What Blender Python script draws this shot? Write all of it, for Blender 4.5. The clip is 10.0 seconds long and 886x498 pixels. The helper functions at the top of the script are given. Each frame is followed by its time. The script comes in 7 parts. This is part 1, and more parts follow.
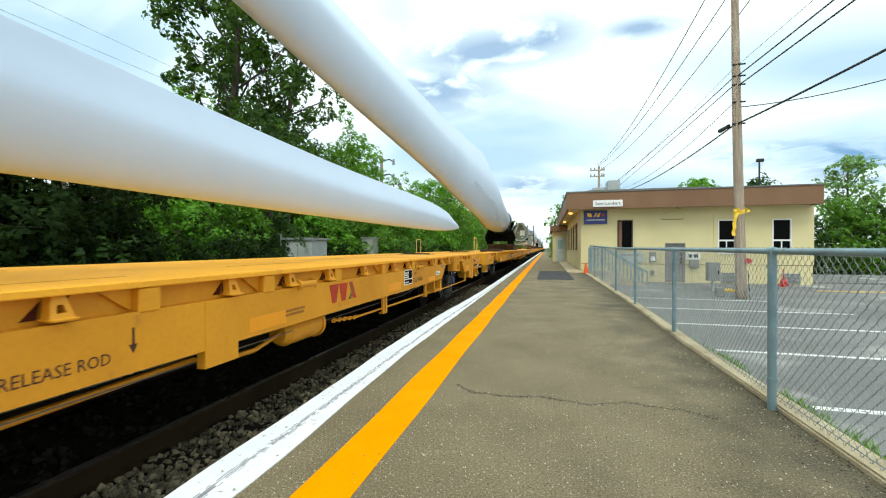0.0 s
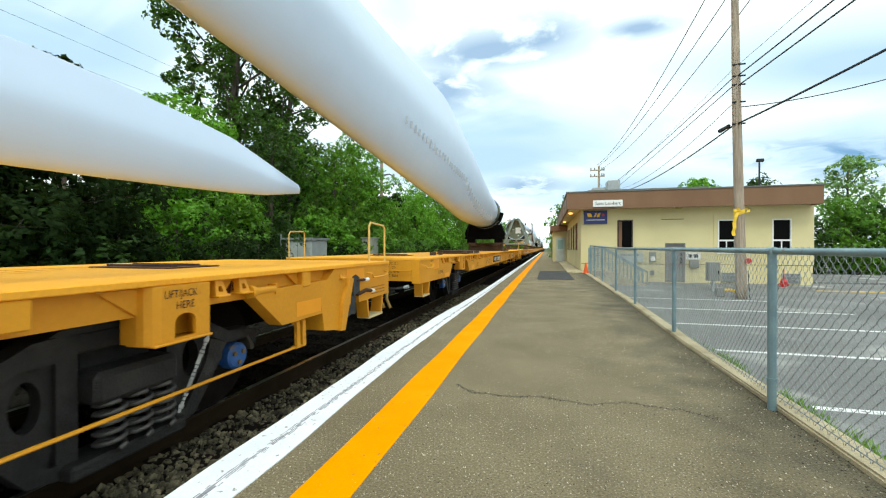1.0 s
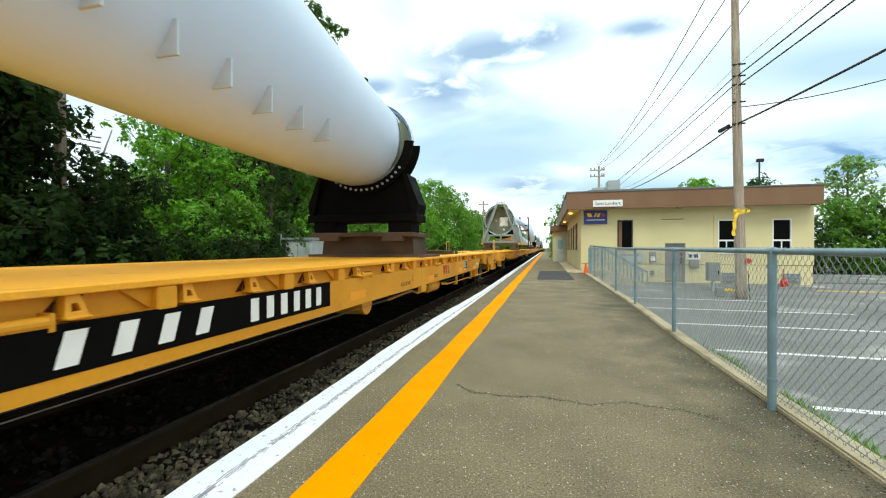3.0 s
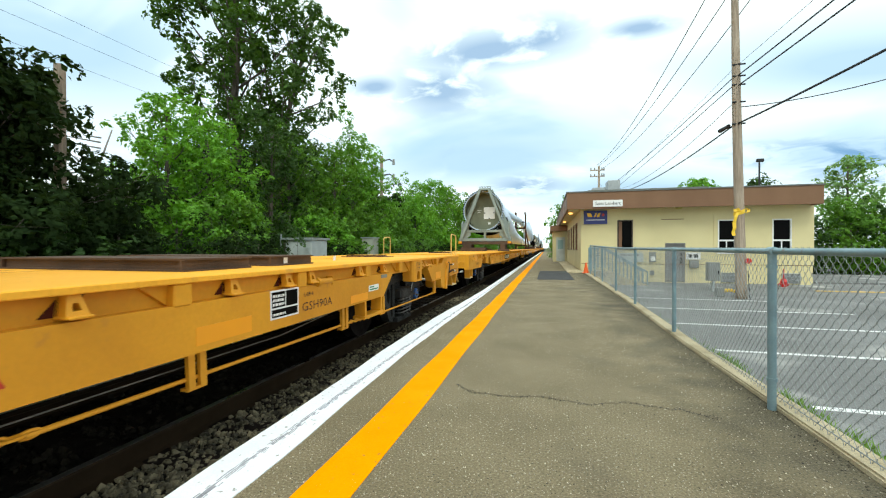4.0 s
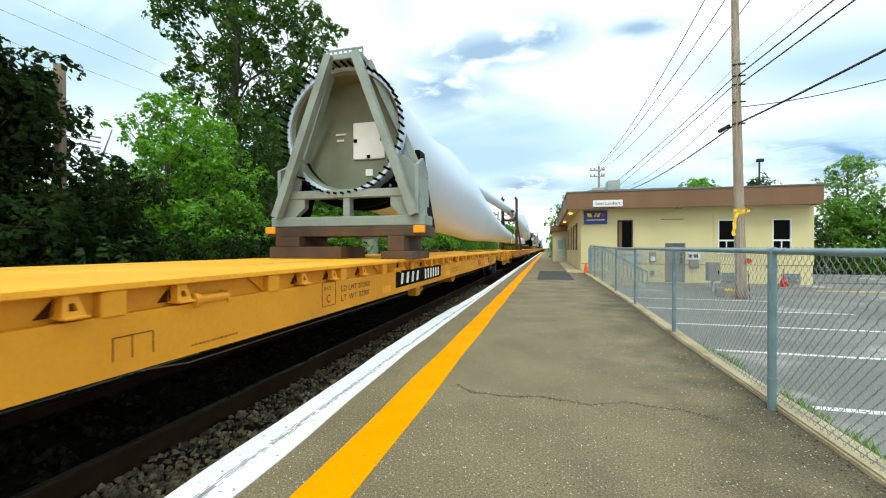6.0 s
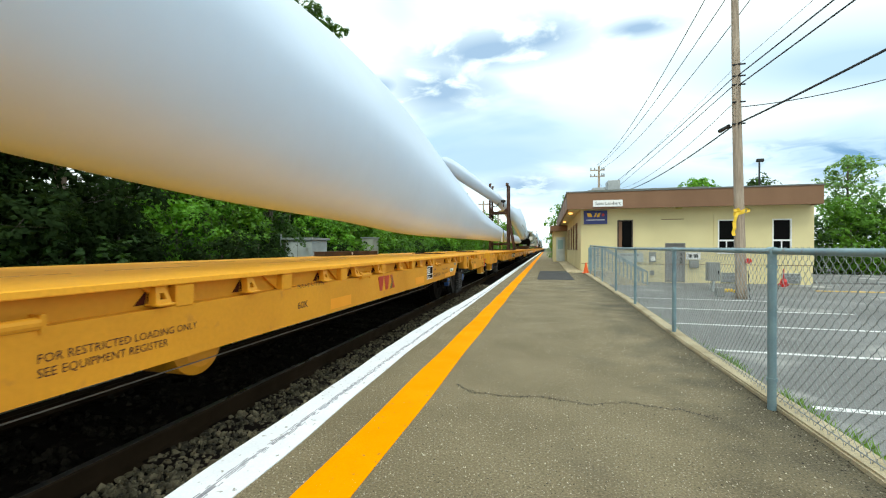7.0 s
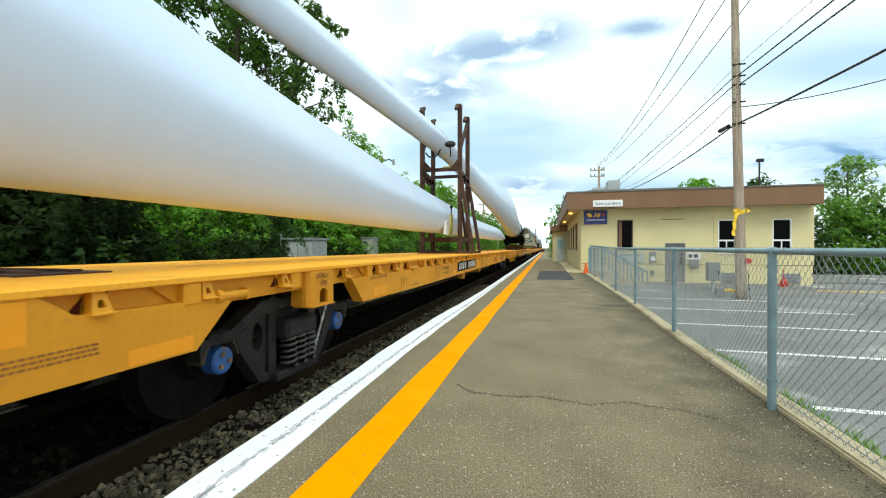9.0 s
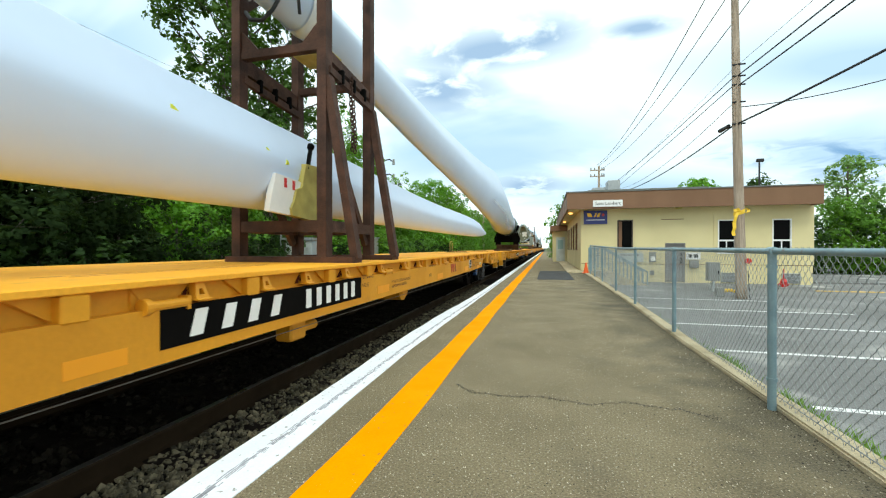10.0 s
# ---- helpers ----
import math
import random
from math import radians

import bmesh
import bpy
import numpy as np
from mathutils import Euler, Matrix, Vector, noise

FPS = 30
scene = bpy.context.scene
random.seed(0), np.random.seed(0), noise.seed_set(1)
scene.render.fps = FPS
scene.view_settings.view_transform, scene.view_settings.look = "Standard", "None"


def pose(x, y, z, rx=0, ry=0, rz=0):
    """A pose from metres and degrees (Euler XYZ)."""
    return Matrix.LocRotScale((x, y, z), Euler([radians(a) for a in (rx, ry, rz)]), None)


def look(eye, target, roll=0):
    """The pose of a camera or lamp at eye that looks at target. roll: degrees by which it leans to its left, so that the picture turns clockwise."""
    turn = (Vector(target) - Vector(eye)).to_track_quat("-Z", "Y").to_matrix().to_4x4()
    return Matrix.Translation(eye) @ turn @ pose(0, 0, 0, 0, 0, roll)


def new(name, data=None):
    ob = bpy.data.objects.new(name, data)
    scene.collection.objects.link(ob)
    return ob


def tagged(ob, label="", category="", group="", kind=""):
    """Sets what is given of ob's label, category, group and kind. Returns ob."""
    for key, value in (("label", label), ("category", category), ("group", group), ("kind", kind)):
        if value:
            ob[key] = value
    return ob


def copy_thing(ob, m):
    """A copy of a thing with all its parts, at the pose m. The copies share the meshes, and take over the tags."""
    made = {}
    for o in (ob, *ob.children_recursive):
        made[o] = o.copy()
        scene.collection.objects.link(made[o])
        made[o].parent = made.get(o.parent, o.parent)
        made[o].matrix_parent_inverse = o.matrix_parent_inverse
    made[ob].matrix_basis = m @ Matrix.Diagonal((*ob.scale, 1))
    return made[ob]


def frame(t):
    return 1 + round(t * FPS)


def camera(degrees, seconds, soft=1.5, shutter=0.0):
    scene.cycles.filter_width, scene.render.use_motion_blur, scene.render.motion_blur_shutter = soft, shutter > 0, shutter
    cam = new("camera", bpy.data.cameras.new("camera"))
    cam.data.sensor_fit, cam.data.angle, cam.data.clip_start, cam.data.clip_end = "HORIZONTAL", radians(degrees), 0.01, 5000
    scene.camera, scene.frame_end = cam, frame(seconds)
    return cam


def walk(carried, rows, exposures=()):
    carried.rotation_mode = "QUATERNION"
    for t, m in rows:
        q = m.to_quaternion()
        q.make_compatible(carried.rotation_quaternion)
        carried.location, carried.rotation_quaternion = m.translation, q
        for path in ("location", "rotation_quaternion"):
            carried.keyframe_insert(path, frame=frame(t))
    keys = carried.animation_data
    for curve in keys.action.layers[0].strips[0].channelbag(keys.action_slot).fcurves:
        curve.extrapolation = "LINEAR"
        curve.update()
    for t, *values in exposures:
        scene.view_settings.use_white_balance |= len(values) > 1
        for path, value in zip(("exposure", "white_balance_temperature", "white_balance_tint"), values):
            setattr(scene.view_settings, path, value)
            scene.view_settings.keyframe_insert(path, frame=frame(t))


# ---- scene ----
import functools

cam = camera(95.27, 10.0, soft=1.15, shutter=0.05)
EYE = (0.0, 0.0, 1.25)
HEADING, TILT = math.atan(184 / 715), -2 / 715
AIM = (-math.sin(HEADING) * 10, math.cos(HEADING) * 10, 1.25 + TILT * 10)
walk(cam, [(0.0, look(EYE, AIM)), (10.0, look(EYE, AIM))], exposures=[(0.0, 0.20, 6300, -6), (10.0, 0.20, 6300, -6)])

# ---------------------------------------------------------------- sky and sun
SUN_EL, SUN_AZ = radians(54), radians(178)   # azimuth clockwise from +Y


def make_world():
    w = bpy.data.worlds.new("sky")
    scene.world = w
    w.use_nodes = True
    nt = w.node_tree
    nt.nodes.clear()
    N, Lk = nt.nodes.new, nt.links.new
    out, bg = N("ShaderNodeOutputWorld"), N("ShaderNodeBackground")
    sky = N("ShaderNodeTexSky")
    sky.sky_type, sky.sun_disc = "NISHITA", False
    sky.sun_elevation, sky.sun_rotation = SUN_EL, SUN_AZ
    sky.air_density, sky.dust_density = 1.0, 1.2
    scale = N("ShaderNodeVectorMath")
    scale.operation = "SCALE"
    scale.inputs[3].default_value = 0.20
    Lk(sky.outputs[0], scale.inputs[0])
    # flat cloud layer seen from below: direction divided by its height
    tc, sep = N("ShaderNodeTexCoord"), N("ShaderNodeSeparateXYZ")
    Lk(tc.outputs["Generated"], sep.inputs[0])
    up = N("ShaderNodeMath")
    up.operation = "MAXIMUM"
    up.inputs[1].default_value = 0.0
    Lk(sep.outputs[2], up.inputs[0])
    add = N("ShaderNodeMath")
    add.operation = "ADD"
    add.inputs[1].default_value = 0.16
    Lk(up.outputs[0], add.inputs[0])
    div = N("ShaderNodeVectorMath")
    div.operation = "DIVIDE"
    comb = N("ShaderNodeCombineXYZ")
    for i in range(3):
        Lk(add.outputs[0], comb.inputs[i])
    Lk(tc.outputs["Generated"], div.inputs[0])
    Lk(comb.outputs[0], div.inputs[1])
    flat = N("ShaderNodeVectorMath")
    flat.operation = "MULTIPLY"
    flat.inputs[1].default_value = (1, 1, 0)
    Lk(div.outputs[0], flat.inputs[0])

    def cloud(sc, detail, lo, hi, off, dist):
        n, mp, r = N("ShaderNodeTexNoise"), N("ShaderNodeMapping"), N("ShaderNodeMapRange")
        mp.inputs["Location"].default_value = off
        Lk(flat.outputs[0], mp.inputs[0])
        Lk(mp.outputs[0], n.inputs["Vector"])
        n.inputs["Scale"].default_value, n.inputs["Detail"].default_value = sc, detail
        n.inputs["Distortion"].default_value = dist
        r.interpolation_type = "SMOOTHSTEP"
        r.inputs["From Min"].default_value, r.inputs["From Max"].default_value = lo, hi
        Lk(n.outputs[0], r.inputs[0])
        return r.outputs[0]

    def blob(cx, cy, rx, ry):
        """Weight that falls off round one place of the cloud layer."""
        sub, ln, r = N("ShaderNodeVectorMath"), N("ShaderNodeVectorMath"), N("ShaderNodeMapRange")
        sc = N("ShaderNodeVectorMath")
        sub.operation, sc.operation, ln.operation = "SUBTRACT", "MULTIPLY", "LENGTH"
        sub.inputs[1].default_value = (cx, cy, 0)
        sc.inputs[1].default_value = (1 / rx, 1 / ry, 0)
        Lk(flat.outputs[0], sub.inputs[0])
        Lk(sub.outputs[0], sc.inputs[0])
        Lk(sc.outputs[0], ln.inputs[0])
        r.inputs["From Min"].default_value, r.inputs["From Max"].default_value = 1.0, 0.2
        Lk(ln.outputs["Value"], r.inputs[0])
        return r.outputs[0]

    def op(kind, a, b):
        n = N("ShaderNodeMath")
        n.operation, n.use_clamp = kind, True
        for k, v in enumerate((a, b)):
            if isinstance(v, (int, float)):
                n.inputs[k].default_value = v
            else:
                Lk(v, n.inputs[k])
        return n.outputs[0]

    veil = cloud(0.9, 4, 0.14, 0.48, (3.1, 1.7, 0), 0.4)
    wisps = cloud(2.3, 5, 0.60, 0.75, (7.3, 4.2, 0), 0.5)
    lumps = cloud(5.5, 6, 0.34, 0.54, (1.3, 2.2, 0), 0.4)
    spread = lambda *b: functools.reduce(lambda p, q: op("MAXIMUM", p, q), [blob(*q) for q in b])
    small = op("MULTIPLY", lumps, spread((-0.20, 1.50, 0.50, 0.20), (-0.04, 1.46, 0.26, 0.17), (-0.46, 1.72, 0.34, 0.32), (0.30, 1.47, 0.17, 0.08), (-0.72, 1.62, 0.18, 0.12), (-0.15, 3.2, 0.4, 0.35)))
    pale = op("MULTIPLY", cloud(1.4, 4, 0.16, 0.50, (5.1, 0.7, 0), 0.6), spread((-1.55, 0.95, 0.95, 0.85), (1.55, 2.6, 1.0, 0.6), (1.1, 1.75, 0.9, 0.4), (-0.4, 2.6, 1.5, 0.9), (0.6, 3.4, 1.6, 0.8), (-1.9, 2.2, 1.0, 0.9)))
    streaks = op("MULTIPLY", cloud(4.5, 5, 0.42, 0.62, (2.7, 3.9, 0), 0.8), spread((1.5, 2.66, 0.75, 0.28), (1.9, 2.9, 0.5, 0.4)))
    dark = op("MAXIMUM", op("MULTIPLY", wisps, 0.12), op("MULTIPLY", small, 1.0))
    m1, m2 = N("ShaderNodeMixRGB"), N("ShaderNodeMixRGB")
    Lk(veil, m1.inputs[0])
    Lk(scale.outputs[0], m1.inputs[1])
    m1.inputs[2].default_value = (1.12, 1.15, 1.20, 1)
    m3, m4 = N("ShaderNodeMixRGB"), N("ShaderNodeMixRGB")
    Lk(op("MULTIPLY", pale, 0.92), m3.inputs[0])
    Lk(m1.outputs[0], m3.inputs[1])
    m3.inputs[2].default_value = (0.52, 0.68, 0.92, 1)
    Lk(streaks, m4.inputs[0])
    Lk(m3.outputs[0], m4.inputs[1])
    m4.inputs[2].default_value = (0.24, 0.40, 0.68, 1)
    Lk(dark, m2.inputs[0])
    Lk(m4.outputs[0], m2.inputs[1])
    m2.inputs[2].default_value = (0.41, 0.53, 0.76, 1)
    Lk(m2.outputs[0], bg.inputs[0])
    bg.inputs[1].default_value = 1.0
    Lk(bg.outputs[0], out.inputs[0])


make_world()
sun = new("sun", bpy.data.lights.new("sun", "SUN"))
sun.data.energy, sun.data.angle, sun.data.color = 1.6, radians(24), (1.0, 0.95, 0.88)
sun.matrix_world = look((math.sin(SUN_AZ) * math.cos(SUN_EL) * 50, math.cos(SUN_AZ) * math.cos(SUN_EL) * 50, math.sin(SUN_EL) * 50), (0, 0, 0))

# ---------------------------------------------------------------- materials


def mat(name, col, rough=0.6, metal=0.0, var=0.15, scale=6.0, bump=0.0, bscale=60.0, col2=None, fine=None, rnd=0.0, spots=None, coat=0.0, speck=None, emit=None, stretch=None, island=0.0):
    """A surface with broad variation (towards col2), fine grain, bump, and per-object or per-piece value shifts."""
    m = bpy.data.materials.new(name)
    m.use_nodes = True
    nt = m.node_tree
    b = nt.nodes["Principled BSDF"]
    N, Lk = nt.nodes.new, nt.links.new
    tc = N("ShaderNodeTexCoord")
    vec = tc.outputs["Object"]
    if stretch:
        mp = N("ShaderNodeMapping")
        mp.inputs["Scale"].default_value = stretch
        Lk(vec, mp.inputs[0])
        vec = mp.outputs[0]
    c2 = col2 or tuple(c * (1 - var) for c in col)

    def noise_out(sc, detail, lo, hi):
        n, r = N("ShaderNodeTexNoise"), N("ShaderNodeMapRange")
        n.inputs["Scale"].default_value, n.inputs["Detail"].default_value = sc, detail
        Lk(vec, n.inputs["Vector"])
        r.inputs["From Min"].default_value, r.inputs["From Max"].default_value = lo, hi
        Lk(n.outputs[0], r.inputs[0])
        return r.outputs[0]

    def mix(kind, fac, a, c):
        x = N("ShaderNodeMixRGB")
        x.blend_type = kind
        for k, v in enumerate((fac, a, c)):
            if isinstance(v, (int, float)):
                x.inputs[k].default_value = v
            elif isinstance(v, tuple):
                x.inputs[k].default_value = (*v, 1)
            else:
                Lk(v, x.inputs[k])
        return x.outputs[0]

    big = noise_out(scale, 6, 0.35, 0.68)
    c = mix("MIX", big, col, c2)
    g = noise_out(bscale, 3, 0.25, 0.75)
    if fine:
        c = mix("MIX", g, mix("MULTIPLY", 1.0, c, (1 - fine, 1 - fine, 1 - fine)), mix("MULTIPLY", 1.0, c, (1 + fine, 1 + fine, 1 + fine)))
    if spots:
        sc, lo, hi, scol = spots
        c = mix("MIX", noise_out(sc, 8, lo, hi), c, scol)
    if speck:
        sc, lo, hi, scol = speck
        c = mix("MIX", noise_out(sc, 2, lo, hi), c, scol)
    for amount, node, sock in ((rnd, "ShaderNodeObjectInfo", "Random"), (island, "ShaderNodeNewGeometry", "Random Per Island")):
        if amount:
            o, r = N(node), N("ShaderNodeMapRange")
            r.inputs["To Min"].default_value, r.inputs["To Max"].default_value = 1 - amount, 1 + amount
            Lk(o.outputs[sock], r.inputs[0])
            cc = N("ShaderNodeCombineXYZ")
            for i in range(3):
                Lk(r.outputs[0], cc.inputs[i])
            c = mix("MULTIPLY", 1.0, c, cc.outputs[0])
    Lk(c, b.inputs["Base Color"])
    r = N("ShaderNodeMapRange")
    r.inputs["To Min"].default_value, r.inputs["To Max"].default_value = max(0.02, rough - 0.08), min(1, rough + 0.1)
    Lk(big, r.inputs[0])
    Lk(r.outputs[0], b.inputs["Roughness"])
    b.inputs["Metallic"].default_value = metal
    b.inputs["Coat Weight"].default_value = coat
    if bump:
        bp = N("ShaderNodeBump")
        bp.inputs["Strength"].default_value, bp.inputs["Distance"].default_value = bump, 0.01
        Lk(g, bp.inputs["Height"])
        Lk(bp.outputs[0], b.inputs["Normal"])
    if emit:
        b.inputs["Emission Color"].default_value, b.inputs["Emission Strength"].default_value = (*emit[:3], 1), emit[3]
    return m


def leaf_mat(name, col, col2):
    m = mat(name, col, rough=0.55, scale=1.2, col2=col2, island=0.3)
    nt = m.node_tree
    b = nt.nodes["Principled BSDF"]
    tr, mx, out = nt.nodes.new("ShaderNodeBsdfTranslucent"), nt.nodes.new("ShaderNodeMixShader"), nt.nodes["Material Output"]
    tr.inputs[0].default_value = (col[0] * 1.6, col[1] * 1.5, col[2] * 0.8, 1)
    mx.inputs[0].default_value = 0.32
    nt.links.new(b.outputs[0], mx.inputs[1])
    nt.links.new(tr.outputs[0], mx.inputs[2])
    nt.links.new(mx.outputs[0], out.inputs[0])
    return m


def glass_mat(name, col=(0.003, 0.003, 0.003)):
    m = mat(name, col, rough=0.08, var=0.1)
    m.node_tree.nodes["Principled BSDF"].inputs["Specular IOR Level"].default_value = 0.04
    return m


def stain(m, col):
    """A damp, dirty zone that gathers along the kerb side, with a ragged border."""
    nt = m.node_tree
    b = nt.nodes["Principled BSDF"]
    N, Lk = nt.nodes.new, nt.links.new
    src = b.inputs["Base Color"].links[0].from_socket
    tc, sep = N("ShaderNodeTexCoord"), N("ShaderNodeSeparateXYZ")
    Lk(tc.outputs["Object"], sep.inputs[0])
    n = N("ShaderNodeTexNoise")
    n.inputs["Scale"].default_value, n.inputs["Detail"].default_value = 2.2, 6
    Lk(tc.outputs["Object"], n.inputs["Vector"])
    add = N("ShaderNodeMath")
    add.operation = "MULTIPLY_ADD"
    add.inputs[1].default_value = 2.6
    Lk(n.outputs[0], add.inputs[0])
    Lk(sep.outputs[0], add.inputs[2])
    r = N("ShaderNodeMapRange")
    r.inputs["From Min"].default_value, r.inputs["From Max"].default_value = 2.15, 2.95
    r.inputs["To Max"].default_value = 0.95
    Lk(add.outputs[0], r.inputs[0])
    x = N("ShaderNodeMixRGB")
    x.blend_type = "MULTIPLY"
    x.inputs[2].default_value = (*col, 1)
    Lk(r.outputs[0], x.inputs[0])
    Lk(src, x.inputs[1])
    Lk(x.outputs[0], b.inputs["Base Color"])


M = {}
M["asphalt"] = mat("platform_asphalt", (0.245, 0.200, 0.121), 0.9, scale=1.3, col2=(0.192, 0.156, 0.094), bump=1.0, bscale=80, fine=0.5, spots=(0.6, 0.56, 0.78, (0.125, 0.104, 0.074)), speck=(78, 0.62, 0.70, (0.50, 0.44, 0.34)))
stain(M["asphalt"], (0.60, 0.62, 0.66))
M["lot"] = mat("lot_asphalt", (0.206, 0.204, 0.202), 0.9, scale=0.35, col2=(0.154, 0.152, 0.150), bump=0.35, bscale=70, fine=0.3, spots=(0.55, 0.56, 0.70, (0.40, 0.39, 0.37)))
M["concrete"] = mat("concrete", (0.54, 0.455, 0.30), 0.85, scale=2.0, col2=(0.37, 0.30, 0.185), bump=0.5, bscale=80, fine=0.25, spots=(5, 0.60, 0.72, (0.24, 0.20, 0.14)))
M["white_paint"] = mat("white_paint", (0.88, 0.90, 0.97), 0.6, scale=3, var=0.1, bump=0.25, bscale=70, fine=0.05, spots=(26, 0.64, 0.70, (0.30, 0.29, 0.27)))
M["lot_paint"] = mat("lot_paint", (0.78, 0.78, 0.78), 0.7, scale=3, var=0.15, spots=(10, 0.58, 0.68, (0.25, 0.25, 0.25)))
M["yellow_paint"] = mat("yellow_line_paint", (0.97, 0.335, 0.0), 0.7, scale=2.5, col2=(0.90, 0.30, 0.0), bump=0.2, bscale=80, fine=0.06, spots=(20, 0.66, 0.74, (0.32, 0.19, 0.06)))
M["worn_yellow"] = mat("worn_kerb_yellow", (0.66, 0.46, 0.16), 0.8, scale=3, var=0.2, spots=(8, 0.58, 0.70, (0.35, 0.31, 0.24)))
# the bed carries the shade under the train in its near-black colour
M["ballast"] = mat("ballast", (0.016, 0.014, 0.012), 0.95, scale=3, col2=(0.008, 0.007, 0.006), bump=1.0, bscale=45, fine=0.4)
M["stone"] = mat("ballast_stone", (0.17, 0.142, 0.085), 0.9, scale=8, col2=(0.040, 0.034, 0.020), island=0.7, bump=0.4, bscale=90)
M["groove"] = mat("worn_groove", (0.42, 0.42, 0.48), 0.9, scale=14, var=0.45)
M["grit"] = mat("pale_grit", (0.56, 0.50, 0.40), 0.9, island=0.5, var=0.3)
M["seam"] = mat("worn_seam", (0.52, 0.26, 0.06), 0.7, var=0.3)
M["chalk"] = mat("worn_chalk", (0.42, 0.42, 0.41), 0.8, scale=12, var=0.4)
M["bogie_dust"] = mat("dusty_bogie_steel", (0.07, 0.06, 0.048), 0.9, scale=6, var=0.4)
M["pale_hose"] = mat("pale_rubber", (0.34, 0.33, 0.30), 0.7, scale=8, var=0.35)
M["bogie_line"] = mat("dusty_air_line", (0.15, 0.135, 0.12), 0.6, scale=8, var=0.3)
M["print_green"] = mat("print_green", (0.05, 0.24, 0.12), 0.6, var=0.1)
M["brass"] = mat("dull_brass", (0.55, 0.37, 0.12), 0.5, 0.2, scale=8, var=0.3)
M["spray"] = mat("spray_yellow", (0.75, 0.78, 0.05), 0.6, var=0.2, scale=20)
M["cap_bolt"] = mat("greasy_bolt", (0.20, 0.13, 0.045), 0.6, scale=9, var=0.4)
# stones between the rails: shade from the wagons put into the colour
M["shaded_stone"] = mat("shaded_ballast_stone", (0.026, 0.022, 0.017), 0.9, scale=8, col2=(0.010, 0.009, 0.007), island=0.6, bump=0.4, bscale=90)
M["soil"] = mat("soil_and_grass", (0.07, 0.10, 0.03), 0.95, scale=0.6, col2=(0.11, 0.10, 0.06), bump=0.8, bscale=20, fine=0.3)
# rail brown taken darker for the shade under the train
M["rail"] = mat("rail_steel", (0.034, 0.023, 0.014), 0.65, 0.3, scale=3, var=0.3)
M["rail_top"] = mat("rail_head", (0.35, 0.33, 0.31), 0.3, 0.9, scale=3, var=0.2)
# tie wood darkened likewise, as it lies in the train's shade
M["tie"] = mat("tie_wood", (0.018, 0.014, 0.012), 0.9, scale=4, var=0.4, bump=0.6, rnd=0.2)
# the weaker light on the wagon sides is put into this darker yellow
M["car"] = mat("car_yellow_dimmed", (0.67, 0.305, 0.016), 0.55, scale=0.9, col2=(0.53, 0.228, 0.012), bump=0.08, bscale=30, fine=0.05, spots=(7, 0.66, 0.78, (0.42, 0.18, 0.03)))
M["car_patch"] = mat("fresh_yellow_patch", (0.80, 0.325, 0.016), 0.45, scale=2, var=0.06)
# same yellow raised for light from above and its bounce onto the blades
M["deck"] = mat("deck_yellow_lit", (0.90, 0.43, 0.03), 0.65, scale=0.8, col2=(0.78, 0.355, 0.025), bump=0.1, bscale=40, fine=0.08, spots=(3, 0.62, 0.78, (0.52, 0.26, 0.05)))
M["black"] = mat("black_paint", (0.005, 0.0048, 0.0045), 0.55, var=0.2)
M["white_letter"] = mat("white_lettering", (0.8, 0.8, 0.78), 0.5, var=0.08)
M["ink"] = mat("dark_lettering", (0.045, 0.014, 0.006), 0.6, var=0.1)
M["chevron"] = mat("dull_chevron", (0.17, 0.125, 0.045), 0.6, var=0.15)
M["faded_ink"] = mat("faded_stencil", (0.26, 0.105, 0.018), 0.7, var=0.25)
M["red_letter"] = mat("red_lettering", (0.44, 0.030, 0.008), 0.5, scale=4, var=0.2)
# shade beneath the deck put into the steel colour, with paler dust spots
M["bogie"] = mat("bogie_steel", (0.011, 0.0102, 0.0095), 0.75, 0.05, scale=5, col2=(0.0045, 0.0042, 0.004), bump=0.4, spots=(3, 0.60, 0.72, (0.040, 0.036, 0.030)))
# centre sill and bearers: colour stands for the shade under the deck
M["under"] = mat("underframe_shadow", (0.009, 0.0078, 0.007), 0.9, scale=4, var=0.4)
M["spring"] = mat("spring_steel", (0.085, 0.08, 0.076), 0.5, 0.4, scale=6, var=0.3)
# wheel steel darkened for the shade behind the side frames
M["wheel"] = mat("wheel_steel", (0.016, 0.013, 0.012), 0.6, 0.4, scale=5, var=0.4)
# dark rust-red that paints the shade inside the loop openings
M["notch"] = mat("recess_shadow", (0.075, 0.020, 0.012), 0.9, scale=9, var=0.5)
M["blue_cap"] = mat("blue_bearing_cap", (0.022, 0.098, 0.31), 0.55, scale=6, col2=(0.015, 0.06, 0.20), spots=(9, 0.62, 0.7, (0.10, 0.08, 0.06)))
M["rust"] = mat("rusty_steel", (0.076, 0.029, 0.014), 0.8, 0.1, scale=4, col2=(0.030, 0.014, 0.009), bump=0.4, bscale=50, fine=0.2)
# blue of the reflected sky is put into the white shell colour
M["blade"] = mat("blade_gelcoat_sky_tint", (0.605, 0.705, 0.88), 0.34, scale=0.5, col2=(0.575, 0.67, 0.845), fine=0.015, bscale=3)
blade_bsdf = M["blade"].node_tree.nodes["Principled BSDF"]
M["blade"].node_tree.links.remove(blade_bsdf.inputs["Roughness"].links[0])   # an even gloss
blade_bsdf.inputs["Roughness"].default_value = 0.36
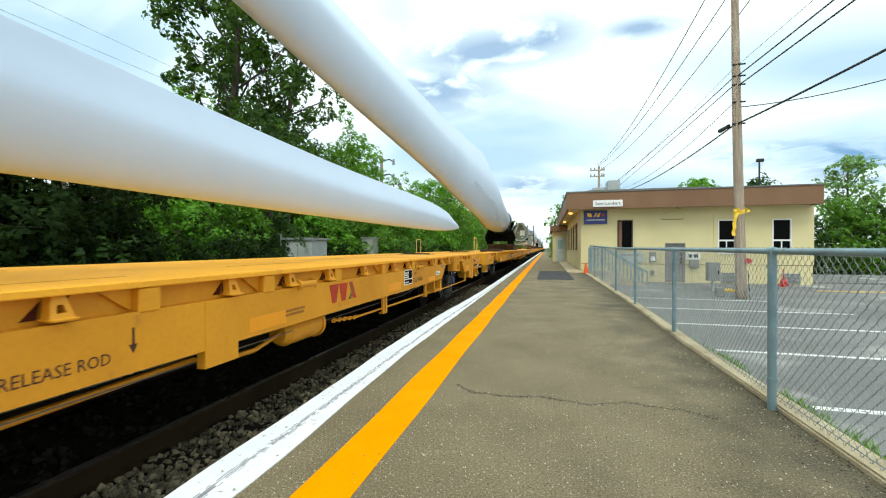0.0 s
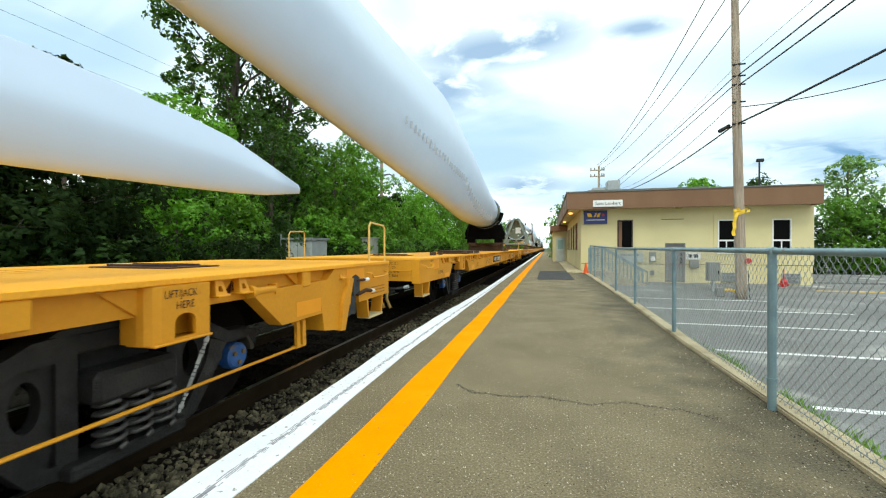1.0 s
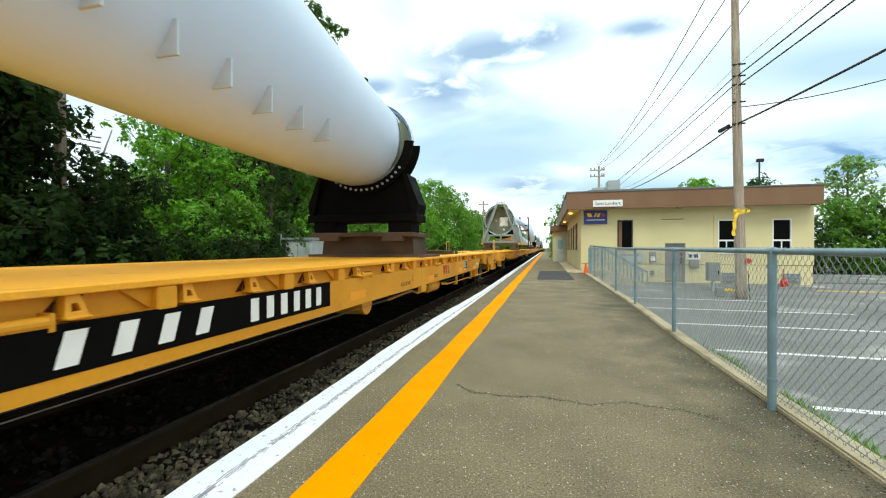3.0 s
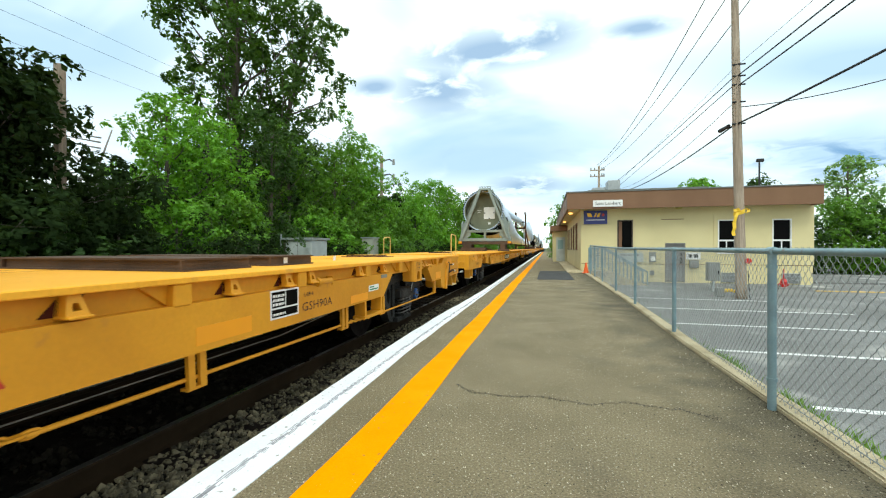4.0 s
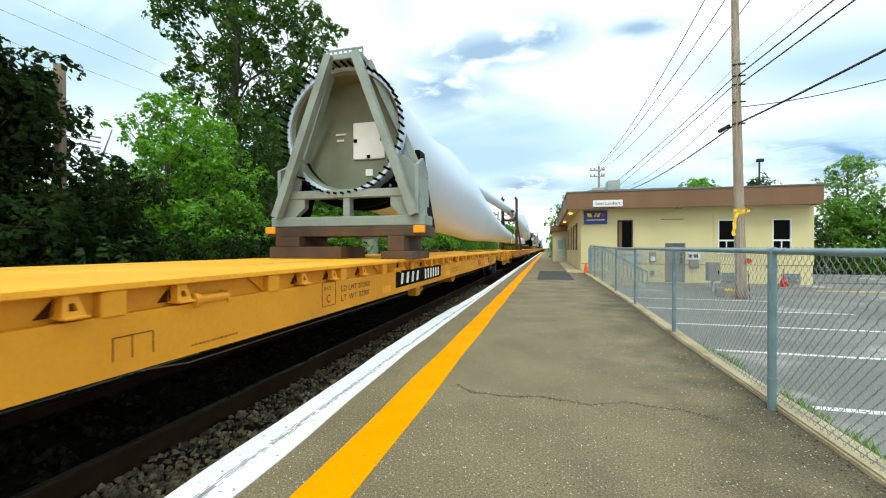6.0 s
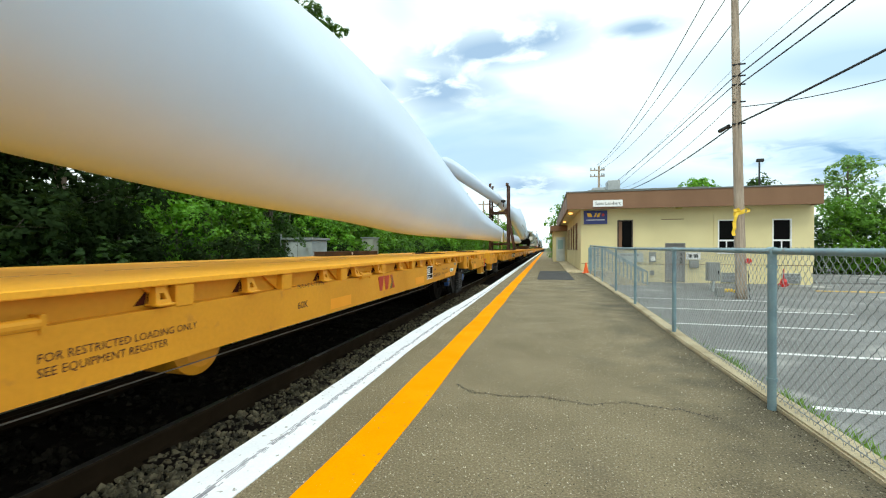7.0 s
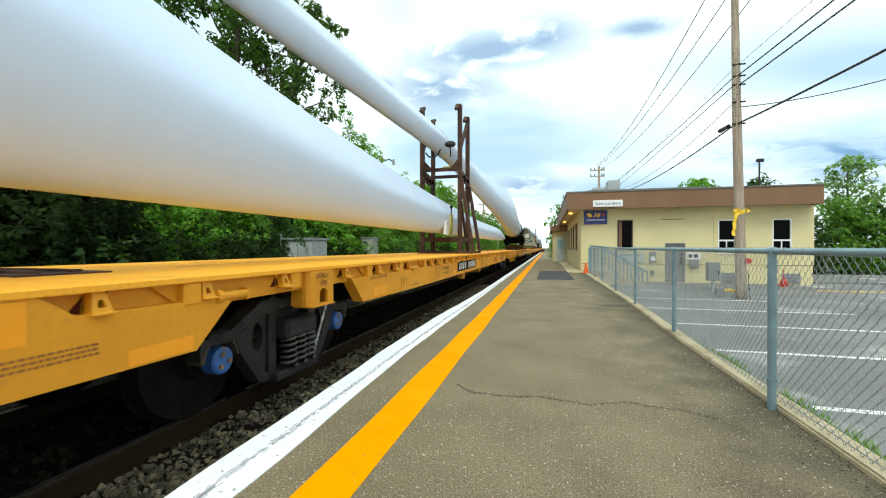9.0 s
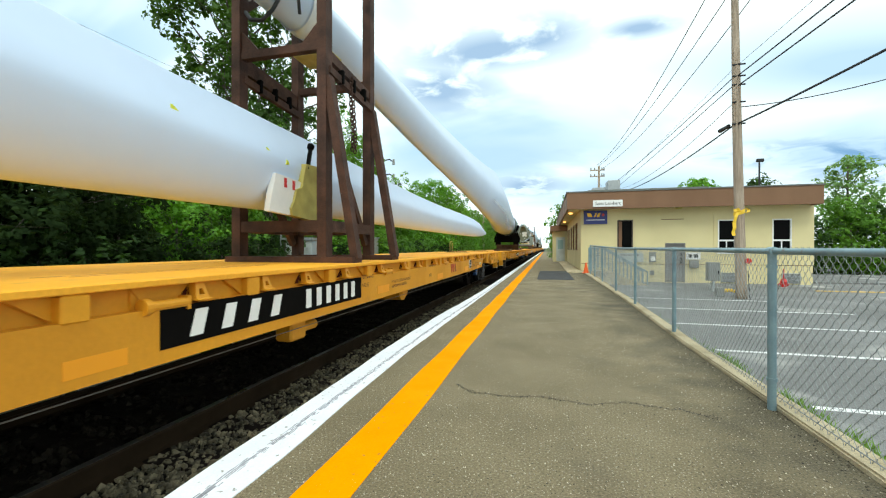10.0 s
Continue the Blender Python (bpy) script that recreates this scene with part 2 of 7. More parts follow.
# shadow side of the fins, put into a grey darker than the shell
M["vane"] = mat("vane_shadow_grey", (0.52, 0.565, 0.63), 0.5, var=0.1)
M["crumb"] = mat("asphalt_crumb", (0.05, 0.042, 0.03), 0.95, island=0.6, var=0.3)
M["rubber"] = mat("dusty_rubber", (0.035, 0.042, 0.048), 0.8, scale=6, var=0.4)
M["tread"] = mat("worn_step_tread", (0.62, 0.50, 0.27), 0.75, scale=7, var=0.25)
M["hoop"] = mat("faded_yellow_pipe", (0.72, 0.47, 0.13), 0.6, scale=6, var=0.2)
M["grey_steel"] = mat("grey_green_steel", (0.29, 0.335, 0.31), 0.55, 0.1, scale=2, col2=(0.22, 0.25, 0.23), bump=0.15, fine=0.06)
M["root_inner"] = mat("blade_root_inner", (0.195, 0.21, 0.145), 0.7, scale=1.6, var=0.25)
M["brown_steel"] = mat("brown_steel", (0.10, 0.055, 0.03), 0.75, 0.1, scale=2, col2=(0.055, 0.033, 0.022), bump=0.2, fine=0.15)
M["yellow_strap"] = mat("yellow_strap", (0.46, 0.39, 0.10), 0.7, scale=5, var=0.3)
M["wall"] = mat("cream_siding", (0.69, 0.595, 0.325), 0.75, scale=0.7, col2=(0.63, 0.54, 0.295), bump=0.12, bscale=120, fine=0.03)
M["fascia"] = mat("brown_fascia", (0.205, 0.105, 0.052), 0.6, scale=0.8, col2=(0.175, 0.088, 0.044), stretch=(1, 1, 0.3), fine=0.05)
M["roof_edge"] = mat("roof_edge_metal", (0.16, 0.17, 0.16), 0.5, 0.4, var=0.2)
M["trim_white"] = mat("white_trim", (0.78, 0.78, 0.77), 0.5, var=0.06)
M["galv"] = mat("galvanised_steel", (0.44, 0.47, 0.48), 0.5, 0.5, scale=8, col2=(0.34, 0.37, 0.38), fine=0.06)
M["fence_blue"] = mat("weathered_blue_grey_post", (0.24, 0.34, 0.38), 0.5, 0.25, scale=5, col2=(0.18, 0.26, 0.30), bump=0.1, fine=0.06, spots=(14, 0.66, 0.74, (0.22, 0.20, 0.17)))
M["wire"] = mat("fence_wire", (0.33, 0.35, 0.35), 0.5, 0.5, var=0.2)
M["wood_pole"] = mat("weathered_pole_wood", (0.44, 0.35, 0.27), 0.9, scale=3, col2=(0.27, 0.21, 0.16), stretch=(6, 6, 0.5), bump=0.6, bscale=40, fine=0.2)
M["cable"] = mat("black_cable", (0.015, 0.015, 0.017), 0.6, var=0.1)
M["grey_door"] = mat("grey_door_paint", (0.20, 0.19, 0.185), 0.55, var=0.12, scale=2)
M["grey_box"] = mat("grey_box_paint", (0.24, 0.245, 0.235), 0.5, var=0.15, scale=3)
M["pale_box"] = mat("pale_cabinet_paint", (0.52, 0.56, 0.55), 0.5, 0.1, scale=3, var=0.15)
M["tan_box"] = mat("tan_cabinet_paint", (0.36, 0.37, 0.31), 0.6, scale=3, var=0.15)
M["glass"] = glass_mat("window_glass")
M["teal_pane"] = mat("teal_pane", (0.30, 0.44, 0.44), 0.3, var=0.15, scale=3)
M["sign_blue"] = mat("sign_blue", (0.025, 0.035, 0.20), 0.4, var=0.1)
M["sign_gold"] = mat("sign_gold", (0.9, 0.5, 0.02), 0.4, var=0.05)
M["sign_red"] = mat("sign_red", (0.6, 0.03, 0.03), 0.4, var=0.05)
M["sign_white"] = mat("sign_white", (0.8, 0.8, 0.8), 0.4, var=0.05)
M["orange"] = mat("orange_plastic", (0.85, 0.12, 0.015), 0.5, var=0.1)
M["red"] = mat("red_paint", (0.55, 0.02, 0.02), 0.45, var=0.15)
M["yellow"] = mat("yellow_plastic", (0.85, 0.55, 0.03), 0.5, var=0.1, scale=12)
M["mat_dark"] = mat("dark_patch_asphalt", (0.045, 0.045, 0.048), 0.85, scale=2, var=0.25, bump=0.4, bscale=90, fine=0.2)
M["crack"] = mat("crack_tar", (0.062, 0.054, 0.045), 0.9, var=0.3)
M["bark"] = mat("bark", (0.13, 0.105, 0.085), 0.9, scale=4, col2=(0.07, 0.056, 0.045), stretch=(4, 4, 0.7), bump=0.8, bscale=30)
M["dead_wood"] = mat("dead_wood", (0.30, 0.27, 0.25), 0.9, scale=4, var=0.3)
M["leaf"] = leaf_mat("leaf_green", (0.145, 0.295, 0.026), (0.042, 0.110, 0.012))
M["leaf_bright"] = leaf_mat("leaf_bright_green", (0.19, 0.405, 0.034), (0.060, 0.155, 0.014))
# crown seen against the sky: its backlit darkness is put into this green
M["leaf_tall"] = leaf_mat("leaf_backlit_green", (0.074, 0.152, 0.017), (0.019, 0.048, 0.0065))
# hedge gaps: their shade put into the leaf colour; also dark-green roadside bushes
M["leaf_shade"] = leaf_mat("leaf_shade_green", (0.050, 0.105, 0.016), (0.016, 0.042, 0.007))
# deep shade low in the hedge, put into the leaf colour
M["leaf_shadowed"] = leaf_mat("leaf_shadowed_green", (0.036, 0.062, 0.020), (0.008, 0.016, 0.006))
M["leaf_grey"] = leaf_mat("leaf_grey_green", (0.22, 0.36, 0.12), (0.12, 0.22, 0.06))
M["grass"] = leaf_mat("grass_blade", (0.15, 0.27, 0.035), (0.10, 0.19, 0.03))
M["lamp_glow"] = mat("warm_lamp", (0.9, 0.6, 0.3), 0.4, emit=(1.0, 0.42, 0.10, 3.0))
M["grey_roof"] = mat("roof_unit", (0.36, 0.38, 0.40), 0.6, var=0.15)
for key in ("under", "ballast", "shaded_stone", "tie", "leaf_shadowed", "rail", "black", "wheel", "bogie_dust", "notch", "yellow_paint"):
    M[key].node_tree.nodes["Principled BSDF"].inputs["Specular IOR Level"].default_value = 0.02   # gloss cut to deepen the painted-in shade, the blacks and the yellow line
for key in ("car", "deck", "car_patch", "leaf", "leaf_bright", "leaf_tall", "leaf_shade", "leaf_grey", "asphalt", "lot"):
    M[key].node_tree.nodes["Principled BSDF"].inputs["Specular IOR Level"].default_value = 0.3


# ---------------------------------------------------------------- mesh helpers


def obj(name, bm, material, parent=None, label="", smooth=False, m=None):
    me = bpy.data.meshes.new(name)
    bm.to_mesh(me)
    bm.free()
    if smooth:
        for p in me.polygons:
            p.use_smooth = True
    me.materials.append(M[material] if isinstance(material, str) else material)
    ob = new(name, me)
    if parent:
        ob.parent = parent
    if m is not None:
        ob.matrix_basis = m
    if label:
        ob["label"] = label
    return ob


def part(name, bm, material, parent, label="", smooth=False):
    return obj(name, bm, material, parent, label, smooth)


def thing(name, label, category, group="", kind="", at=(0, 0, 0)):
    ob = new(name)
    ob.empty_display_size = 0.2
    ob.location = at
    return tagged(ob, label, category, group, kind)


def box(bm, x0, x1, y0, y1, z0, z1, bevel=0.0, m=None):
    vs = [bm.verts.new((x, y, z)) for x in (x0, x1) for y in (y0, y1) for z in (z0, z1)]
    fs = [bm.faces.new([vs[i] for i in q]) for q in ((0, 1, 3, 2), (4, 6, 7, 5), (0, 4, 5, 1), (2, 3, 7, 6), (0, 2, 6, 4), (1, 5, 7, 3))]
    if bevel:
        es = list({e for f in fs for e in f.edges})
        r = bmesh.ops.bevel(bm, geom=es, offset=bevel, segments=1, affect="EDGES")
        vs = list({v for f in r["faces"] for v in f.verts} | {v for v in vs if v.is_valid})
    if m is not None:
        bmesh.ops.transform(bm, matrix=m, verts=vs)
    return bm


def B(*a, bevel=0.0, m=None):
    return box(bmesh.new(), *a, bevel=bevel, m=m)


def tube(bm, p, q, r, r2=None, n=10, cap=True):
    p, q = Vector(p), Vector(q)
    d = (q - p)
    if d.length < 1e-6:
        return bm
    a = d.normalized().orthogonal().normalized()
    b = d.normalized().cross(a)
    r2 = r if r2 is None else r2
    rings = []
    for c, rr in ((p, r), (q, r2)):
        rings.append([bm.verts.new(c + (a * math.cos(2 * math.pi * i / n) + b * math.sin(2 * math.pi * i / n)) * rr) for i in range(n)])
    for i in range(n):
        bm.faces.new((rings[0][i], rings[0][(i + 1) % n], rings[1][(i + 1) % n], rings[1][i]))
    if cap:
        bm.faces.new(rings[0][::-1])
        bm.faces.new(rings[1])
    return bm


def pipe(bm, pts, r, n=8):
    """A round pipe along a line of points, with mitred bends."""
    pts = [Vector(p) for p in pts]
    rings, ref = [], None
    for i, p in enumerate(pts):
        d = (pts[min(i + 1, len(pts) - 1)] - pts[max(i - 1, 0)]).normalized()
        a = d.orthogonal().normalized() if ref is None else (ref - d * ref.dot(d)).normalized()
        ref = a
        b = d.cross(a)
        rr = r[i] if isinstance(r, (list, tuple)) else r
        rings.append([bm.verts.new(p + (a * math.cos(2 * math.pi * k / n) + b * math.sin(2 * math.pi * k / n)) * rr) for k in range(n)])
    for u, v in zip(rings, rings[1:]):
        for k in range(n):
            bm.faces.new((u[k], u[(k + 1) % n], v[(k + 1) % n], v[k]))
    bm.faces.new(rings[0][::-1])
    bm.faces.new(rings[-1])
    return bm


def prism(bm, pts, axis, a, b):
    """Extrude a closed outline of 2D points along x, y or z from a to b."""
    def at(p, s):
        return {"x": (s, p[0], p[1]), "y": (p[0], s, p[1]), "z": (p[0], p[1], s)}[axis]
    u = [bm.verts.new(at(p, a)) for p in pts]
    v = [bm.verts.new(at(p, b)) for p in pts]
    n = len(pts)
    bm.faces.new(u[::-1])
    bm.faces.new(v)
    for i in range(n):
        bm.faces.new((u[i], u[(i + 1) % n], v[(i + 1) % n], v[i]))
    bmesh.ops.recalc_face_normals(bm, faces=bm.faces)
    return bm


def beam(bm, p, q, w, h):
    """A square-section bar from p to q."""
    p, q = Vector(p), Vector(q)
    d = q - p
    t = d.to_track_quat("Y", "Z").to_matrix().to_4x4()
    return box(bm, -w / 2, w / 2, 0, d.length, -h / 2, h / 2, m=Matrix.Translation(p) @ t)


def text(name, body, size, m, material, parent, shear=0.0, space=1.0, bold=0.0, align="LEFT", sx=1.0):
    """Flat lettering turned into a mesh; it lies in the local xy plane of m."""
    cu = bpy.data.curves.new(name, "FONT")
    cu.body, cu.size, cu.shear, cu.space_character, cu.offset, cu.align_x = body, size, shear, space, bold, align
    cu.resolution_u = 2
    tmp = bpy.data.objects.new(name, cu)
    scene.collection.objects.link(tmp)
    bpy.context.view_layer.update()
    me = bpy.data.meshes.new_from_object(tmp)
    bpy.data.objects.remove(tmp)
    me.transform(m @ Matrix.Diagonal((sx, 1, 1, 1)))
    me.name = name
    me.materials.clear()
    me.materials.append(M[material])
    ob = new(name, me)
    ob.parent = parent
    return tagged(ob, kind="stuff")

# ---------------------------------------------------------------- ground, track, platform
LOT_Z = -0.52
RAIL_Z = -0.08
TRACK_X = -3.5
PLAT_R = 1.80


def kerb_x(y):
    """The kerb drifts outward beyond the second fence post."""
    t = min(1.0, max(0.0, (y - 5.5) / 5.0))
    return 1.712 + 0.075 * t * t * (3 - 2 * t) + 0.004 * math.sin(y * 1.9)



def edge_x(y):
    """The platform's painted edge wanders a little."""
    return -1.82 - 0.125 * math.exp(-((y - 6.0) / 3.5) ** 2) + 0.006 * math.sin(y * 2.3) + 0.004 * math.sin(y * 5.1 + 1)


def strip(bm, ys, left, right, z0, z1):
    """A band along y with wandering sides and a real thickness."""
    rows = []
    for y in ys:
        a, b = left(y), right(y)
        rows.append([bm.verts.new(p) for p in ((a, y, z0), (a, y, z1), (b, y, z1), (b, y, z0))])
    for u, v in zip(rows, rows[1:]):
        for k in range(4):
            bm.faces.new((u[k], v[k], v[(k + 1) % 4], u[(k + 1) % 4]))
    bm.faces.new(rows[0])
    bm.faces.new(rows[-1][::-1])
    bmesh.ops.recalc_face_normals(bm, faces=bm.faces)
    return bm


def span(a, b, n):
    return [a + (b - a) * i / n for i in range(n + 1)]


def build_ground():
    bm = bmesh.new()
    bmesh.ops.create_grid(bm, x_segments=60, y_segments=60, size=1500)
    bmesh.ops.transform(bm, matrix=Matrix.Translation((0, 600, -0.70)), verts=bm.verts)
    tagged(obj("ground", bm, "soil"), "green and brown soil reaching to the horizon", "ground", kind="structure")
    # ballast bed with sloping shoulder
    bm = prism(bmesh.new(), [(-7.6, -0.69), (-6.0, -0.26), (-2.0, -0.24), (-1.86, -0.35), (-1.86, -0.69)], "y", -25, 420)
    tagged(obj("track_bed", bm, "ballast"), "crushed stone ballast bed, darkened for the shade under the train", "ballast", kind="structure")
    bm = strip(bmesh.new(), span(-12, 30, 160) + span(31, 130, 40), lambda y: edge_x(y) + 0.012, lambda y: PLAT_R, -0.69, 0.0)
    tagged(obj("platform", bm, "asphalt"), "worn grey-brown asphalt station platform", "platform", kind="structure")
    bm = strip(bmesh.new(), span(-12, 30, 200) + span(31, 130, 40), edge_x, lambda y: -1.52 - 0.10 * (1 - math.exp(-((max(y, 1.7) - 1.7) / 1.8) ** 2)) + 0.005 * math.sin(y * 3.7), -0.10, 0.006)
    tagged(obj("edge_line", bm, "white_paint"), "white painted platform edge with chipped paint", "line marking", kind="structure")
    rng = random.Random(17)
    bm = bmesh.new()
    for off, width, gap in ((0.0, 0.0075, 0.06), (-0.016, 0.004, 0.30), (0.014, 0.005, 0.35), (0.028, 0.003, 0.6)):
        y, row = -2.0, None
        while y < 30:
            x = edge_x(y) * 0.42 - 1.57 * 0.58 + off + 0.003 * math.sin(y * 9) + rng.uniform(-0.002, 0.002)
            w = width * rng.uniform(0.35, 1.3)
            cur = [bm.verts.new(p) for p in ((x - w, y, 0.0), (x - w, y, 0.0075), (x + w, y, 0.0075), (x + w, y, 0.0))]
            if row is not None and rng.random() > gap:
                for k in range(4):
                    bm.faces.new((row[k], cur[k], cur[(k + 1) % 4], row[(k + 1) % 4]))
            row = cur
            y += 0.035 + 0.012 * max(0, y - 4)
    bmesh.ops.delete(bm, geom=[v for v in bm.verts if not v.link_faces], context="VERTS")
    tagged(obj("edge_groove", bm, "groove"), "worn ragged groove along the white platform edge", "groove", kind="structure")
    bm = strip(bmesh.new(), span(-12, 30, 100) + span(31, 130, 40), lambda y: -1.24 + 0.006 * math.sin(y * 2.9), lambda y: -0.945 + 0.007 * math.sin(y * 2.1 + 1), -0.02, 0.005)
    tagged(obj("warning_line", bm, "yellow_paint"), "bold yellow safety line painted on the platform", "line marking", kind="structure")
    bm = B(1.95, 48, -14, 60, -0.69, LOT_Z)
    tagged(obj("parking_lot", bm, "lot"), "grey asphalt parking lot below the platform", "parking lot", kind="structure")
    bm = strip(bmesh.new(), span(-12, 20.6, 120), kerb_x, lambda y: kerb_x(y) + 0.175 + 0.003 * math.sin(y * 4.1), -0.69, 0.04)
    bmesh.ops.bevel(bm, geom=[e for e in bm.edges if all(v.co.z > 0 for v in e.verts) and abs(e.verts[0].co.y - e.verts[1].co.y) > 0.1], offset=0.014, segments=2, affect="EDGES")
    tagged(obj("kerb", bm, "concrete"), "weathered concrete kerb along the platform's fence", "kerb", kind="structure")


build_ground()


def build_track():
    prof = [(-0.075, 0), (0.075, 0), (0.075, 0.012), (0.012, 0.03), (0.010, 0.115), (0.036, 0.128), (0.036, 0.155), (0.028, 0.165), (-0.028, 0.165), (-0.036, 0.155), (-0.036, 0.128), (-0.010, 0.115), (-0.012, 0.03), (-0.075, 0.012)]
    tr = thing("railway_track", "rusty steel rails on dark wooden ties in ballast", "railway track", kind="structure", at=(TRACK_X, 0, 0))
    for x in (-0.752, 0.752):
        r = part("rail", prism(bmesh.new(), [(x + a, RAIL_Z - 0.167 + b) for a, b in prof], "y", -25, 420), "rail", tr)
        part("rail_head", B(x - 0.026, x + 0.026, -25, 420, RAIL_Z - 0.002, RAIL_Z), "rail_top", r, "worn shiny running surface")
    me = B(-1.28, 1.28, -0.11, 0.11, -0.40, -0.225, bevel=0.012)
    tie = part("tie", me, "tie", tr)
    for i in range(1, 110):
        t = tie.copy()
        scene.collection.objects.link(t)
        t.location = (random.uniform(-0.03, 0.03), -5 + i * 0.56, 0)
    tie.location = (0, -5, 0)


build_track()

# ---------------------------------------------------------------- train
SPEED, GAIN = 7.78, 0.0123   # metres per second at the start, and how it picks up
PITCH = 28.15          # coupled length of one car
BODY = 26.73
FIRST = 14.54 - PITCH  # where the leading end of the nearest car stands at the start
HW = 1.35
WHEEL_R = 0.46
moving = []            # (thing, place at the start, turned about)
axles = []             # wheelsets that turn


def on_train(ob, s, x=TRACK_X, turned=False):
    moving.append((ob, Vector((x, s, 0)), turned))
    ob.matrix_basis = pose(x, s, 0, 0, 0, 180 if turned else 0)
    return ob


def side_m(x, y, z):
    """Lettering lies on the side that faces the platform and reads along the car."""
    return Matrix.Translation((x, y, z)) @ Matrix(((0, 0, 1, 0), (1, 0, 0, 0), (0, 1, 0, 0), (0, 0, 0, 1)))


def label_bars(bm, x, y0, y1, z0, z1, rows, rng, fill=0.62):
    """Rows of short bars where lettering is too small to read."""
    h = (z1 - z0) / rows
    for r in range(rows):
        y = y0
        while y < y1 - 0.01:
            w = rng.uniform(0.010, 0.034)
            box(bm, x, x + 0.002, y, min(y + w, y1), z0 + r * h, z0 + r * h + h * fill)
            y += w + 0.009
    return bm


def label_bars_end(bm, y, x0, x1, z, rng):
    x = x0
    while x < x1:
        w = rng.uniform(0.03, 0.08)
        box(bm, x, x + w, y - 0.003, y, z, z + 0.03)
        x += w + 0.025


def lug_mesh(sx):
    """A bent tie-down loop with a lip, leaning out under the deck edge, and dark faces painting the shaded recess
    beside it.
    """
    bm = bmesh.new()
    x1 = 1.345
    pts = [(-0.030, 1.028), (0.030, 1.028), (0.053, 0.922), (-0.053, 0.922)]
    hole = [(-0.013, 0.988), (0.013, 0.988), (0.021, 0.950), (-0.021, 0.950)]

    def ring(pp, x):
        return [bm.verts.new((sx * (x + (1.028 - z) * 0.3), y, z)) for y, z in pp]
    oo, oi, ho, hi = ring(pts, x1 - 0.025), ring(pts, x1 - 0.08), ring(hole, x1 - 0.025), ring(hole, x1 - 0.08)
    for k in range(4):
        n = (k + 1) % 4
        bm.faces.new((oo[k], oo[n], ho[n], ho[k]))
        bm.faces.new((oi[n], oi[k], hi[k], hi[n]))
        bm.faces.new((oo[n], oo[k], oi[k], oi[n]))
        bm.faces.new((ho[k], ho[n], hi[n], hi[k]))
    box(bm, *sorted((sx * 1.27, sx * 1.376)), -0.055, 0.055, 0.914, 0.928, bevel=0.004)
    bmesh.ops.recalc_face_normals(bm, faces=bm.faces)
    plain = set(bm.faces)
    # dark faces laid on the channel stand for shaded openings
    for tri in ([(-0.036, 1.008), (-0.112, 0.922), (-0.05, 0.922)], [(0.032, 1.026), (0.09, 1.026), (0.046, 0.972)]):
        prism(bm, tri, "x", *sorted((sx * 1.25, sx * 1.264)))
    prism(bm, [(-0.03, 0.995), (0.03, 0.995), (0.032, 0.94), (-0.032, 0.94)], "x", *sorted((sx * 1.25, sx * 1.264)))
    for f in bm.faces:
        f.material_index = 0 if f in plain else 1
    me = bpy.data.meshes.new("tie_down_loop")
    bm.to_mesh(me)
    bm.free()
    me.materials.append(M["car"])
    me.materials.append(M["notch"])
    return me


def pocket_mesh(sx):
    bm = bmesh.new()
    box(bm, *sorted((sx * 1.25, sx * 1.345)), -0.065, 0.065, 0.89, 1.028, bevel=0.01)
    prism(bm, [(-0.24, 1.028), (-0.06, 1.028), (-0.06, 0.90)], "x", *sorted((sx * 1.255, sx * 1.285)))
    me = bpy.data.meshes.new("stake_pocket")
    bm.to_mesh(me)
    bm.free()
    me.materials.append(M["car"])
    return me


LUGS = {sx: lug_mesh(sx) for sx in (1, -1)}
POCKETS = {sx: pocket_mesh(sx) for sx in (1, -1)}
WINCH_AT = (2.59, 6.66, 10.09, 13.52, 16.94, 20.42, 24.14)
POCKET_AT = (2.25, 3.33, 4.88, 6.03, 7.29, 8.46, 9.61, 10.81, 11.97, 12.89, 14.39, 15.4, 16.41, 17.52, 18.78, 20.03, 21.43, 22.59, 24.72)
LUG_AT = (1.71, 3.19, 4.3, 5.21, 5.84, 7.72, 8.26, 8.98, 10.96, 11.54, 12.31, 14.24, 14.97, 16.03, 17.38, 18.2, 19.21, 19.84, 21.24, 21.97, 23.7, 25.39)


def shared(name, me, parent, y):
    ob = new(name, me)
    ob.parent = parent
    ob.location = (0, y, 0)
    return ob


def web_with_hole(bm, outline, c, ry, rz, x0, x1):
    """A cast web that fills an outline and leaves an oval hole."""
    def inside(p, q):
        odd = False
        for (a, b), (e, d) in zip(outline, outline[1:] + outline[:1]):
            if (b > q) != (d > q) and p < (e - a) * (q - b) / (d - b) + a:
                odd = not odd
        return odd
    rings = []
    for i in range(24):
        g = 2 * math.pi * i / 24
        lo, hi = 0.02, 0.6
        for _ in range(24):
            m = (lo + hi) / 2
            lo, hi = (m, hi) if inside(c[0] + m * math.cos(g), c[1] + m * math.sin(g)) else (lo, m)
        near = min(lo, 1 / math.hypot(math.cos(g) / ry, math.sin(g) / rz))
        rings.append([bm.verts.new((x, c[0] + t * math.cos(g), c[1] + t * math.sin(g))) for x, t in ((x0, near), (x1, near), (x1, lo), (x0, lo))])
    fs = []
    for u, v in zip(rings, rings[1:] + rings[:1]):
        for k in range(4):
            fs.append(bm.faces.new((u[k], v[k], v[(k + 1) % 4], u[(k + 1) % 4])))
    bmesh.ops.recalc_face_normals(bm, faces=fs)


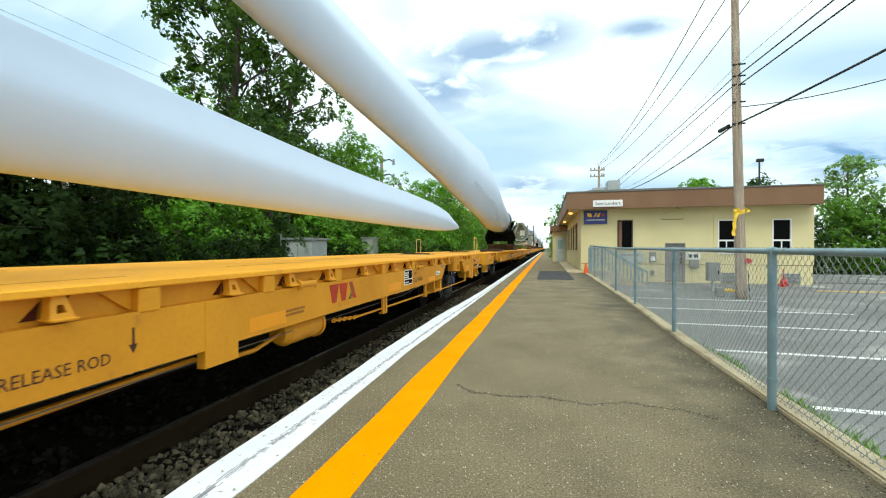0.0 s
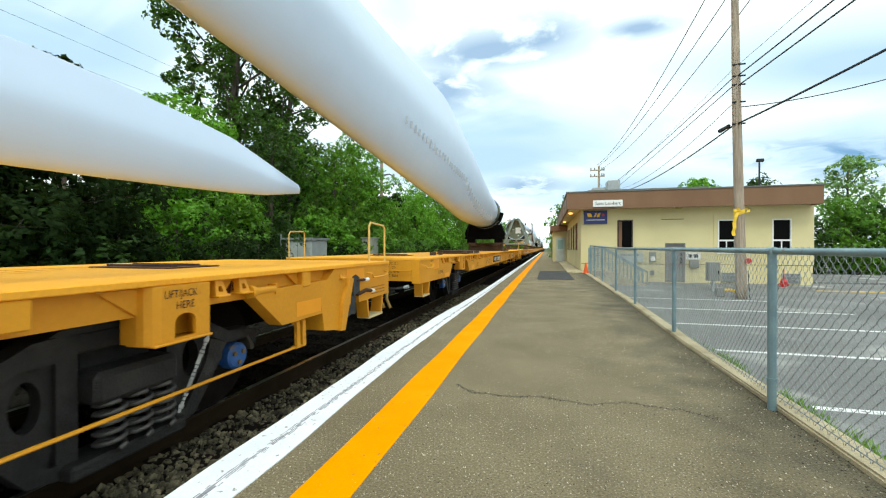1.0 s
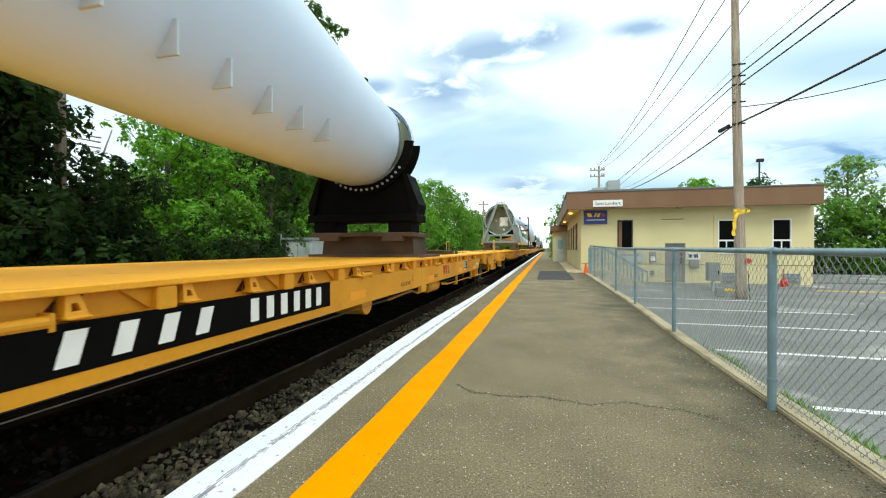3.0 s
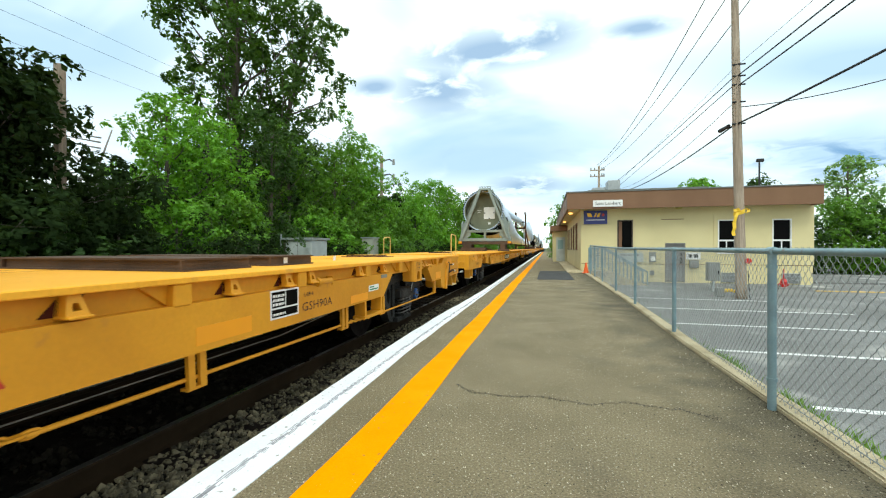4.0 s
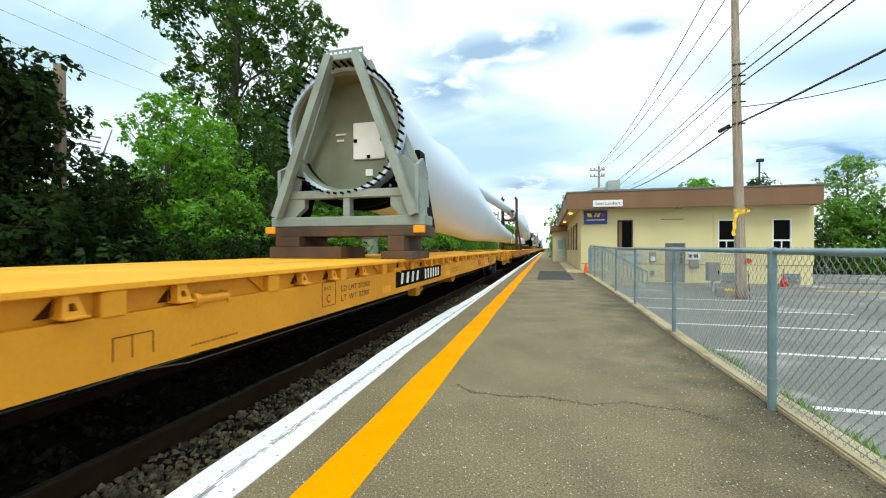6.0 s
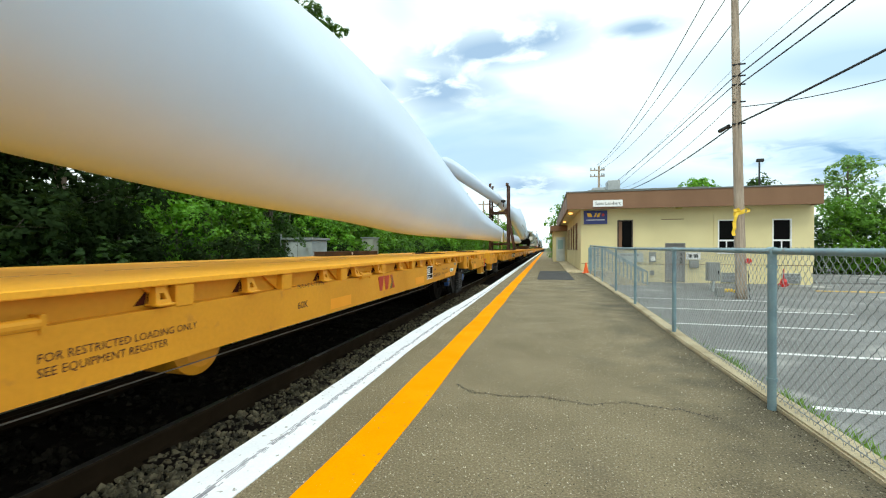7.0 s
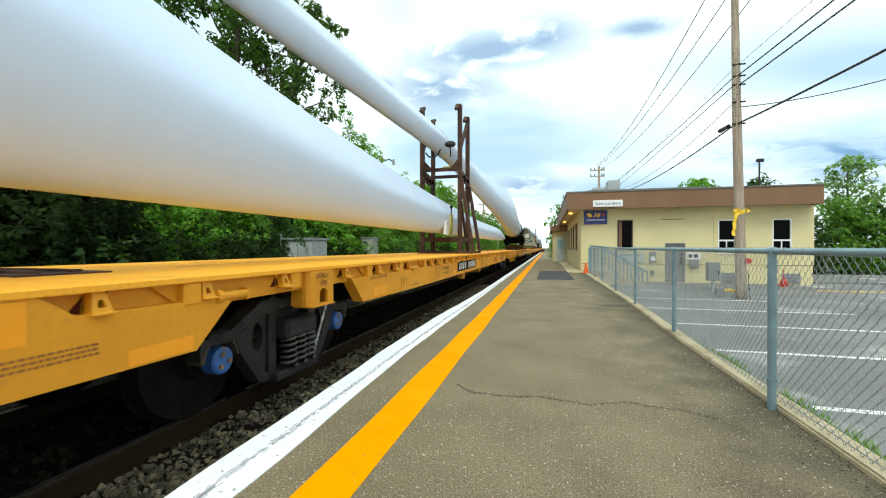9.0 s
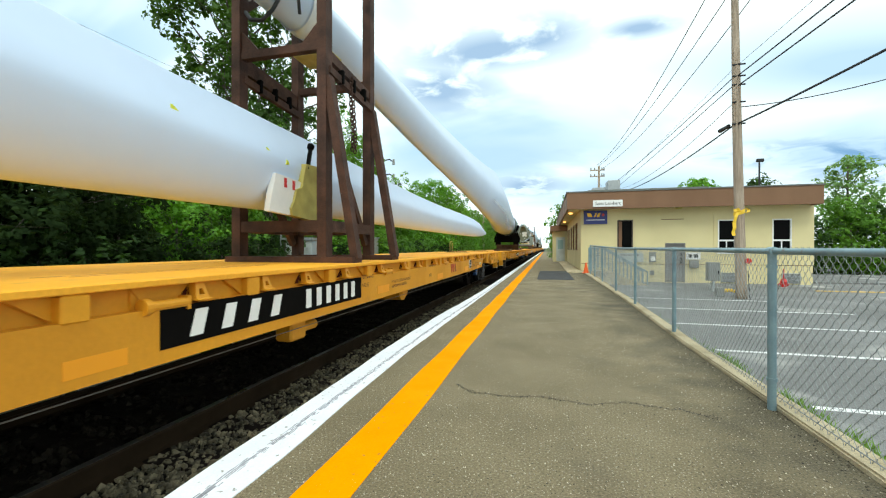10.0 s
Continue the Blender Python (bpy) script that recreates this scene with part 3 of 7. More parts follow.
def build_bogie(car, yc, rng):
    """A three-piece freight bogie: cast side frames with openings, coil springs, wheels, blue bearing caps."""
    for sx in (1, -1):
        bm = bmesh.new()
        a, b = sorted((sx * 0.95, sx * 1.08))
        for sy in (1, -1):
            prism(bm, [(yc + sy * u, v) for u, v in ((0.26, 0.66), (0.26, 0.80), (0.46, 0.78), (0.80, 0.60), (1.10, 0.56), (1.10, 0.42), (1.02, 0.52), (0.76, 0.52), (0.50, 0.66))], "x", a, b)
            prism(bm, [(yc + sy * u, v) for u, v in ((0.76, 0.52), (0.70, 0.38), (0.48, 0.08), (0.26, 0.04), (0.26, 0.12), (0.40, 0.14), (0.58, 0.42), (0.62, 0.58))], "x", a, b)
            prism(bm, [(yc + sy * u, v) for u, v in ((0.26, 0.10), (0.36, 0.14), (0.36, 0.70), (0.26, 0.72))], "x", a, b)
            web_with_hole(bm, [(yc + sy * u, v) for u, v in ((0.35, 0.71), (0.50, 0.67), (0.63, 0.59), (0.59, 0.42), (0.41, 0.13), (0.35, 0.13))], (yc + sy * 0.47, 0.47), 0.065, 0.13, *sorted((sx * 0.97, sx * 1.05)))
            box(bm, a, b, yc + sy * 0.89 - 0.13, yc + sy * 0.89 + 0.13, 0.50, 0.60, bevel=0.02)
        box(bm, a, b, yc - 0.27, yc + 0.27, 0.68, 0.80, bevel=0.015)
        box(bm, *sorted((sx * 0.93, sx * 1.16)), yc - 0.34, yc + 0.34, 0.04, 0.12, bevel=0.015)
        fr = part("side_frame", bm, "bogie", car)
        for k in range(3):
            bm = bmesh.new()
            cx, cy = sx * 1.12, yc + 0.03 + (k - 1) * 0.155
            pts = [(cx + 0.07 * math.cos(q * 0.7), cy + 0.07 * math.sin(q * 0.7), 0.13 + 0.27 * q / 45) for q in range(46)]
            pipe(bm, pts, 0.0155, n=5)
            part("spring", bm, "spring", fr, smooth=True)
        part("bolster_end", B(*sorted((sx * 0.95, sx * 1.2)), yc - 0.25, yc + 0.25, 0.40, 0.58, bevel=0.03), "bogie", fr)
        if sx == 1:
            bm = bmesh.new()
            for k in range(20):
                y, z = yc + 0.33 + k * 0.0125, 0.14 + k * 0.0237
                beam(bm, (sx * 1.10, y, z), (sx * 1.10, y + 0.010, z + rng.uniform(0.016, 0.026)), 0.004, rng.uniform(0.020, 0.044))
            tagged(part("stencil", bm, "chalk", fr, "worn white stencilled marks"), kind="stuff")
        part("frame_lip", prism(bmesh.new(), [(yc - 0.42, 0.80), (yc + 0.42, 0.80), (yc + 0.36, 0.83), (yc - 0.36, 0.83)], "x", *sorted((sx * 0.93, sx * 1.12))), "bogie", fr)
        for sy in (1, -1):
            arch = [(0.16 * math.cos(q), 0.16 * math.sin(q)) for q in [math.pi * i / 8 for i in range(9)]] + [(0.20 * math.cos(q), 0.19 * math.sin(q)) for q in [math.pi * i / 8 for i in range(8, -1, -1)]]
            part("axle_box", prism(bmesh.new(), [(yc + sy * 0.89 + p, 0.39 + q) for p, q in arch], "x", *sorted((sx * 0.94, sx * 1.07))), "bogie_dust", fr, "dusty pedestal arch over the bearing")
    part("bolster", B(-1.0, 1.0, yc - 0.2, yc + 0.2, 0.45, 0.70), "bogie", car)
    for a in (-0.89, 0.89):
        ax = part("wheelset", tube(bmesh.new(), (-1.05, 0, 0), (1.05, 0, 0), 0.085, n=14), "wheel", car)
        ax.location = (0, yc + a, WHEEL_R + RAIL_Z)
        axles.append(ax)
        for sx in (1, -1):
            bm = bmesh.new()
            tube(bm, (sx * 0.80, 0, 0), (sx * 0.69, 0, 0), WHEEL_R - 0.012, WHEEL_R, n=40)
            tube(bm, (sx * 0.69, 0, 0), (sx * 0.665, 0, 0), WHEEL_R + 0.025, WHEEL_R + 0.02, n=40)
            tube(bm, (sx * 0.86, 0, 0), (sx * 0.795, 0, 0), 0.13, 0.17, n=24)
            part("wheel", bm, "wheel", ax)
            bm = bmesh.new()
            tube(bm, (sx * 0.98, 0, 0), (sx * 1.075, 0, 0), 0.108, 0.104, n=28)
            tube(bm, (sx * 1.075, 0, 0), (sx * 1.088, 0, 0), 0.104, 0.088, n=28)
            cap = part("bearing_cap", bm, "blue_cap", ax, "blue painted bearing end cap")
            for k in range(3):
                bm = bmesh.new()
                c = 2 * math.pi * k / 3 + 0.4
                tube(bm, (sx * 1.08, 0.052 * math.cos(c), 0.052 * math.sin(c)), (sx * 1.105, 0.052 * math.cos(c), 0.052 * math.sin(c)), 0.019, n=6)
                part("cap_bolt", bm, "cap_bolt", ax, "yellow greasy cap bolt")


def build_gear_rod(car):
    """Release rod with hangers and chain along the underside."""
    bm = pipe(bmesh.new(), [(1.25, 18.05, 0.41), (1.26, 21.15, 0.375)], 0.014, n=6)
    pipe(bm, [(1.26, 21.6, 0.35), (1.26, 24.78, 0.335)], 0.012, n=6)
    part("release_rod", bm, "car", car)
    for y in (18.92, 20.92, 22.0, 24.70):
        bm = bmesh.new()
        for dy in (-0.07, 0.02):
            beam(bm, (1.20, y + dy, 0.62), (1.27, y + dy + 0.04, 0.55), 0.03, 0.05)
            beam(bm, (1.27, y + dy + 0.04, 0.57), (1.27, y + dy + 0.05, 0.33), 0.03, 0.05)
        box(bm, 1.22, 1.28, y - 0.05, y + 0.10, 0.325, 0.345)
        part("rod_hanger", bm, "car", car)
    for y0, y1, z0, z1 in ((17.55, 18.1, 0.46, 0.41), (21.12, 21.66, 0.375, 0.35)):
        bm = bmesh.new()
        n = 9
        for k in range(n):
            f = (k + 0.5) / n
            c = Vector((1.25, y0 + (y1 - y0) * f, z0 + (z1 - z0) * f))
            ring = [c + Vector((0.018 * math.sin(q) * (k % 2), 0.042 * math.cos(q), 0.018 * math.sin(q) * ((k + 1) % 2))) for q in [i * math.pi / 4 for i in range(9)]]
            pipe(bm, ring, 0.009, n=4)
        part("chain", bm, "car", car)
    bm = tube(bmesh.new(), (1.08, 16.92, 0.45), (1.08, 17.42, 0.45), 0.13, n=24)
    tube(bm, (1.08, 16.85, 0.45), (1.08, 16.92, 0.45), 0.09, 0.13, n=24)
    tube(bm, (1.08, 17.42, 0.45), (1.08, 17.46, 0.45), 0.145, 0.145, n=24)
    part("brake_cylinder", bm, "car", car, smooth=False)
    bm = pipe(bmesh.new(), [(1.1, 14.8, 0.44), (1.1, 15.9, 0.47), (1.12, 16.2, 0.40), (1.12, 16.5, 0.39), (1.1, 16.88, 0.46)], 0.02, n=6)
    part("air_pipe", bm, "car", car)
    part("drop_plate", B(1.27, 1.338, 15.78, 16.07, 0.455, 0.9), "car", car)
    bm = bmesh.new()
    for dy in (0.0, 0.52):
        beam(bm, (1.25, 21.38 + dy, 0.66), (1.25, 21.41 + dy * 0.9, 0.40), 0.14, 0.05)
    box(bm, 1.17, 1.335, 21.35, 21.92, 0.37, 0.405)
    part("side_step", bm, "car", car)


def build_underbox(car):
    """Retaining valve, small tank and a thin air line on cars without a release rod."""
    bm = tube(bmesh.new(), (1.12, 14.7, 0.56), (0.55, 14.7, 0.56), 0.2, n=28)
    tube(bm, (1.12, 14.7, 0.56), (1.16, 14.7, 0.56), 0.2, 0.14, n=28)
    part("air_tank", bm, "car", car)
    bm = B(1.0, 1.18, 11.5, 11.75, 0.36, 0.62, bevel=0.02)
    tube(bm, (1.1, 11.7, 0.45), (1.1, 12.0, 0.45), 0.05)
    part("valve", bm, "car", car)
    bm = pipe(bmesh.new(), [(1.2, 4.9, 0.54), (1.2, 6.1, 0.56), (1.2, 6.6, 0.49), (1.2, 19.9, 0.47), (1.2, 20.9, 0.55)], 0.0045, n=5)
    part("air_line", bm, "bogie_line", car)


def build_end(car, y, sgn, hoop_x, rng):
    """One end of a car: sill plate with pocket, coupler, hoses, steps, grab rails."""
    d = -sgn   # from the end face into the car
    lo, hi = sorted((y, y + d * 0.10))
    bm = B(-1.195, -0.42, lo, hi, 0.66, 1.028)
    box(bm, 0.42, 1.195, lo, hi, 0.66, 1.028)
    box(bm, -0.42, 0.42, lo, hi, 0.97, 1.028)
    part("end_plate", bm, "car", car)
    if sgn < 0:
        front = Matrix(((1, 0, 0, 0), (0, 0, -1, 0), (0, 1, 0, 0), (0, 0, 0, 1)))
        for body, x, z in (("SPRG  7 OC  D5", 0.56, 0.955), ("7 IC  D5", 0.70, 0.885), ("2 OC  B353", 0.70, 0.81), ("4 IC  B354", 0.70, 0.735)):
            text("lettering", body, 0.06, Matrix.Translation((x, y - 0.003, z)) @ front, "ink", car, sx=0.9)
    else:
        bm = bmesh.new()
        for q in range(3):
            label_bars_end(bm, y + 0.002, 0.55, 1.1, 0.72 + q * 0.07, rng)
        tagged(part("stencil_block", bm, "faded_ink", car, "rows of small dark stencil marks"), kind="stuff")
    lo, hi = sorted((y - d * 0.05, y + d * 0.02))
    part("striker_lip", B(-0.62, 0.62, lo, hi, 0.955, 1.0, bevel=0.008), "car", car)
    lo, hi = sorted((y + d * 0.6, y - d * 0.42))
    bm = B(-0.10, 0.10, lo, hi, 0.70, 0.90, bevel=0.02)
    lo, hi = sorted((y - d * 0.40, y - d * 0.70))
    box(bm, -0.17, 0.10, lo, hi, 0.66, 0.94, bevel=0.04)
    box(bm, 0.06, 0.19, *sorted((y - d * 0.50, y - d * 0.66)), 0.66, 0.94, bevel=0.03)
    part("coupler", bm, "rust", car, "rusty cast coupler")
    part("carrier", B(-0.45, 0.45, *sorted((y + d * 0.02, y + d * 0.14)), 0.58, 0.66), "car", car)
    x = 0.55 * sgn * -1
    pts = [(x, y + d * 0.05, 0.64), (x, y - d * 0.10, 0.60), (x * 0.95, y - d * 0.25, 0.46), (x * 0.6, y - d * 0.45, 0.36), (x * 0.2, y - d * 0.60, 0.38)]
    part("brake_hose", pipe(bmesh.new(), pts, 0.024, n=7), "cable", car, "black rubber brake hose", smooth=True)
    part("hose_fitting", tube(bmesh.new(), pts[0], pts[1], 0.03, n=8), "galv", car)
    part("hose_fitting", tube(bmesh.new(), pts[-2], pts[-1], 0.034, n=8), "galv", car)
    # pipes and hose at the corner
    if sgn < 0:
        pts = [(0.66, y + 0.05, 0.80), (0.60, y - 0.10, 0.76), (0.58, y - 0.15, 0.66), (0.66, y - 0.16, 0.57)]
        part("brake_pipe", pipe(bmesh.new(), pts, 0.022, n=7), "car", car, "yellow bent brake pipe", smooth=True)
        pts = [(0.66, y - 0.16, 0.57), (0.78, y - 0.17, 0.54), (0.98, y - 0.18, 0.54), (1.14, y - 0.18, 0.57)]
        part("brake_hose", pipe(bmesh.new(), pts[1:], 0.021, n=7), "cable", car, "black rubber brake hose", smooth=True)
        part("hose_fitting", pipe(bmesh.new(), [(0.60, y - 0.155, 0.66), (0.60, y - 0.16, 0.60), (0.66, y - 0.16, 0.555), (0.79, y - 0.17, 0.54)], 0.026, n=7), "pale_hose", car, "pale worn hose elbow", smooth=True)
        part("hose_fitting", tube(bmesh.new(), (1.12, y - 0.18, 0.565), (1.20, y - 0.18, 0.59), 0.03, n=8), "galv", car)
    else:
        for o, dz in ((0.0, 0.0), (0.10, -0.03)):
            pts = [(1.12 + o, y - 0.05, 0.62), (1.14 + o, y + 0.09, 0.69 + dz), (1.16 + o, y + 0.14, 0.62), (1.15 + o, y + 0.13, 0.52), (1.20 + o, y + 0.16, 0.38)]
            part("brake_pipe", pipe(bmesh.new(), pts, 0.021, n=7), "brass", car, "dull brass end pipe", smooth=True)
    part("end_rail", pipe(bmesh.new(), [(0.6, y + d * 0.02, 0.86), (0.6, y - d * 0.06, 0.85), (1.2, y - d * 0.06, 0.85), (1.2, y + d * 0.02, 0.86)], 0.01, n=6), "car", car)
    for sx in (1, -1):
        a = y + d * 0.16
        part("grab_rail", pipe(bmesh.new(), [(sx * 1.33, a, 0.94), (sx * 1.40, a + d * 0.03, 0.92), (sx * 1.40, a + d * 0.08, 0.88), (sx * 1.40, a + d * 0.48, 0.88), (sx * 1.40, a + d * 0.53, 0.93), (sx * 1.33, a + d * 0.55, 0.94)], 0.011, n=6), "car", car)
        st = part("step", B(*sorted((sx * 1.17, sx * 1.335)), *sorted((y + d * 0.22, y + d * 0.64)), 0.36, 0.39), "tread", car, "worn pale step tread")
        for k in (0.19, 0.67):
            p, q = Vector((sx * 1.25, y + d * k, 0.62)), Vector((sx * 1.25, y + d * (0.43 + (k - 0.43) * 0.82), 0.38))
            part("step_side", beam(bmesh.new(), p, q, 0.15, 0.04), "car", st, "yellow step side plate")
        if sgn > 0 and hoop_x:
            g = bmesh.new()
            prism(g, [(y - 1.75, 0.66), (y - 1.70, 0.42), (y - 1.40, 0.37), (y - 1.26, 0.66)], "x", *sorted((sx * 1.0, sx * 1.338)))
            prism(g, [(y - 1.42, 0.365), (y - 1.33, 0.355), (y - 1.13, 0.90), (y - 1.22, 0.92), (y - 1.38, 0.66)], "x", *sorted((sx * 1.30, sx * 1.375)))
            part("gear_guard", g, "car", car, "yellow folded guard plate")
            h = prism(bmesh.new(), [(y - 1.10, 0.92), (y - 1.02, 0.94), (y - 0.93, 0.90), (y - 0.92, 0.72), (y - 1.08, 0.70)], "x", *sorted((sx * 1.28, sx * 1.345)))
            prism(h, [(y - 1.13, 0.69), (y - 1.02, 0.71), (y - 0.95, 0.66), (y - 0.97, 0.47), (y - 1.04, 0.49), (y - 1.16, 0.46)], "x", *sorted((sx * 1.26, sx * 1.31)))
            part("rubber_flap", h, "rubber", car, "dark blue-grey rubber flap hanging at the corner")
            h = tube(bmesh.new(), (sx * 1.34, y - 1.0, 0.87), (sx * 1.38, y - 0.86, 0.87), 0.016, n=8)
            part("lever_bar", h, "rust", car, "dark rusty lever bar")
            part("lever_tip", tube(bmesh.new(), (sx * 1.38, y - 0.86, 0.87), (sx * 1.385, y - 0.78, 0.87), 0.02, n=8), "sign_white", car, "white painted lever tip")
            h = pipe(bmesh.new(), [(sx * 1.34, y - 0.98, 0.70), (sx * 1.37, y - 0.80, 0.74), (sx * 1.37, y - 0.66, 0.72)], 0.022, n=8)
            part("lever_bar", h, "rust", car, "dark rusty lever bar", smooth=True)
            part("lever_tip", tube(bmesh.new(), (sx * 1.37, y - 0.66, 0.72), (sx * 1.37, y - 0.58, 0.71), 0.024, n=8), "sign_white", car, "white painted lever tip")
    if hoop_x:
        a, b = y - d * 0.01, y + d * 0.50
        x = hoop_x
        bm = pipe(bmesh.new(), [(x, a, 0.95), (x, a, 1.51), (x, a + d * 0.04, 1.56), (x, b - d * 0.04, 1.58), (x, b, 1.53), (x, b, 0.95)], 0.0135, n=8)
        part("hoop_rail", bm, "hoop", car, "faded yellow hoop rail")


def arch_plate(bm, yc, x0, x1):
    """The pad's outer plate with an arched jacking hole cut through it."""
    c, z = yc + 0.09, 0.78

    def inside(p, q):
        if abs(p) > 0.075 or q < 0.712:
            return False
        return q <= 0.80 or (p / 0.075) ** 2 + ((q - 0.80) / 0.055) ** 2 <= 1

    def reach(dp, dq):
        lo, hi = 0.0, 0.3
        for _ in range(30):
            m = (lo + hi) / 2
            lo, hi = (m, hi) if inside(dp * m, z + dq * m) else (lo, m)
        return lo
    corners = [math.atan2(zz - z, yy - c) for yy in (yc - 0.07, yc + 0.27) for zz in (0.696, 1.028)]
    rings = []
    for g in sorted(corners + [math.pi * (i + 0.37) / 14 - math.pi for i in range(28)] + [math.atan2(-0.067, 0.0745), math.atan2(-0.067, -0.0745)]):
        dp, dq = math.cos(g), math.sin(g)
        far = min(((0.18 if dp > 0 else -0.16) / dp) if abs(dp) > 1e-6 else 9, ((0.248 if dq > 0 else -0.084) / dq) if abs(dq) > 1e-6 else 9)
        near = reach(dp, dq)
        rings.append([bm.verts.new((x, c + dp * t, z + dq * t)) for x, t in ((x0, near), (x1, near), (x1, far), (x0, far))])
    for u, v in zip(rings, rings[1:] + rings[:1]):
        for k in range(3):
            bm.faces.new((u[k], v[k], v[k + 1], u[k + 1]))
    bmesh.ops.recalc_face_normals(bm, faces=bm.faces)


def build_car(k, s):
    rng = random.Random(100 + k)
    rodded = k in (0, 1)
    car = thing("flat_car", "yellow steel flat railway wagon with lettered side and blue axle caps", "railway wagon", "train of flat cars")
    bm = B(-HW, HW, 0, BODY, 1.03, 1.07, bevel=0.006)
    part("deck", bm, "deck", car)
    for i in range(12):
        bm = bmesh.new()
        y0 = rng.uniform(0.3, BODY - 3)
        x = rng.uniform(-1.15, 1.15)
        box(bm, x, x + 0.010, y0, y0 + rng.uniform(0.8, 2.6), 1.068, 1.0725)
        part("deck_seam", bm, "seam", car, "worn brownish weld seam on the deck")
    for y in (1.9, BODY - 2.6):
        bm = bmesh.new()
        box(bm, -0.5, 0.4, y, y + 0.55, 1.068, 1.082)
        box(bm, -0.45, 0.3, y + 0.12, y + 0.18, 1.08, 1.10)
        box(bm, -0.45, 0.3, y + 0.36, y + 0.42, 1.08, 1.10)
        part("hatch", bm, "rust", car, "rusty hatch plate on the deck")
    for sx in (1, -1):
        c = sorted((sx * 1.19, sx * 1.26))
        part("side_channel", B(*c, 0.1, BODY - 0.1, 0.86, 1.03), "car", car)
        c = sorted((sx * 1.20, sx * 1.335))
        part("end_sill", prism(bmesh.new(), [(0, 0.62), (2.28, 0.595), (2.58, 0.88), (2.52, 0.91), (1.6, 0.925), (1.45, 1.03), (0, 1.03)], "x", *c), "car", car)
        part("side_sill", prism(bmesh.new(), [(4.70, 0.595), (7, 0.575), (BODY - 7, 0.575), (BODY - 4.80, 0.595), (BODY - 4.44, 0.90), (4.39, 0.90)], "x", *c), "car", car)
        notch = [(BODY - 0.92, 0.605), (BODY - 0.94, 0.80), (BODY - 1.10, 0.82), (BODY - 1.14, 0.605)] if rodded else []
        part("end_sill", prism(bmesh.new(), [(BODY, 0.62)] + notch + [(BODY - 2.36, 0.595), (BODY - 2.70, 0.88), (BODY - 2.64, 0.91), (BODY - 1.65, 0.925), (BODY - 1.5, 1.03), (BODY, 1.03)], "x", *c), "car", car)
        for yc in (3.66 if k % 2 else 3.54, BODY - 3.42):
            bm = bmesh.new()
            a = sx * 1.16
            e = sx * 1.365
            f = e - sx * 0.15
            g = e - sx * 0.03
            prism(bm, [(p, yc + q) for p, q in ((a, -0.15), (f, -0.15), (f, 0.27), (a, 0.27))], "z", 0.70, 1.028)
            wall = [(f, -0.15), (e - sx * 0.09, -0.15), (e - sx * 0.05, -0.14), (e - sx * 0.02, -0.11), (e, -0.07), (g, -0.05), (f, -0.05)]
            prism(bm, [(p, yc + q) for p, q in wall], "z", 0.695, 1.028)
            box(bm, *sorted((f, g)), yc + 0.235, yc + 0.27, 0.695, 1.028)
            box(bm, *sorted((f, g)), yc - 0.05, yc + 0.235, 1.0, 1.028)
            prism(bm, [(yc - 0.36, 1.02), (yc - 0.14, 1.02), (yc - 0.14, 0.86)], "x", *sorted((sx * 1.245, sx * 1.28)))
            box(bm, *sorted((a, e + sx * 0.012)), yc - 0.12, yc + 0.285, 0.682, 0.696, bevel=0.004)
            arch_plate(bm, yc, g, e)
            pad = part("jacking_pad", bm, "car", car)
            if sx == 1:
                text("lettering", "LIFT/JACK", 0.066, side_m(e + 0.003, yc - 0.055, 0.955), "ink", pad, sx=0.78)
                text("lettering", "HERE", 0.066, side_m(e + 0.003, yc + 0.02, 0.885), "ink", pad, sx=0.85)
        for y in POCKET_AT:
            shared("stake_pocket", POCKETS[sx], car, y)
        for y in LUG_AT:
            shared("tie_down_loop", LUGS[sx], car, y)
        for y in WINCH_AT:
            shared("tie_down_loop", LUGS[sx], car, y + (0.24 if y == 10.09 else -0.22))
            bm = bmesh.new()
            box(bm, *sorted((sx * 1.25, sx * 1.268)), y - 0.17, y + 0.15, 0.90, 1.028)
            prism(bm, [(y - 0.18, 1.028), (y + 0.18, 1.028), (y + 0.10, 0.955), (y - 0.12, 0.955)], "x", *sorted((sx * 1.262, sx * 1.275)))
            part("winch_recess", bm, "car", car)
            bm = tube(bmesh.new(), (sx * 1.325, y - 0.11, 0.915), (sx * 1.325, y + 0.13, 0.915), 0.03, n=12)
            tube(bm, (sx * 1.325, y - 0.15, 0.915), (sx * 1.325, y - 0.11, 0.915), 0.048, n=14)
            box(bm, *sorted((sx * 1.25, sx * 1.345)), y + 0.13, y + 0.155, 0.87, 0.955)
            part("winch", bm, "car", car)
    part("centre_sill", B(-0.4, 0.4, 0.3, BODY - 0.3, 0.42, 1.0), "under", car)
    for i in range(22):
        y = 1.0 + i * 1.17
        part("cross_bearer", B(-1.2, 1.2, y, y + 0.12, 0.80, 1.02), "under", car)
    build_end(car, 0.0, -1, -1.27 if k in (1, 2) else 0, rng)
    build_end(car, BODY, 1, 1.27 if k in (0, 1) else 0, rng)
    for yc in (3.66 if k % 2 else 3.50, BODY - 3.47):
        build_bogie(car, yc, rng)
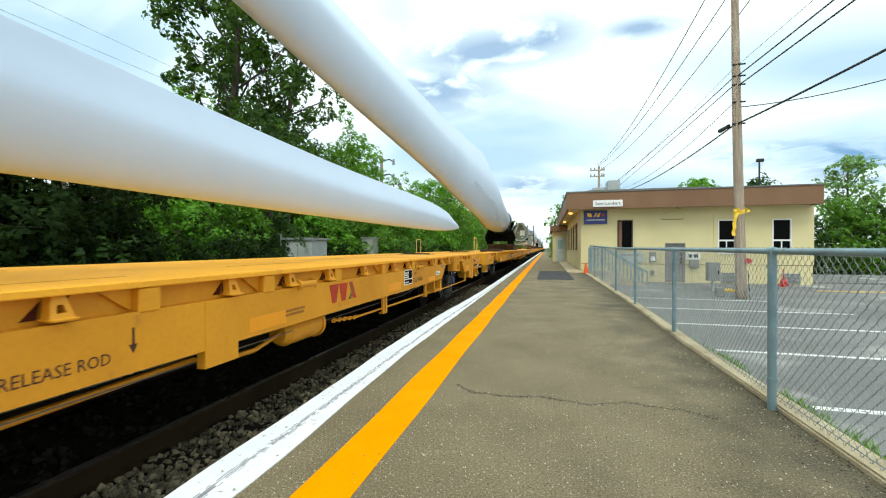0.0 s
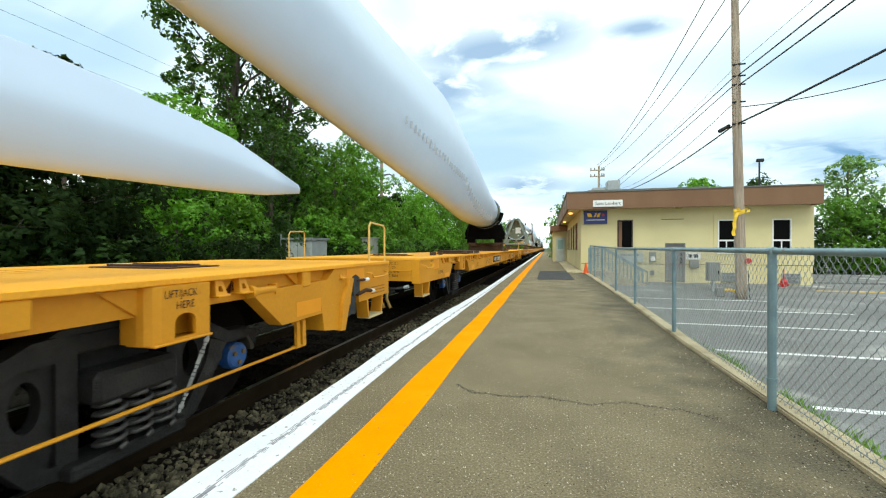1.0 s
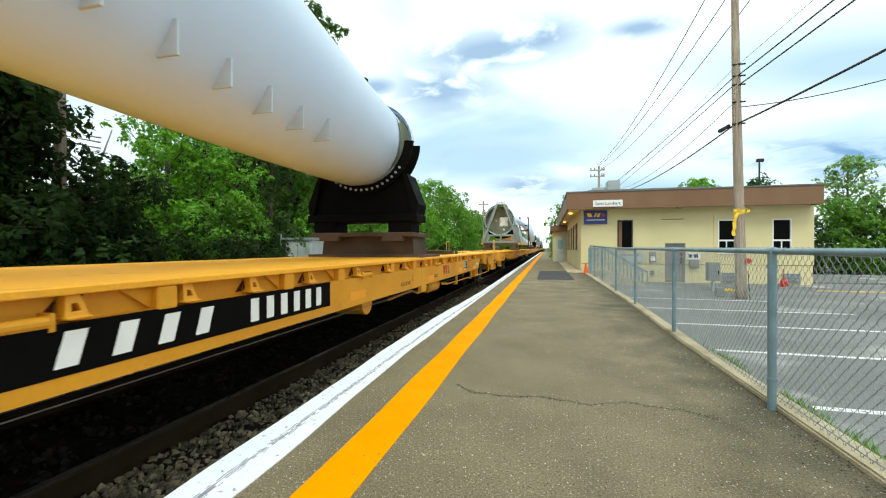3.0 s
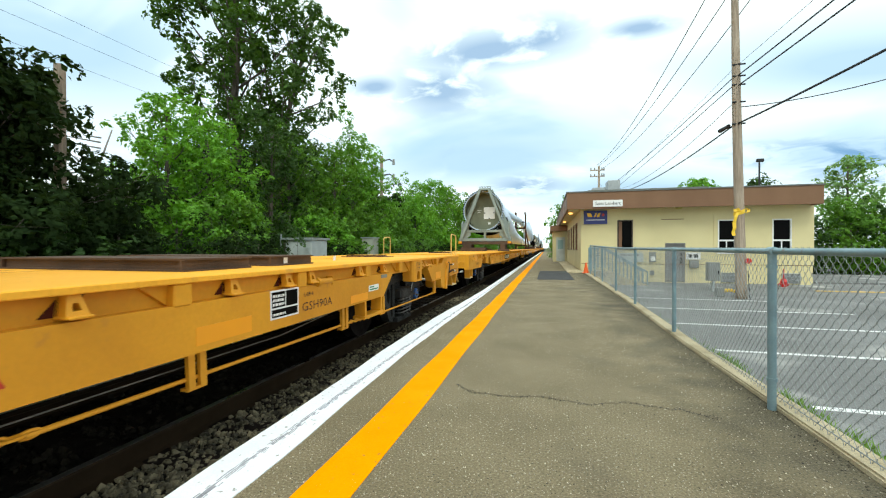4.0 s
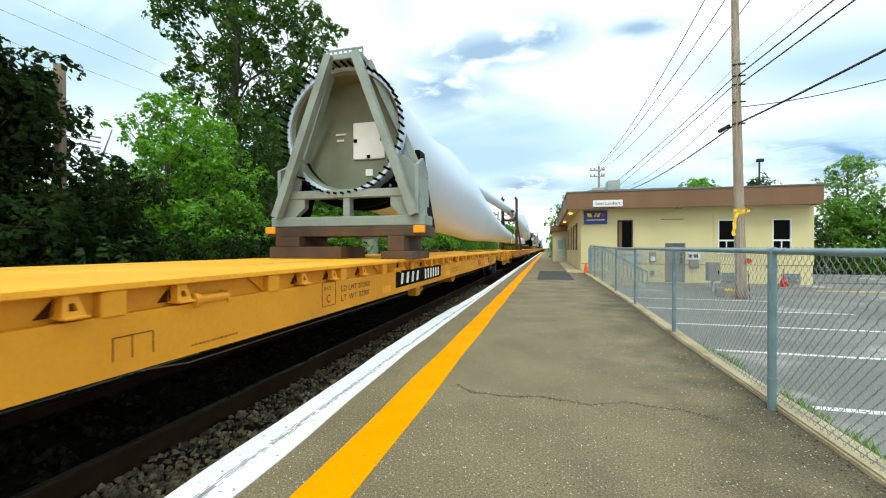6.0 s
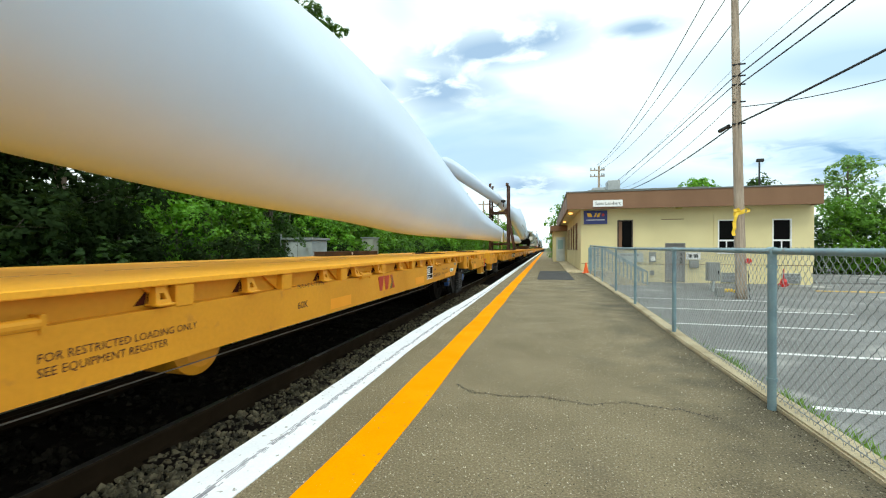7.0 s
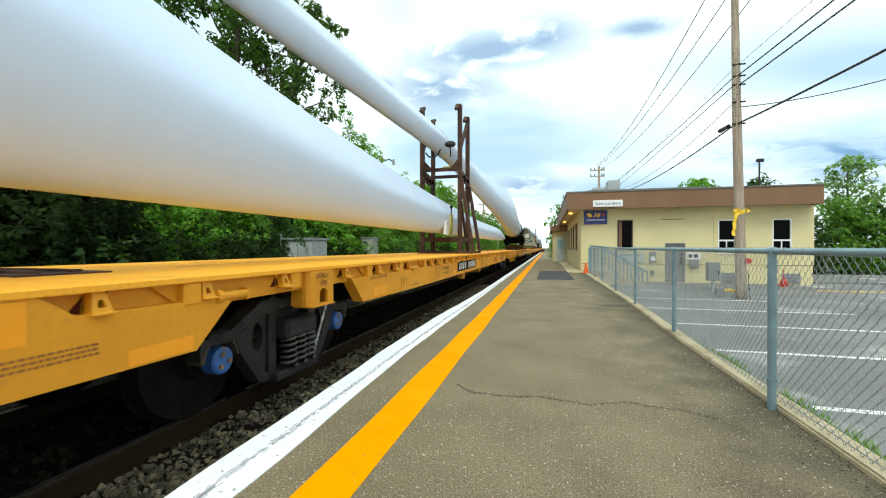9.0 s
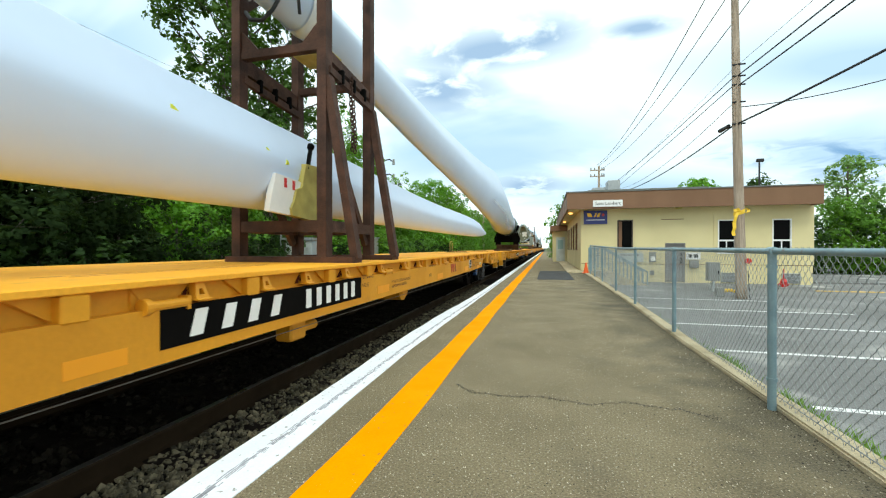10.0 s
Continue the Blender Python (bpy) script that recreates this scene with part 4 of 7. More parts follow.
    if rodded:
        build_gear_rod(car)
        bm = pipe(bmesh.new(), [(1.2, 4.9, 0.54), (1.2, 6.1, 0.56), (1.2, 6.6, 0.49), (1.2, 19.9, 0.47), (1.2, 20.9, 0.55)], 0.0045, n=5)
        part("air_line", bm, "bogie_line", car)
        bm = tube(bmesh.new(), (1.12, 14.0, 0.50), (0.55, 14.0, 0.50), 0.16, n=28)
        part("air_tank", bm, "car", car)
    else:
        build_underbox(car)
    # repainted patches and lettering on the platform side
    f = 1.337
    for y0, y1, z0, z1 in ((0.95, 1.38, 0.83, 1.02), (1.84, 2.25, 0.61, 0.70), (5.03, 5.48, 0.62, 0.745), (9.6, 9.9, 0.63, 0.72), (13.1, 13.5, 0.64, 0.74), (16.15, 16.6, 0.61, 0.72), (18.9, 19.4, 0.62, 0.74), (20.95, 21.4, 0.61, 0.70), (24.55, 24.95, 0.63, 0.76), (25.5, 25.95, 0.85, 1.01)):
        jit = rng.uniform(-0.05, 0.05)
        part("paint_patch", B(f - 0.02, f, y0 + jit, y1 + jit, z0, z1), "car_patch", car, "fresh orange-yellow repaint patch")
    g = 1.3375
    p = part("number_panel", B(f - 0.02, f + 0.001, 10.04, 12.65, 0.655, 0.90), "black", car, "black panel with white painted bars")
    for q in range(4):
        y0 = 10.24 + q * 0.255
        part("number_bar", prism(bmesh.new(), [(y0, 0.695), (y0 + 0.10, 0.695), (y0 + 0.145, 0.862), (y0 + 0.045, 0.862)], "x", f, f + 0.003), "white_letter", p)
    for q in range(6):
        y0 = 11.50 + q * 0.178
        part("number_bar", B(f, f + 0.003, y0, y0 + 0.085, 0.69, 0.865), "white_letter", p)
    # red emblem of plain bars
    y0, z0, z1 = 17.34, 0.672, 0.865
    for o in (0.0, 0.2):
        bar = [(0.0, z1), (0.19, z1), (0.135, z0), (0.055, z0)]
        part("emblem_bar", prism(bmesh.new(), [(y0 + o + a, b) for a, b in bar], "x", g - 0.004, g + 0.001), "red_letter", car, "red painted emblem bar")
    for bar in ([(0.42, z1), (0.50, z1), (0.60, z0), (0.52, z0)],):
        part("emblem_bar", prism(bmesh.new(), [(y0 + a, b) for a, b in bar], "x", g - 0.004, g + 0.0015), "red_letter", car, "red painted emblem bar")
    for o in (0, 0.035):
        bm = bmesh.new()
        prism(bm, [(y0 + 0.41 + o, z0), (y0 + 0.425 + o, z0), (y0 + 0.50 + o, 0.765), (y0 + 0.44 + o, z1 - 0.01), (y0 + 0.425 + o, z1 - 0.01), (y0 + 0.48 + o, 0.765)], "x", g - 0.004, g + 0.003)
        part("emblem_chevron", bm, "chevron", car, "dull grey-brown painted chevron")
    p = part("data_panel", B(f - 0.02, f + 0.001, 19.59, 19.97, 0.66, 0.90), "sign_white", car, "black data panel with white border")
    bm = B(f, f + 0.003, 19.605, 19.775, 0.755, 0.885)
    box(bm, f, f + 0.003, 19.79, 19.95, 0.755, 0.885)
    box(bm, f, f + 0.003, 19.605, 19.95, 0.675, 0.74)
    part("panel_field", bm, "black", p)
    bm = label_bars(bmesh.new(), f + 0.003, 19.615, 19.76, 0.77, 0.875, 3, rng)
    label_bars(bm, f + 0.003, 19.62, 19.78, 0.69, 0.72, 1, rng)
    tagged(part("stencil_block", bm, "white_letter", p), kind="stuff")
    for body, size, y, z, wx in (("GSH90A", 0.115, 20.02, 0.668, 1.30), ("L-89-4", 0.06, 20.05, 0.80, 1.0), ("LD LMT 203800", 0.09, 8.40, 0.775, 1.25), ("LT  WT  82200", 0.09, 8.40, 0.672, 1.25), ("C", 0.12, 8.10, 0.69, 1.0), ("PLATE", 0.05, 8.06, 0.82, 1.0), ("2 INCH HF COMP SHOES", 0.055, 4.89, 0.845, 0.9), ("EDC-10B", 0.055, 0.71, 0.985, 0.9)):
        text("lettering", body, size, side_m(g, y, z), "ink", car, sx=wx)
    bm = bmesh.new()
    for y0, y1, z0, z1 in ((8.02, 8.28, 0.655, 0.895),):
        box(bm, g - 0.003, g, y0, y1, z0, z0 + 0.006)
        box(bm, g - 0.003, g, y0, y1, z1, z1 + 0.006)
        box(bm, g - 0.003, g, y0, y0 + 0.006, z0, z1)
        box(bm, g - 0.003, g, y1, y1 + 0.006, z0, z1)
    part("stencil_frame", bm, "ink", car)
    bm = bmesh.new()
    for y0, y1, z0, z1 in ((6.02, 6.24, 0.66, 0.78),):
        box(bm, g - 0.003, g, y0, y1, z1, z1 + 0.005)
        box(bm, g - 0.003, g, y0, y0 + 0.005, z0, z1)
        box(bm, g - 0.003, g, y1, y1 + 0.005, z0, z1)
        box(bm, g - 0.003, g, y0 + 0.1, y0 + 0.105, z0, z1)
    part("stencil_frame", bm, "ink", car)
    bm = label_bars(bmesh.new(), g - 0.002, 1.28, 1.70, 0.72, 0.79, 3, rng, 0.5)
    if k == 3:
        label_bars(bm, g - 0.002, 25.3, 25.7, 0.70, 0.78, 3, rng, 0.5)
    label_bars(bm, g - 0.002, 26.14, 26.58, 0.66, 0.78, 3, rng, 0.32)
    label_bars(bm, g - 0.002, 6.5, 6.9, 0.63, 0.65, 1, rng)
    tagged(part("stencil_block", bm, "faded_ink", car, "rows of small dark stencil marks"), kind="stuff")
    if rodded:
        text("lettering", "RELEASE ROD", 0.085, side_m(g, 14.74, 0.655), "ink", car, sx=0.86)
        bm = label_bars(bmesh.new(), g - 0.002, 16.62, 16.9, 0.66, 0.73, 2, rng)
        tagged(part("stencil_block", bm, "faded_ink", car), kind="stuff")
        bm = B(g - 0.003, g, 15.30, 15.312, 0.72, 0.82)
        prism(bm, [(15.283, 0.73), (15.329, 0.73), (15.306, 0.68)], "x", g - 0.003, g)
        part("arrow", bm, "ink", car)
    else:
        for body, size, y, z, wx in (("60K", 0.09, 15.55, 0.70, 1.1), ("PLR HT 3 FT 3 IN", 0.05, 15.55, 0.885, 1.2), ("FOR RESTRICTED LOADING ONLY", 0.06, 13.64, 0.74, 0.9), ("SEE EQUIPMENT REGISTER", 0.06, 13.64, 0.675, 0.9), ("RETAINING", 0.07, 12.68, 0.87, 0.9), ("VALVE", 0.07, 12.68, 0.77, 0.9), ("EMPTY LOAD", 0.055, 20.70, 0.77, 1.4), ("TEST ADJ. BLOCK", 0.05, 20.70, 0.69, 1.35), ("60% VALVE", 0.07, 24.54, 0.79, 1.0)):
            text("lettering", body, size, side_m(g, y, z), "ink", car, sx=wx)
        bm = B(g - 0.003, g, 24.33, 24.49, 0.805, 0.815)
        prism(bm, [(24.27, 0.81), (24.35, 0.835), (24.35, 0.785)], "x", g - 0.003, g)
        part("arrow", bm, "ink", car)
    placard = part("sticker", B(f - 0.01, f + 0.002, 21.45, 21.75, 0.70, 0.775), "sign_white", car, "white placard on the side sill")
    for y0, y1, z0 in ((21.47, 21.60, 0.745), (21.47, 21.72, 0.715)):
        part("print_bar", B(f + 0.001, f + 0.004, y0, y1, z0, z0 + 0.016), "print_green", placard, "green printed bar")
    part("grey_patch", B(f - 0.01, f + 0.002, 21.84, 22.05, 0.84, 0.885), "grey_box", car, "grey painted tag area")
    # torn ribbons and rust at the far end
    if k == 2:
        for pts in (((1.41, BODY - 0.62, 0.88), (1.40, BODY - 0.34, 0.60)), ((1.40, BODY - 0.06, 0.86), (1.28, BODY + 0.26, 0.80), (1.22, BODY + 0.42, 0.48))):
            bm = bmesh.new()
            line = []
            for p, q in zip(pts, pts[1:]):
                line += [Vector(p).lerp(Vector(q), i / 10) + Vector((0.012 * math.sin(i * 2.1), 0.012 * math.cos(i * 1.7), 0.02 * math.sin(i * 1.3))) for i in range(10)]
            part("ribbon", pipe(bm, line, 0.008, n=5), "sign_red", car, "torn red plastic ribbon")
        for o in (0.66, 0.22):
            part("rust_patch", prism(bmesh.new(), [(BODY - o - 0.045, 0.90), (BODY - o, 0.955), (BODY - o + 0.05, 0.915), (BODY - o + 0.01, 0.865)], "x", g - 0.003, g + 0.001), "rust", car, "small patch of rust")
        text("lettering", "EDC-10B", 0.06, side_m(g, BODY - 1.52, 0.93), "ink", car, sx=0.95)
    return on_train(car, s)


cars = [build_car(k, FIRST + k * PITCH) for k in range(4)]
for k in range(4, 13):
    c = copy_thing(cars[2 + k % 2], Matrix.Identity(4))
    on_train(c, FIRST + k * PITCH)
    axles += [o for o in c.children if o.name.startswith("wheelset")] if k == 4 else []


def build_slab(k, y0, y1, x0, x1, label):
    ob = thing("steel_slab", label, "steel plate", "loose steel on the decks")
    bm = B(x0, x1, 0, y1 - y0, 1.071, 1.085)
    box(bm, x0, x1, 0, y1 - y0, 1.155, 1.17)
    box(bm, x1 - 0.05, x1 - 0.03, 0, y1 - y0, 1.085, 1.155)
    box(bm, x0 + 0.03, x0 + 0.05, 0, y1 - y0, 1.085, 1.155)
    box(bm, x0 + 0.03, x1 - 0.03, 0.03, 0.05, 1.085, 1.155)
    part("beam", bm, "brown_steel", ob)
    bm = B(x1 - 0.03, x1 - 0.025, 1.2, 1.26, 1.09, 1.15)
    part("tag", bm, "sign_white", ob, "white paper tag")
    return on_train(ob, FIRST + k * PITCH + y0)


for k in (1, 4):
    build_slab(k, 4.72, 7.06, 0.35, 1.27, "brown steel channel slab lying on the deck")
    for y in (19.2, 20.2):
        build_slab(k, y, y + 0.7, -1.1, 0.9, "brown steel cross beam lying on the deck")
    for y in (2.5, 2.68, 3.3):
        ob = thing("deck_block", "small dark steel block bolted on the deck", "steel block", "loose steel on the decks")
        part("body", B(-0.05, 0.05, -0.03, 0.03, 1.071, 1.15, bevel=0.006), "brown_steel", ob)
        on_train(ob, FIRST + k * PITCH + y, TRACK_X + 0.85)
for k in (2, 5):
    build_slab(k, 19.9, 22.6, -1.25, -0.95, "brown steel kerb beam along the far deck edge")

# blade stations: distance from the root, sideways place, underside, top, thickness
BLADE_LOW = [(0, -0.035, 2.12, 4.443, 2.2), (2, -0.062, 2.004, 4.372, 2.15), (5, -0.025, 1.786, 4.513, 1.895), (8, 0.052, 1.698, 4.74, 1.596), (11, 0.095, 1.58, 4.579, 1.351), (16, 0.104, 1.606, 3.903, 1.107),
             (22, 0.062, 1.656, 3.262, 0.91), (28, 0.089, 1.685, 2.881, 0.71), (31, 0.119, 1.714, 2.766, 0.594), (36, 0.326, 1.692, 2.52, 0.432), (40, 0.72, 1.671, 2.349, 0.279), (41.5, 0.835, 1.71, 2.20, 0.16), (42.0, 0.85, 1.745, 2.07, 0.12), (42.25, 0.90, 1.775, 1.98, 0.08), (42.42, 0.93, 1.81, 1.90, 0.04)]
BLADE_HIGH = [(0, -0.13, 2.45, 4.15, 1.70), (2, -0.13, 2.42, 4.42, 1.80), (5, -0.09, 2.43, 5.20, 1.77), (8, 0.075, 2.50, 5.99, 1.54), (11, 0.278, 2.613, 5.994, 1.27), (15, 0.335, 2.875, 5.598, 0.992),
              (20, 0.313, 3.325, 5.224, 0.807), (26, 0.213, 3.803, 5.055, 0.663), (31, 0.083, 4.235, 5.07, 0.58), (36, -0.552, 4.575, 5.40, 0.52), (39, -1.122, 4.87, 5.75, 0.47), (41, -1.43, 5.16, 5.77, 0.34), (41.7, -1.58, 5.42, 5.58, 0.06)]


def smooth_rows(rows, step):
    d = np.array([r[0] for r in rows])
    arr = np.array(rows)
    out, tang = [], []
    n = int((d[-1] - d[0]) / step)
    for i in range(len(rows)):
        a, b = max(i - 1, 0), min(i + 1, len(rows) - 1)
        tang.append((arr[b] - arr[a]) / (d[b] - d[a]))
    for k in range(n + 1):
        x = d[0] + (d[-1] - d[0]) * k / n
        i = min(max(np.searchsorted(d, x) - 1, 0), len(rows) - 2)
        h = d[i + 1] - d[i]
        t = (x - d[i]) / h
        v = (2 * t**3 - 3 * t**2 + 1) * arr[i] + (t**3 - 2 * t**2 + t) * h * tang[i] + (-2 * t**3 + 3 * t**2) * arr[i + 1] + (t**3 - t**2) * h * tang[i + 1]
        v[0] = x
        out.append(v)
    return out


def section(row, n, edge, grow=0.0):
    d, xc, zl, zh, th = row
    zc, hh = (zl + zh) / 2, (zh - zl) / 2 + grow
    flat = min(1.0, max(0.0, (d - 1.5) / 7))
    pts = []
    for k in range(n):
        a = 2 * math.pi * k / n
        c, s = math.cos(a), math.sin(a)
        thin = 1 - 0.75 * flat * max(0.0, s * edge) ** 1.3
        pts.append((xc + c * (th / 2 * thin + grow), d, zc + s * hh))
    return pts


def loft(rows, sgn, edge, n=48, grow=0.0, cap=True):
    bm = bmesh.new()
    rings = [[bm.verts.new((x, sgn * d, z)) for x, d, z in section(r, n, edge, grow)] for r in rows]
    for u, v in zip(rings, rings[1:]):
        for k in range(n):
            bm.faces.new((u[k], u[(k + 1) % n], v[(k + 1) % n], v[k]))
    if cap:
        bm.faces.new(rings[-1])
    bmesh.ops.recalc_face_normals(bm, faces=bm.faces)
    return bm


def build_blade(rows, sgn, label):
    """A wind-turbine blade lofted along the train; sgn +1 points back along the train."""
    ob = thing("turbine_blade", label, "turbine blade", "turbine blades on the train")
    fine = smooth_rows(rows, 0.4)
    part("shell", loft(fine, sgn, 1), "blade", ob, smooth=True)
    # root flange with bolt heads, bulkhead and hatch inside the root
    zc, r = (rows[0][2] + rows[0][3]) / 2, rows[0][4] / 2
    bm = bmesh.new()
    n = 64
    rings = [[bm.verts.new((rr * math.cos(2 * math.pi * k / n), yy, zc + rr * math.sin(2 * math.pi * k / n))) for k in range(n)] for rr, yy in ((r + 0.004, 0.12 * sgn), (r + 0.004, -0.03 * sgn), (r - 0.055, -0.03 * sgn), (r - 0.055, 0.02 * sgn))]
    for u, v in zip(rings, rings[1:]):
        for k in range(n):
            bm.faces.new((u[k], u[(k + 1) % n], v[(k + 1) % n], v[k]))
    part("root_flange", bm, "blade", ob, "pale root end ring", smooth=False)
    bm = bmesh.new()
    rings = [[bm.verts.new((rr * math.cos(2 * math.pi * k / n), yy, zc + rr * math.sin(2 * math.pi * k / n))) for k in range(n)] for rr, yy in ((r - 0.055, 0.02 * sgn), (r - 0.10, 0.06 * sgn), (r - 0.10, 0.5 * sgn))]
    for u, v in zip(rings, rings[1:]):
        for k in range(n):
            bm.faces.new((u[k], u[(k + 1) % n], v[(k + 1) % n], v[k]))
    part("root_liner", bm, "root_inner", ob, "grey-green inner wall of the root")
    bm = bmesh.new()
    for k in range(54):
        a = 2 * math.pi * k / 54
        ring = r + 0.005 if sgn > 0 else r - 0.06
        c = Vector((ring * math.cos(a), 0, zc + ring * math.sin(a)))
        tube(bm, c, c + Vector((0, -0.23 * sgn, 0)), 0.021, n=6)
    if sgn > 0:
        part("root_bolts", bm, "black", ob, "ring of dark studs round the root")
    else:
        bm.free()
    bm = tube(bmesh.new(), (0, 0.42 * sgn, zc), (0, 0.46 * sgn, zc), r - 0.085, n=48)
    bulk = part("bulkhead", bm, "root_inner", ob, "grey-green bulkhead inside the root")
    bm = B(-0.02, 0.60, *sorted((0.38 * sgn, 0.42 * sgn)), zc - 0.42, zc + 0.25, bevel=0.012)
    part("hatch", bm, "trim_white", bulk, "white square hatch")
    for x, z in ((0.03, zc - 0.08), (0.55, zc - 0.08), (0.29, zc - 0.38)):
        bm = bmesh.new()
        box(bm, x - 0.03, x + 0.03, *sorted((0.36 * sgn, 0.385 * sgn)), z - 0.03, z + 0.03)
        part("hatch_clip", bm, "black", bulk)
    for x0, x1, z0, z1 in ((-0.38, -0.18, 0.05, 0.08), (-0.36, -0.22, -0.06, -0.03), (0.22, 0.36, -0.72, -0.6)):
        part("sticker", B(x0, x1, *sorted((0.40 * sgn, 0.42 * sgn)), zc + z0, zc + z1), "sign_white", bulk, "small white sticker")
    return ob, fine


def row_at(fine, d):
    return min(fine, key=lambda r: abs(r[0] - d))


def add_vanes(ob, fine, sgn):
    """Rows of small upright fins along the blade's flank near its root."""
    at = [2.9 + 0.56 * i for i in range(14)] + [10.7 + 0.26 * i for i in range(21)]
    for i, d in enumerate(at):
        row = row_at(fine, d)
        want = float(np.interp(d, (2.9, 3.7, 5.0, 6.5, 7.9, 9.0, 10.1, 10.7, 12.2, 15.7), (2.80, 2.78, 2.86, 2.99, 3.05, 3.24, 3.45, 3.5, 3.55, 3.72)))
        side = [q for q in section(row, 160, 1) if q[0] > row[1]]
        h = 0.14 if i < 14 else 0.08
        lo, hi = (min(side, key=lambda q: abs(q[2] - want - e)) for e in (-h, h))
        bm = bmesh.new()
        y = sgn * d
        edge, back = max(lo[0], hi[0]) + (0.04 if i < 14 else 0.035), min(lo[0], hi[0]) - 0.05
        tri = []
        for w in (-0.012, 0.012):
            tri.append([bm.verts.new(v) for v in ((back, y + w, lo[2]), (back, y + w, hi[2]), (edge, y + w, hi[2]), (edge, y + w, lo[2]))])
        bm.faces.new(tri[0])
        bm.faces.new(tri[1][::-1])
        for k in range(4):
            n = (k + 1) % 4
            bm.faces.new((tri[0][n], tri[0][k], tri[1][k], tri[1][n]))
        bmesh.ops.recalc_face_normals(bm, faces=bm.faces)
        part("vane", bm, "vane", ob)


def build_root_frame(s, turned, label):
    f = thing("blade_root_stand", label, "transport frame", "blade root stands")
    if turned:
        bm = prism(bmesh.new(), [(-0.98, 1.071), (0.98, 1.071), (0.94, 1.46), (-0.94, 1.46)], "y", -0.35, 0.45)
        box(bm, -1.2, 1.2, -0.6, 0.6, 1.071, 1.12)
        part("base_box", bm, "brown_steel", f, "brown steel base box")
        bm = B(-1.04, 1.04, -0.30, 0.75, 1.46, 1.54, bevel=0.01)
        box(bm, -0.85, -0.45, 0.60, 0.77, 1.38, 1.47)
        box(bm, 0.45, 0.85, 0.60, 0.77, 1.38, 1.47)
        part("bed_plate", bm, "brown_steel", f)
    else:
        for x0, x1, z0, z1 in ((-1.30, 0.05, 1.071, 1.27), (0.75, 1.28, 1.071, 1.20), (-1.18, -0.72, 1.27, 1.44), (0.86, 1.14, 1.20, 1.44)):
            part("packer", B(x0, x1, -0.42, 0.5, z0, z1, bevel=0.008), "brown_steel", f, "dark brown steel packer")
        bm = B(-1.44, 1.44, -0.30, 0.30, 1.44, 1.60, bevel=0.01)
        box(bm, -1.2, 1.2, 0.2, 0.5, 1.44, 1.58)
        part("bed_plate", bm, "brown_steel", f)
    for sx in () if turned else (-1, 1):
        part("corner_block", B(*sorted((sx * 1.26, sx * 1.45)), -0.34, -0.29, 1.49, 1.61, bevel=0.01), "car_patch", f, "orange corner block")
    if not turned:
        bm = B(-1.42, 1.42, -0.22, 0.22, 1.61, 1.78, bevel=0.015)
        part("base_beam", bm, "grey_steel", f)
        bm = B(-1.12, 1.12, -0.16, 0.0, 2.10, 2.24, bevel=0.012)
        box(bm, -0.06, 0.06, -0.14, 0.0, 1.77, 2.11)
        for sx in (-1, 1):
            prism(bm, [(sx * 1.40, 1.77), (sx * 1.0, 1.77), (sx * 0.80, 1.95), (sx * 0.80, 2.11), (sx * 1.18, 2.11), (sx * 1.24, 2.30)], "y", -0.14, -0.02)
        part("cross_beam", bm, "grey_steel", f)
        for sx in (-1, 1):
            bm = bmesh.new()
            beam(bm, (sx * 1.26, -0.28, 1.78), (sx * 0.23, -0.28, 4.47), 0.15, 0.13)
            part("leg", bm, "grey_steel", f)
            bm = prism(bmesh.new(), [(-0.2, 1.78), (0.42, 1.78), (0.36, 2.55), (0.10, 2.75), (-0.2, 2.60)], "x", *sorted((sx * 1.24, sx * 1.30)))
            part("side_plate", bm, "grey_steel", f)
            bm = prism(bmesh.new(), [(sx * 1.42, 1.775), (sx * 0.98, 1.775), (sx * 0.86, 2.72), (sx * 1.02, 2.80), (sx * 1.20, 2.62)], "y", -0.11, -0.06)
            part("gusset_plate", bm, "grey_steel", f)
            bm = bmesh.new()
            beam(bm, (sx * 1.25, 0.30, 2.4), (sx * 0.34, 0.02, 4.44), 0.12, 0.12)
            part("back_leg", bm, "grey_steel", f)
        bm = B(-0.32, 0.32, -0.26, 0.10, 4.40, 4.50, bevel=0.01)
        part("top_box", bm, "grey_steel", f)
        bm = bmesh.new()
        box(bm, -0.33, 0.33, -0.20, -0.17, 4.58, 4.605)
        for i in range(8):
            x = -0.32 + i * 0.09
            box(bm, x, x + 0.025, -0.20, -0.17, 4.49, 4.585)
        part("top_comb", bm, "grey_steel", f)
    # saddle under the root: curved ribs with bolts, on a bed
    R, zc, low, sweep = (0.86, 3.30, 4, 172) if turned else (1.10, 3.33, 28, 124)
    angles = [math.pi + radians(low) + radians(sweep) * i / 28 for i in range(29)]
    inner = [(R * math.cos(a), zc + R * math.sin(a)) for a in angles]
    outer = [((R + 0.17) * math.cos(a), zc + (R + 0.17) * math.sin(a)) for a in angles] if turned else [(p * 1.24, max(1.79, q - 0.28)) for p, q in inner]
    for y0, y1 in ((0.22, 0.28), (0.62, 0.68)):
        bm = bmesh.new()
        rows = [[bm.verts.new((p[0], y, p[1])) for p, y in ((u, y0), (v, y0), (v, y1), (u, y1))] for u, v in zip(inner, outer)]
        for u, v in zip(rows, rows[1:]):
            for k in range(4):
                bm.faces.new((u[k], v[k], v[(k + 1) % 4], u[(k + 1) % 4]))
        bm.faces.new(rows[0])
        bm.faces.new(rows[-1][::-1])
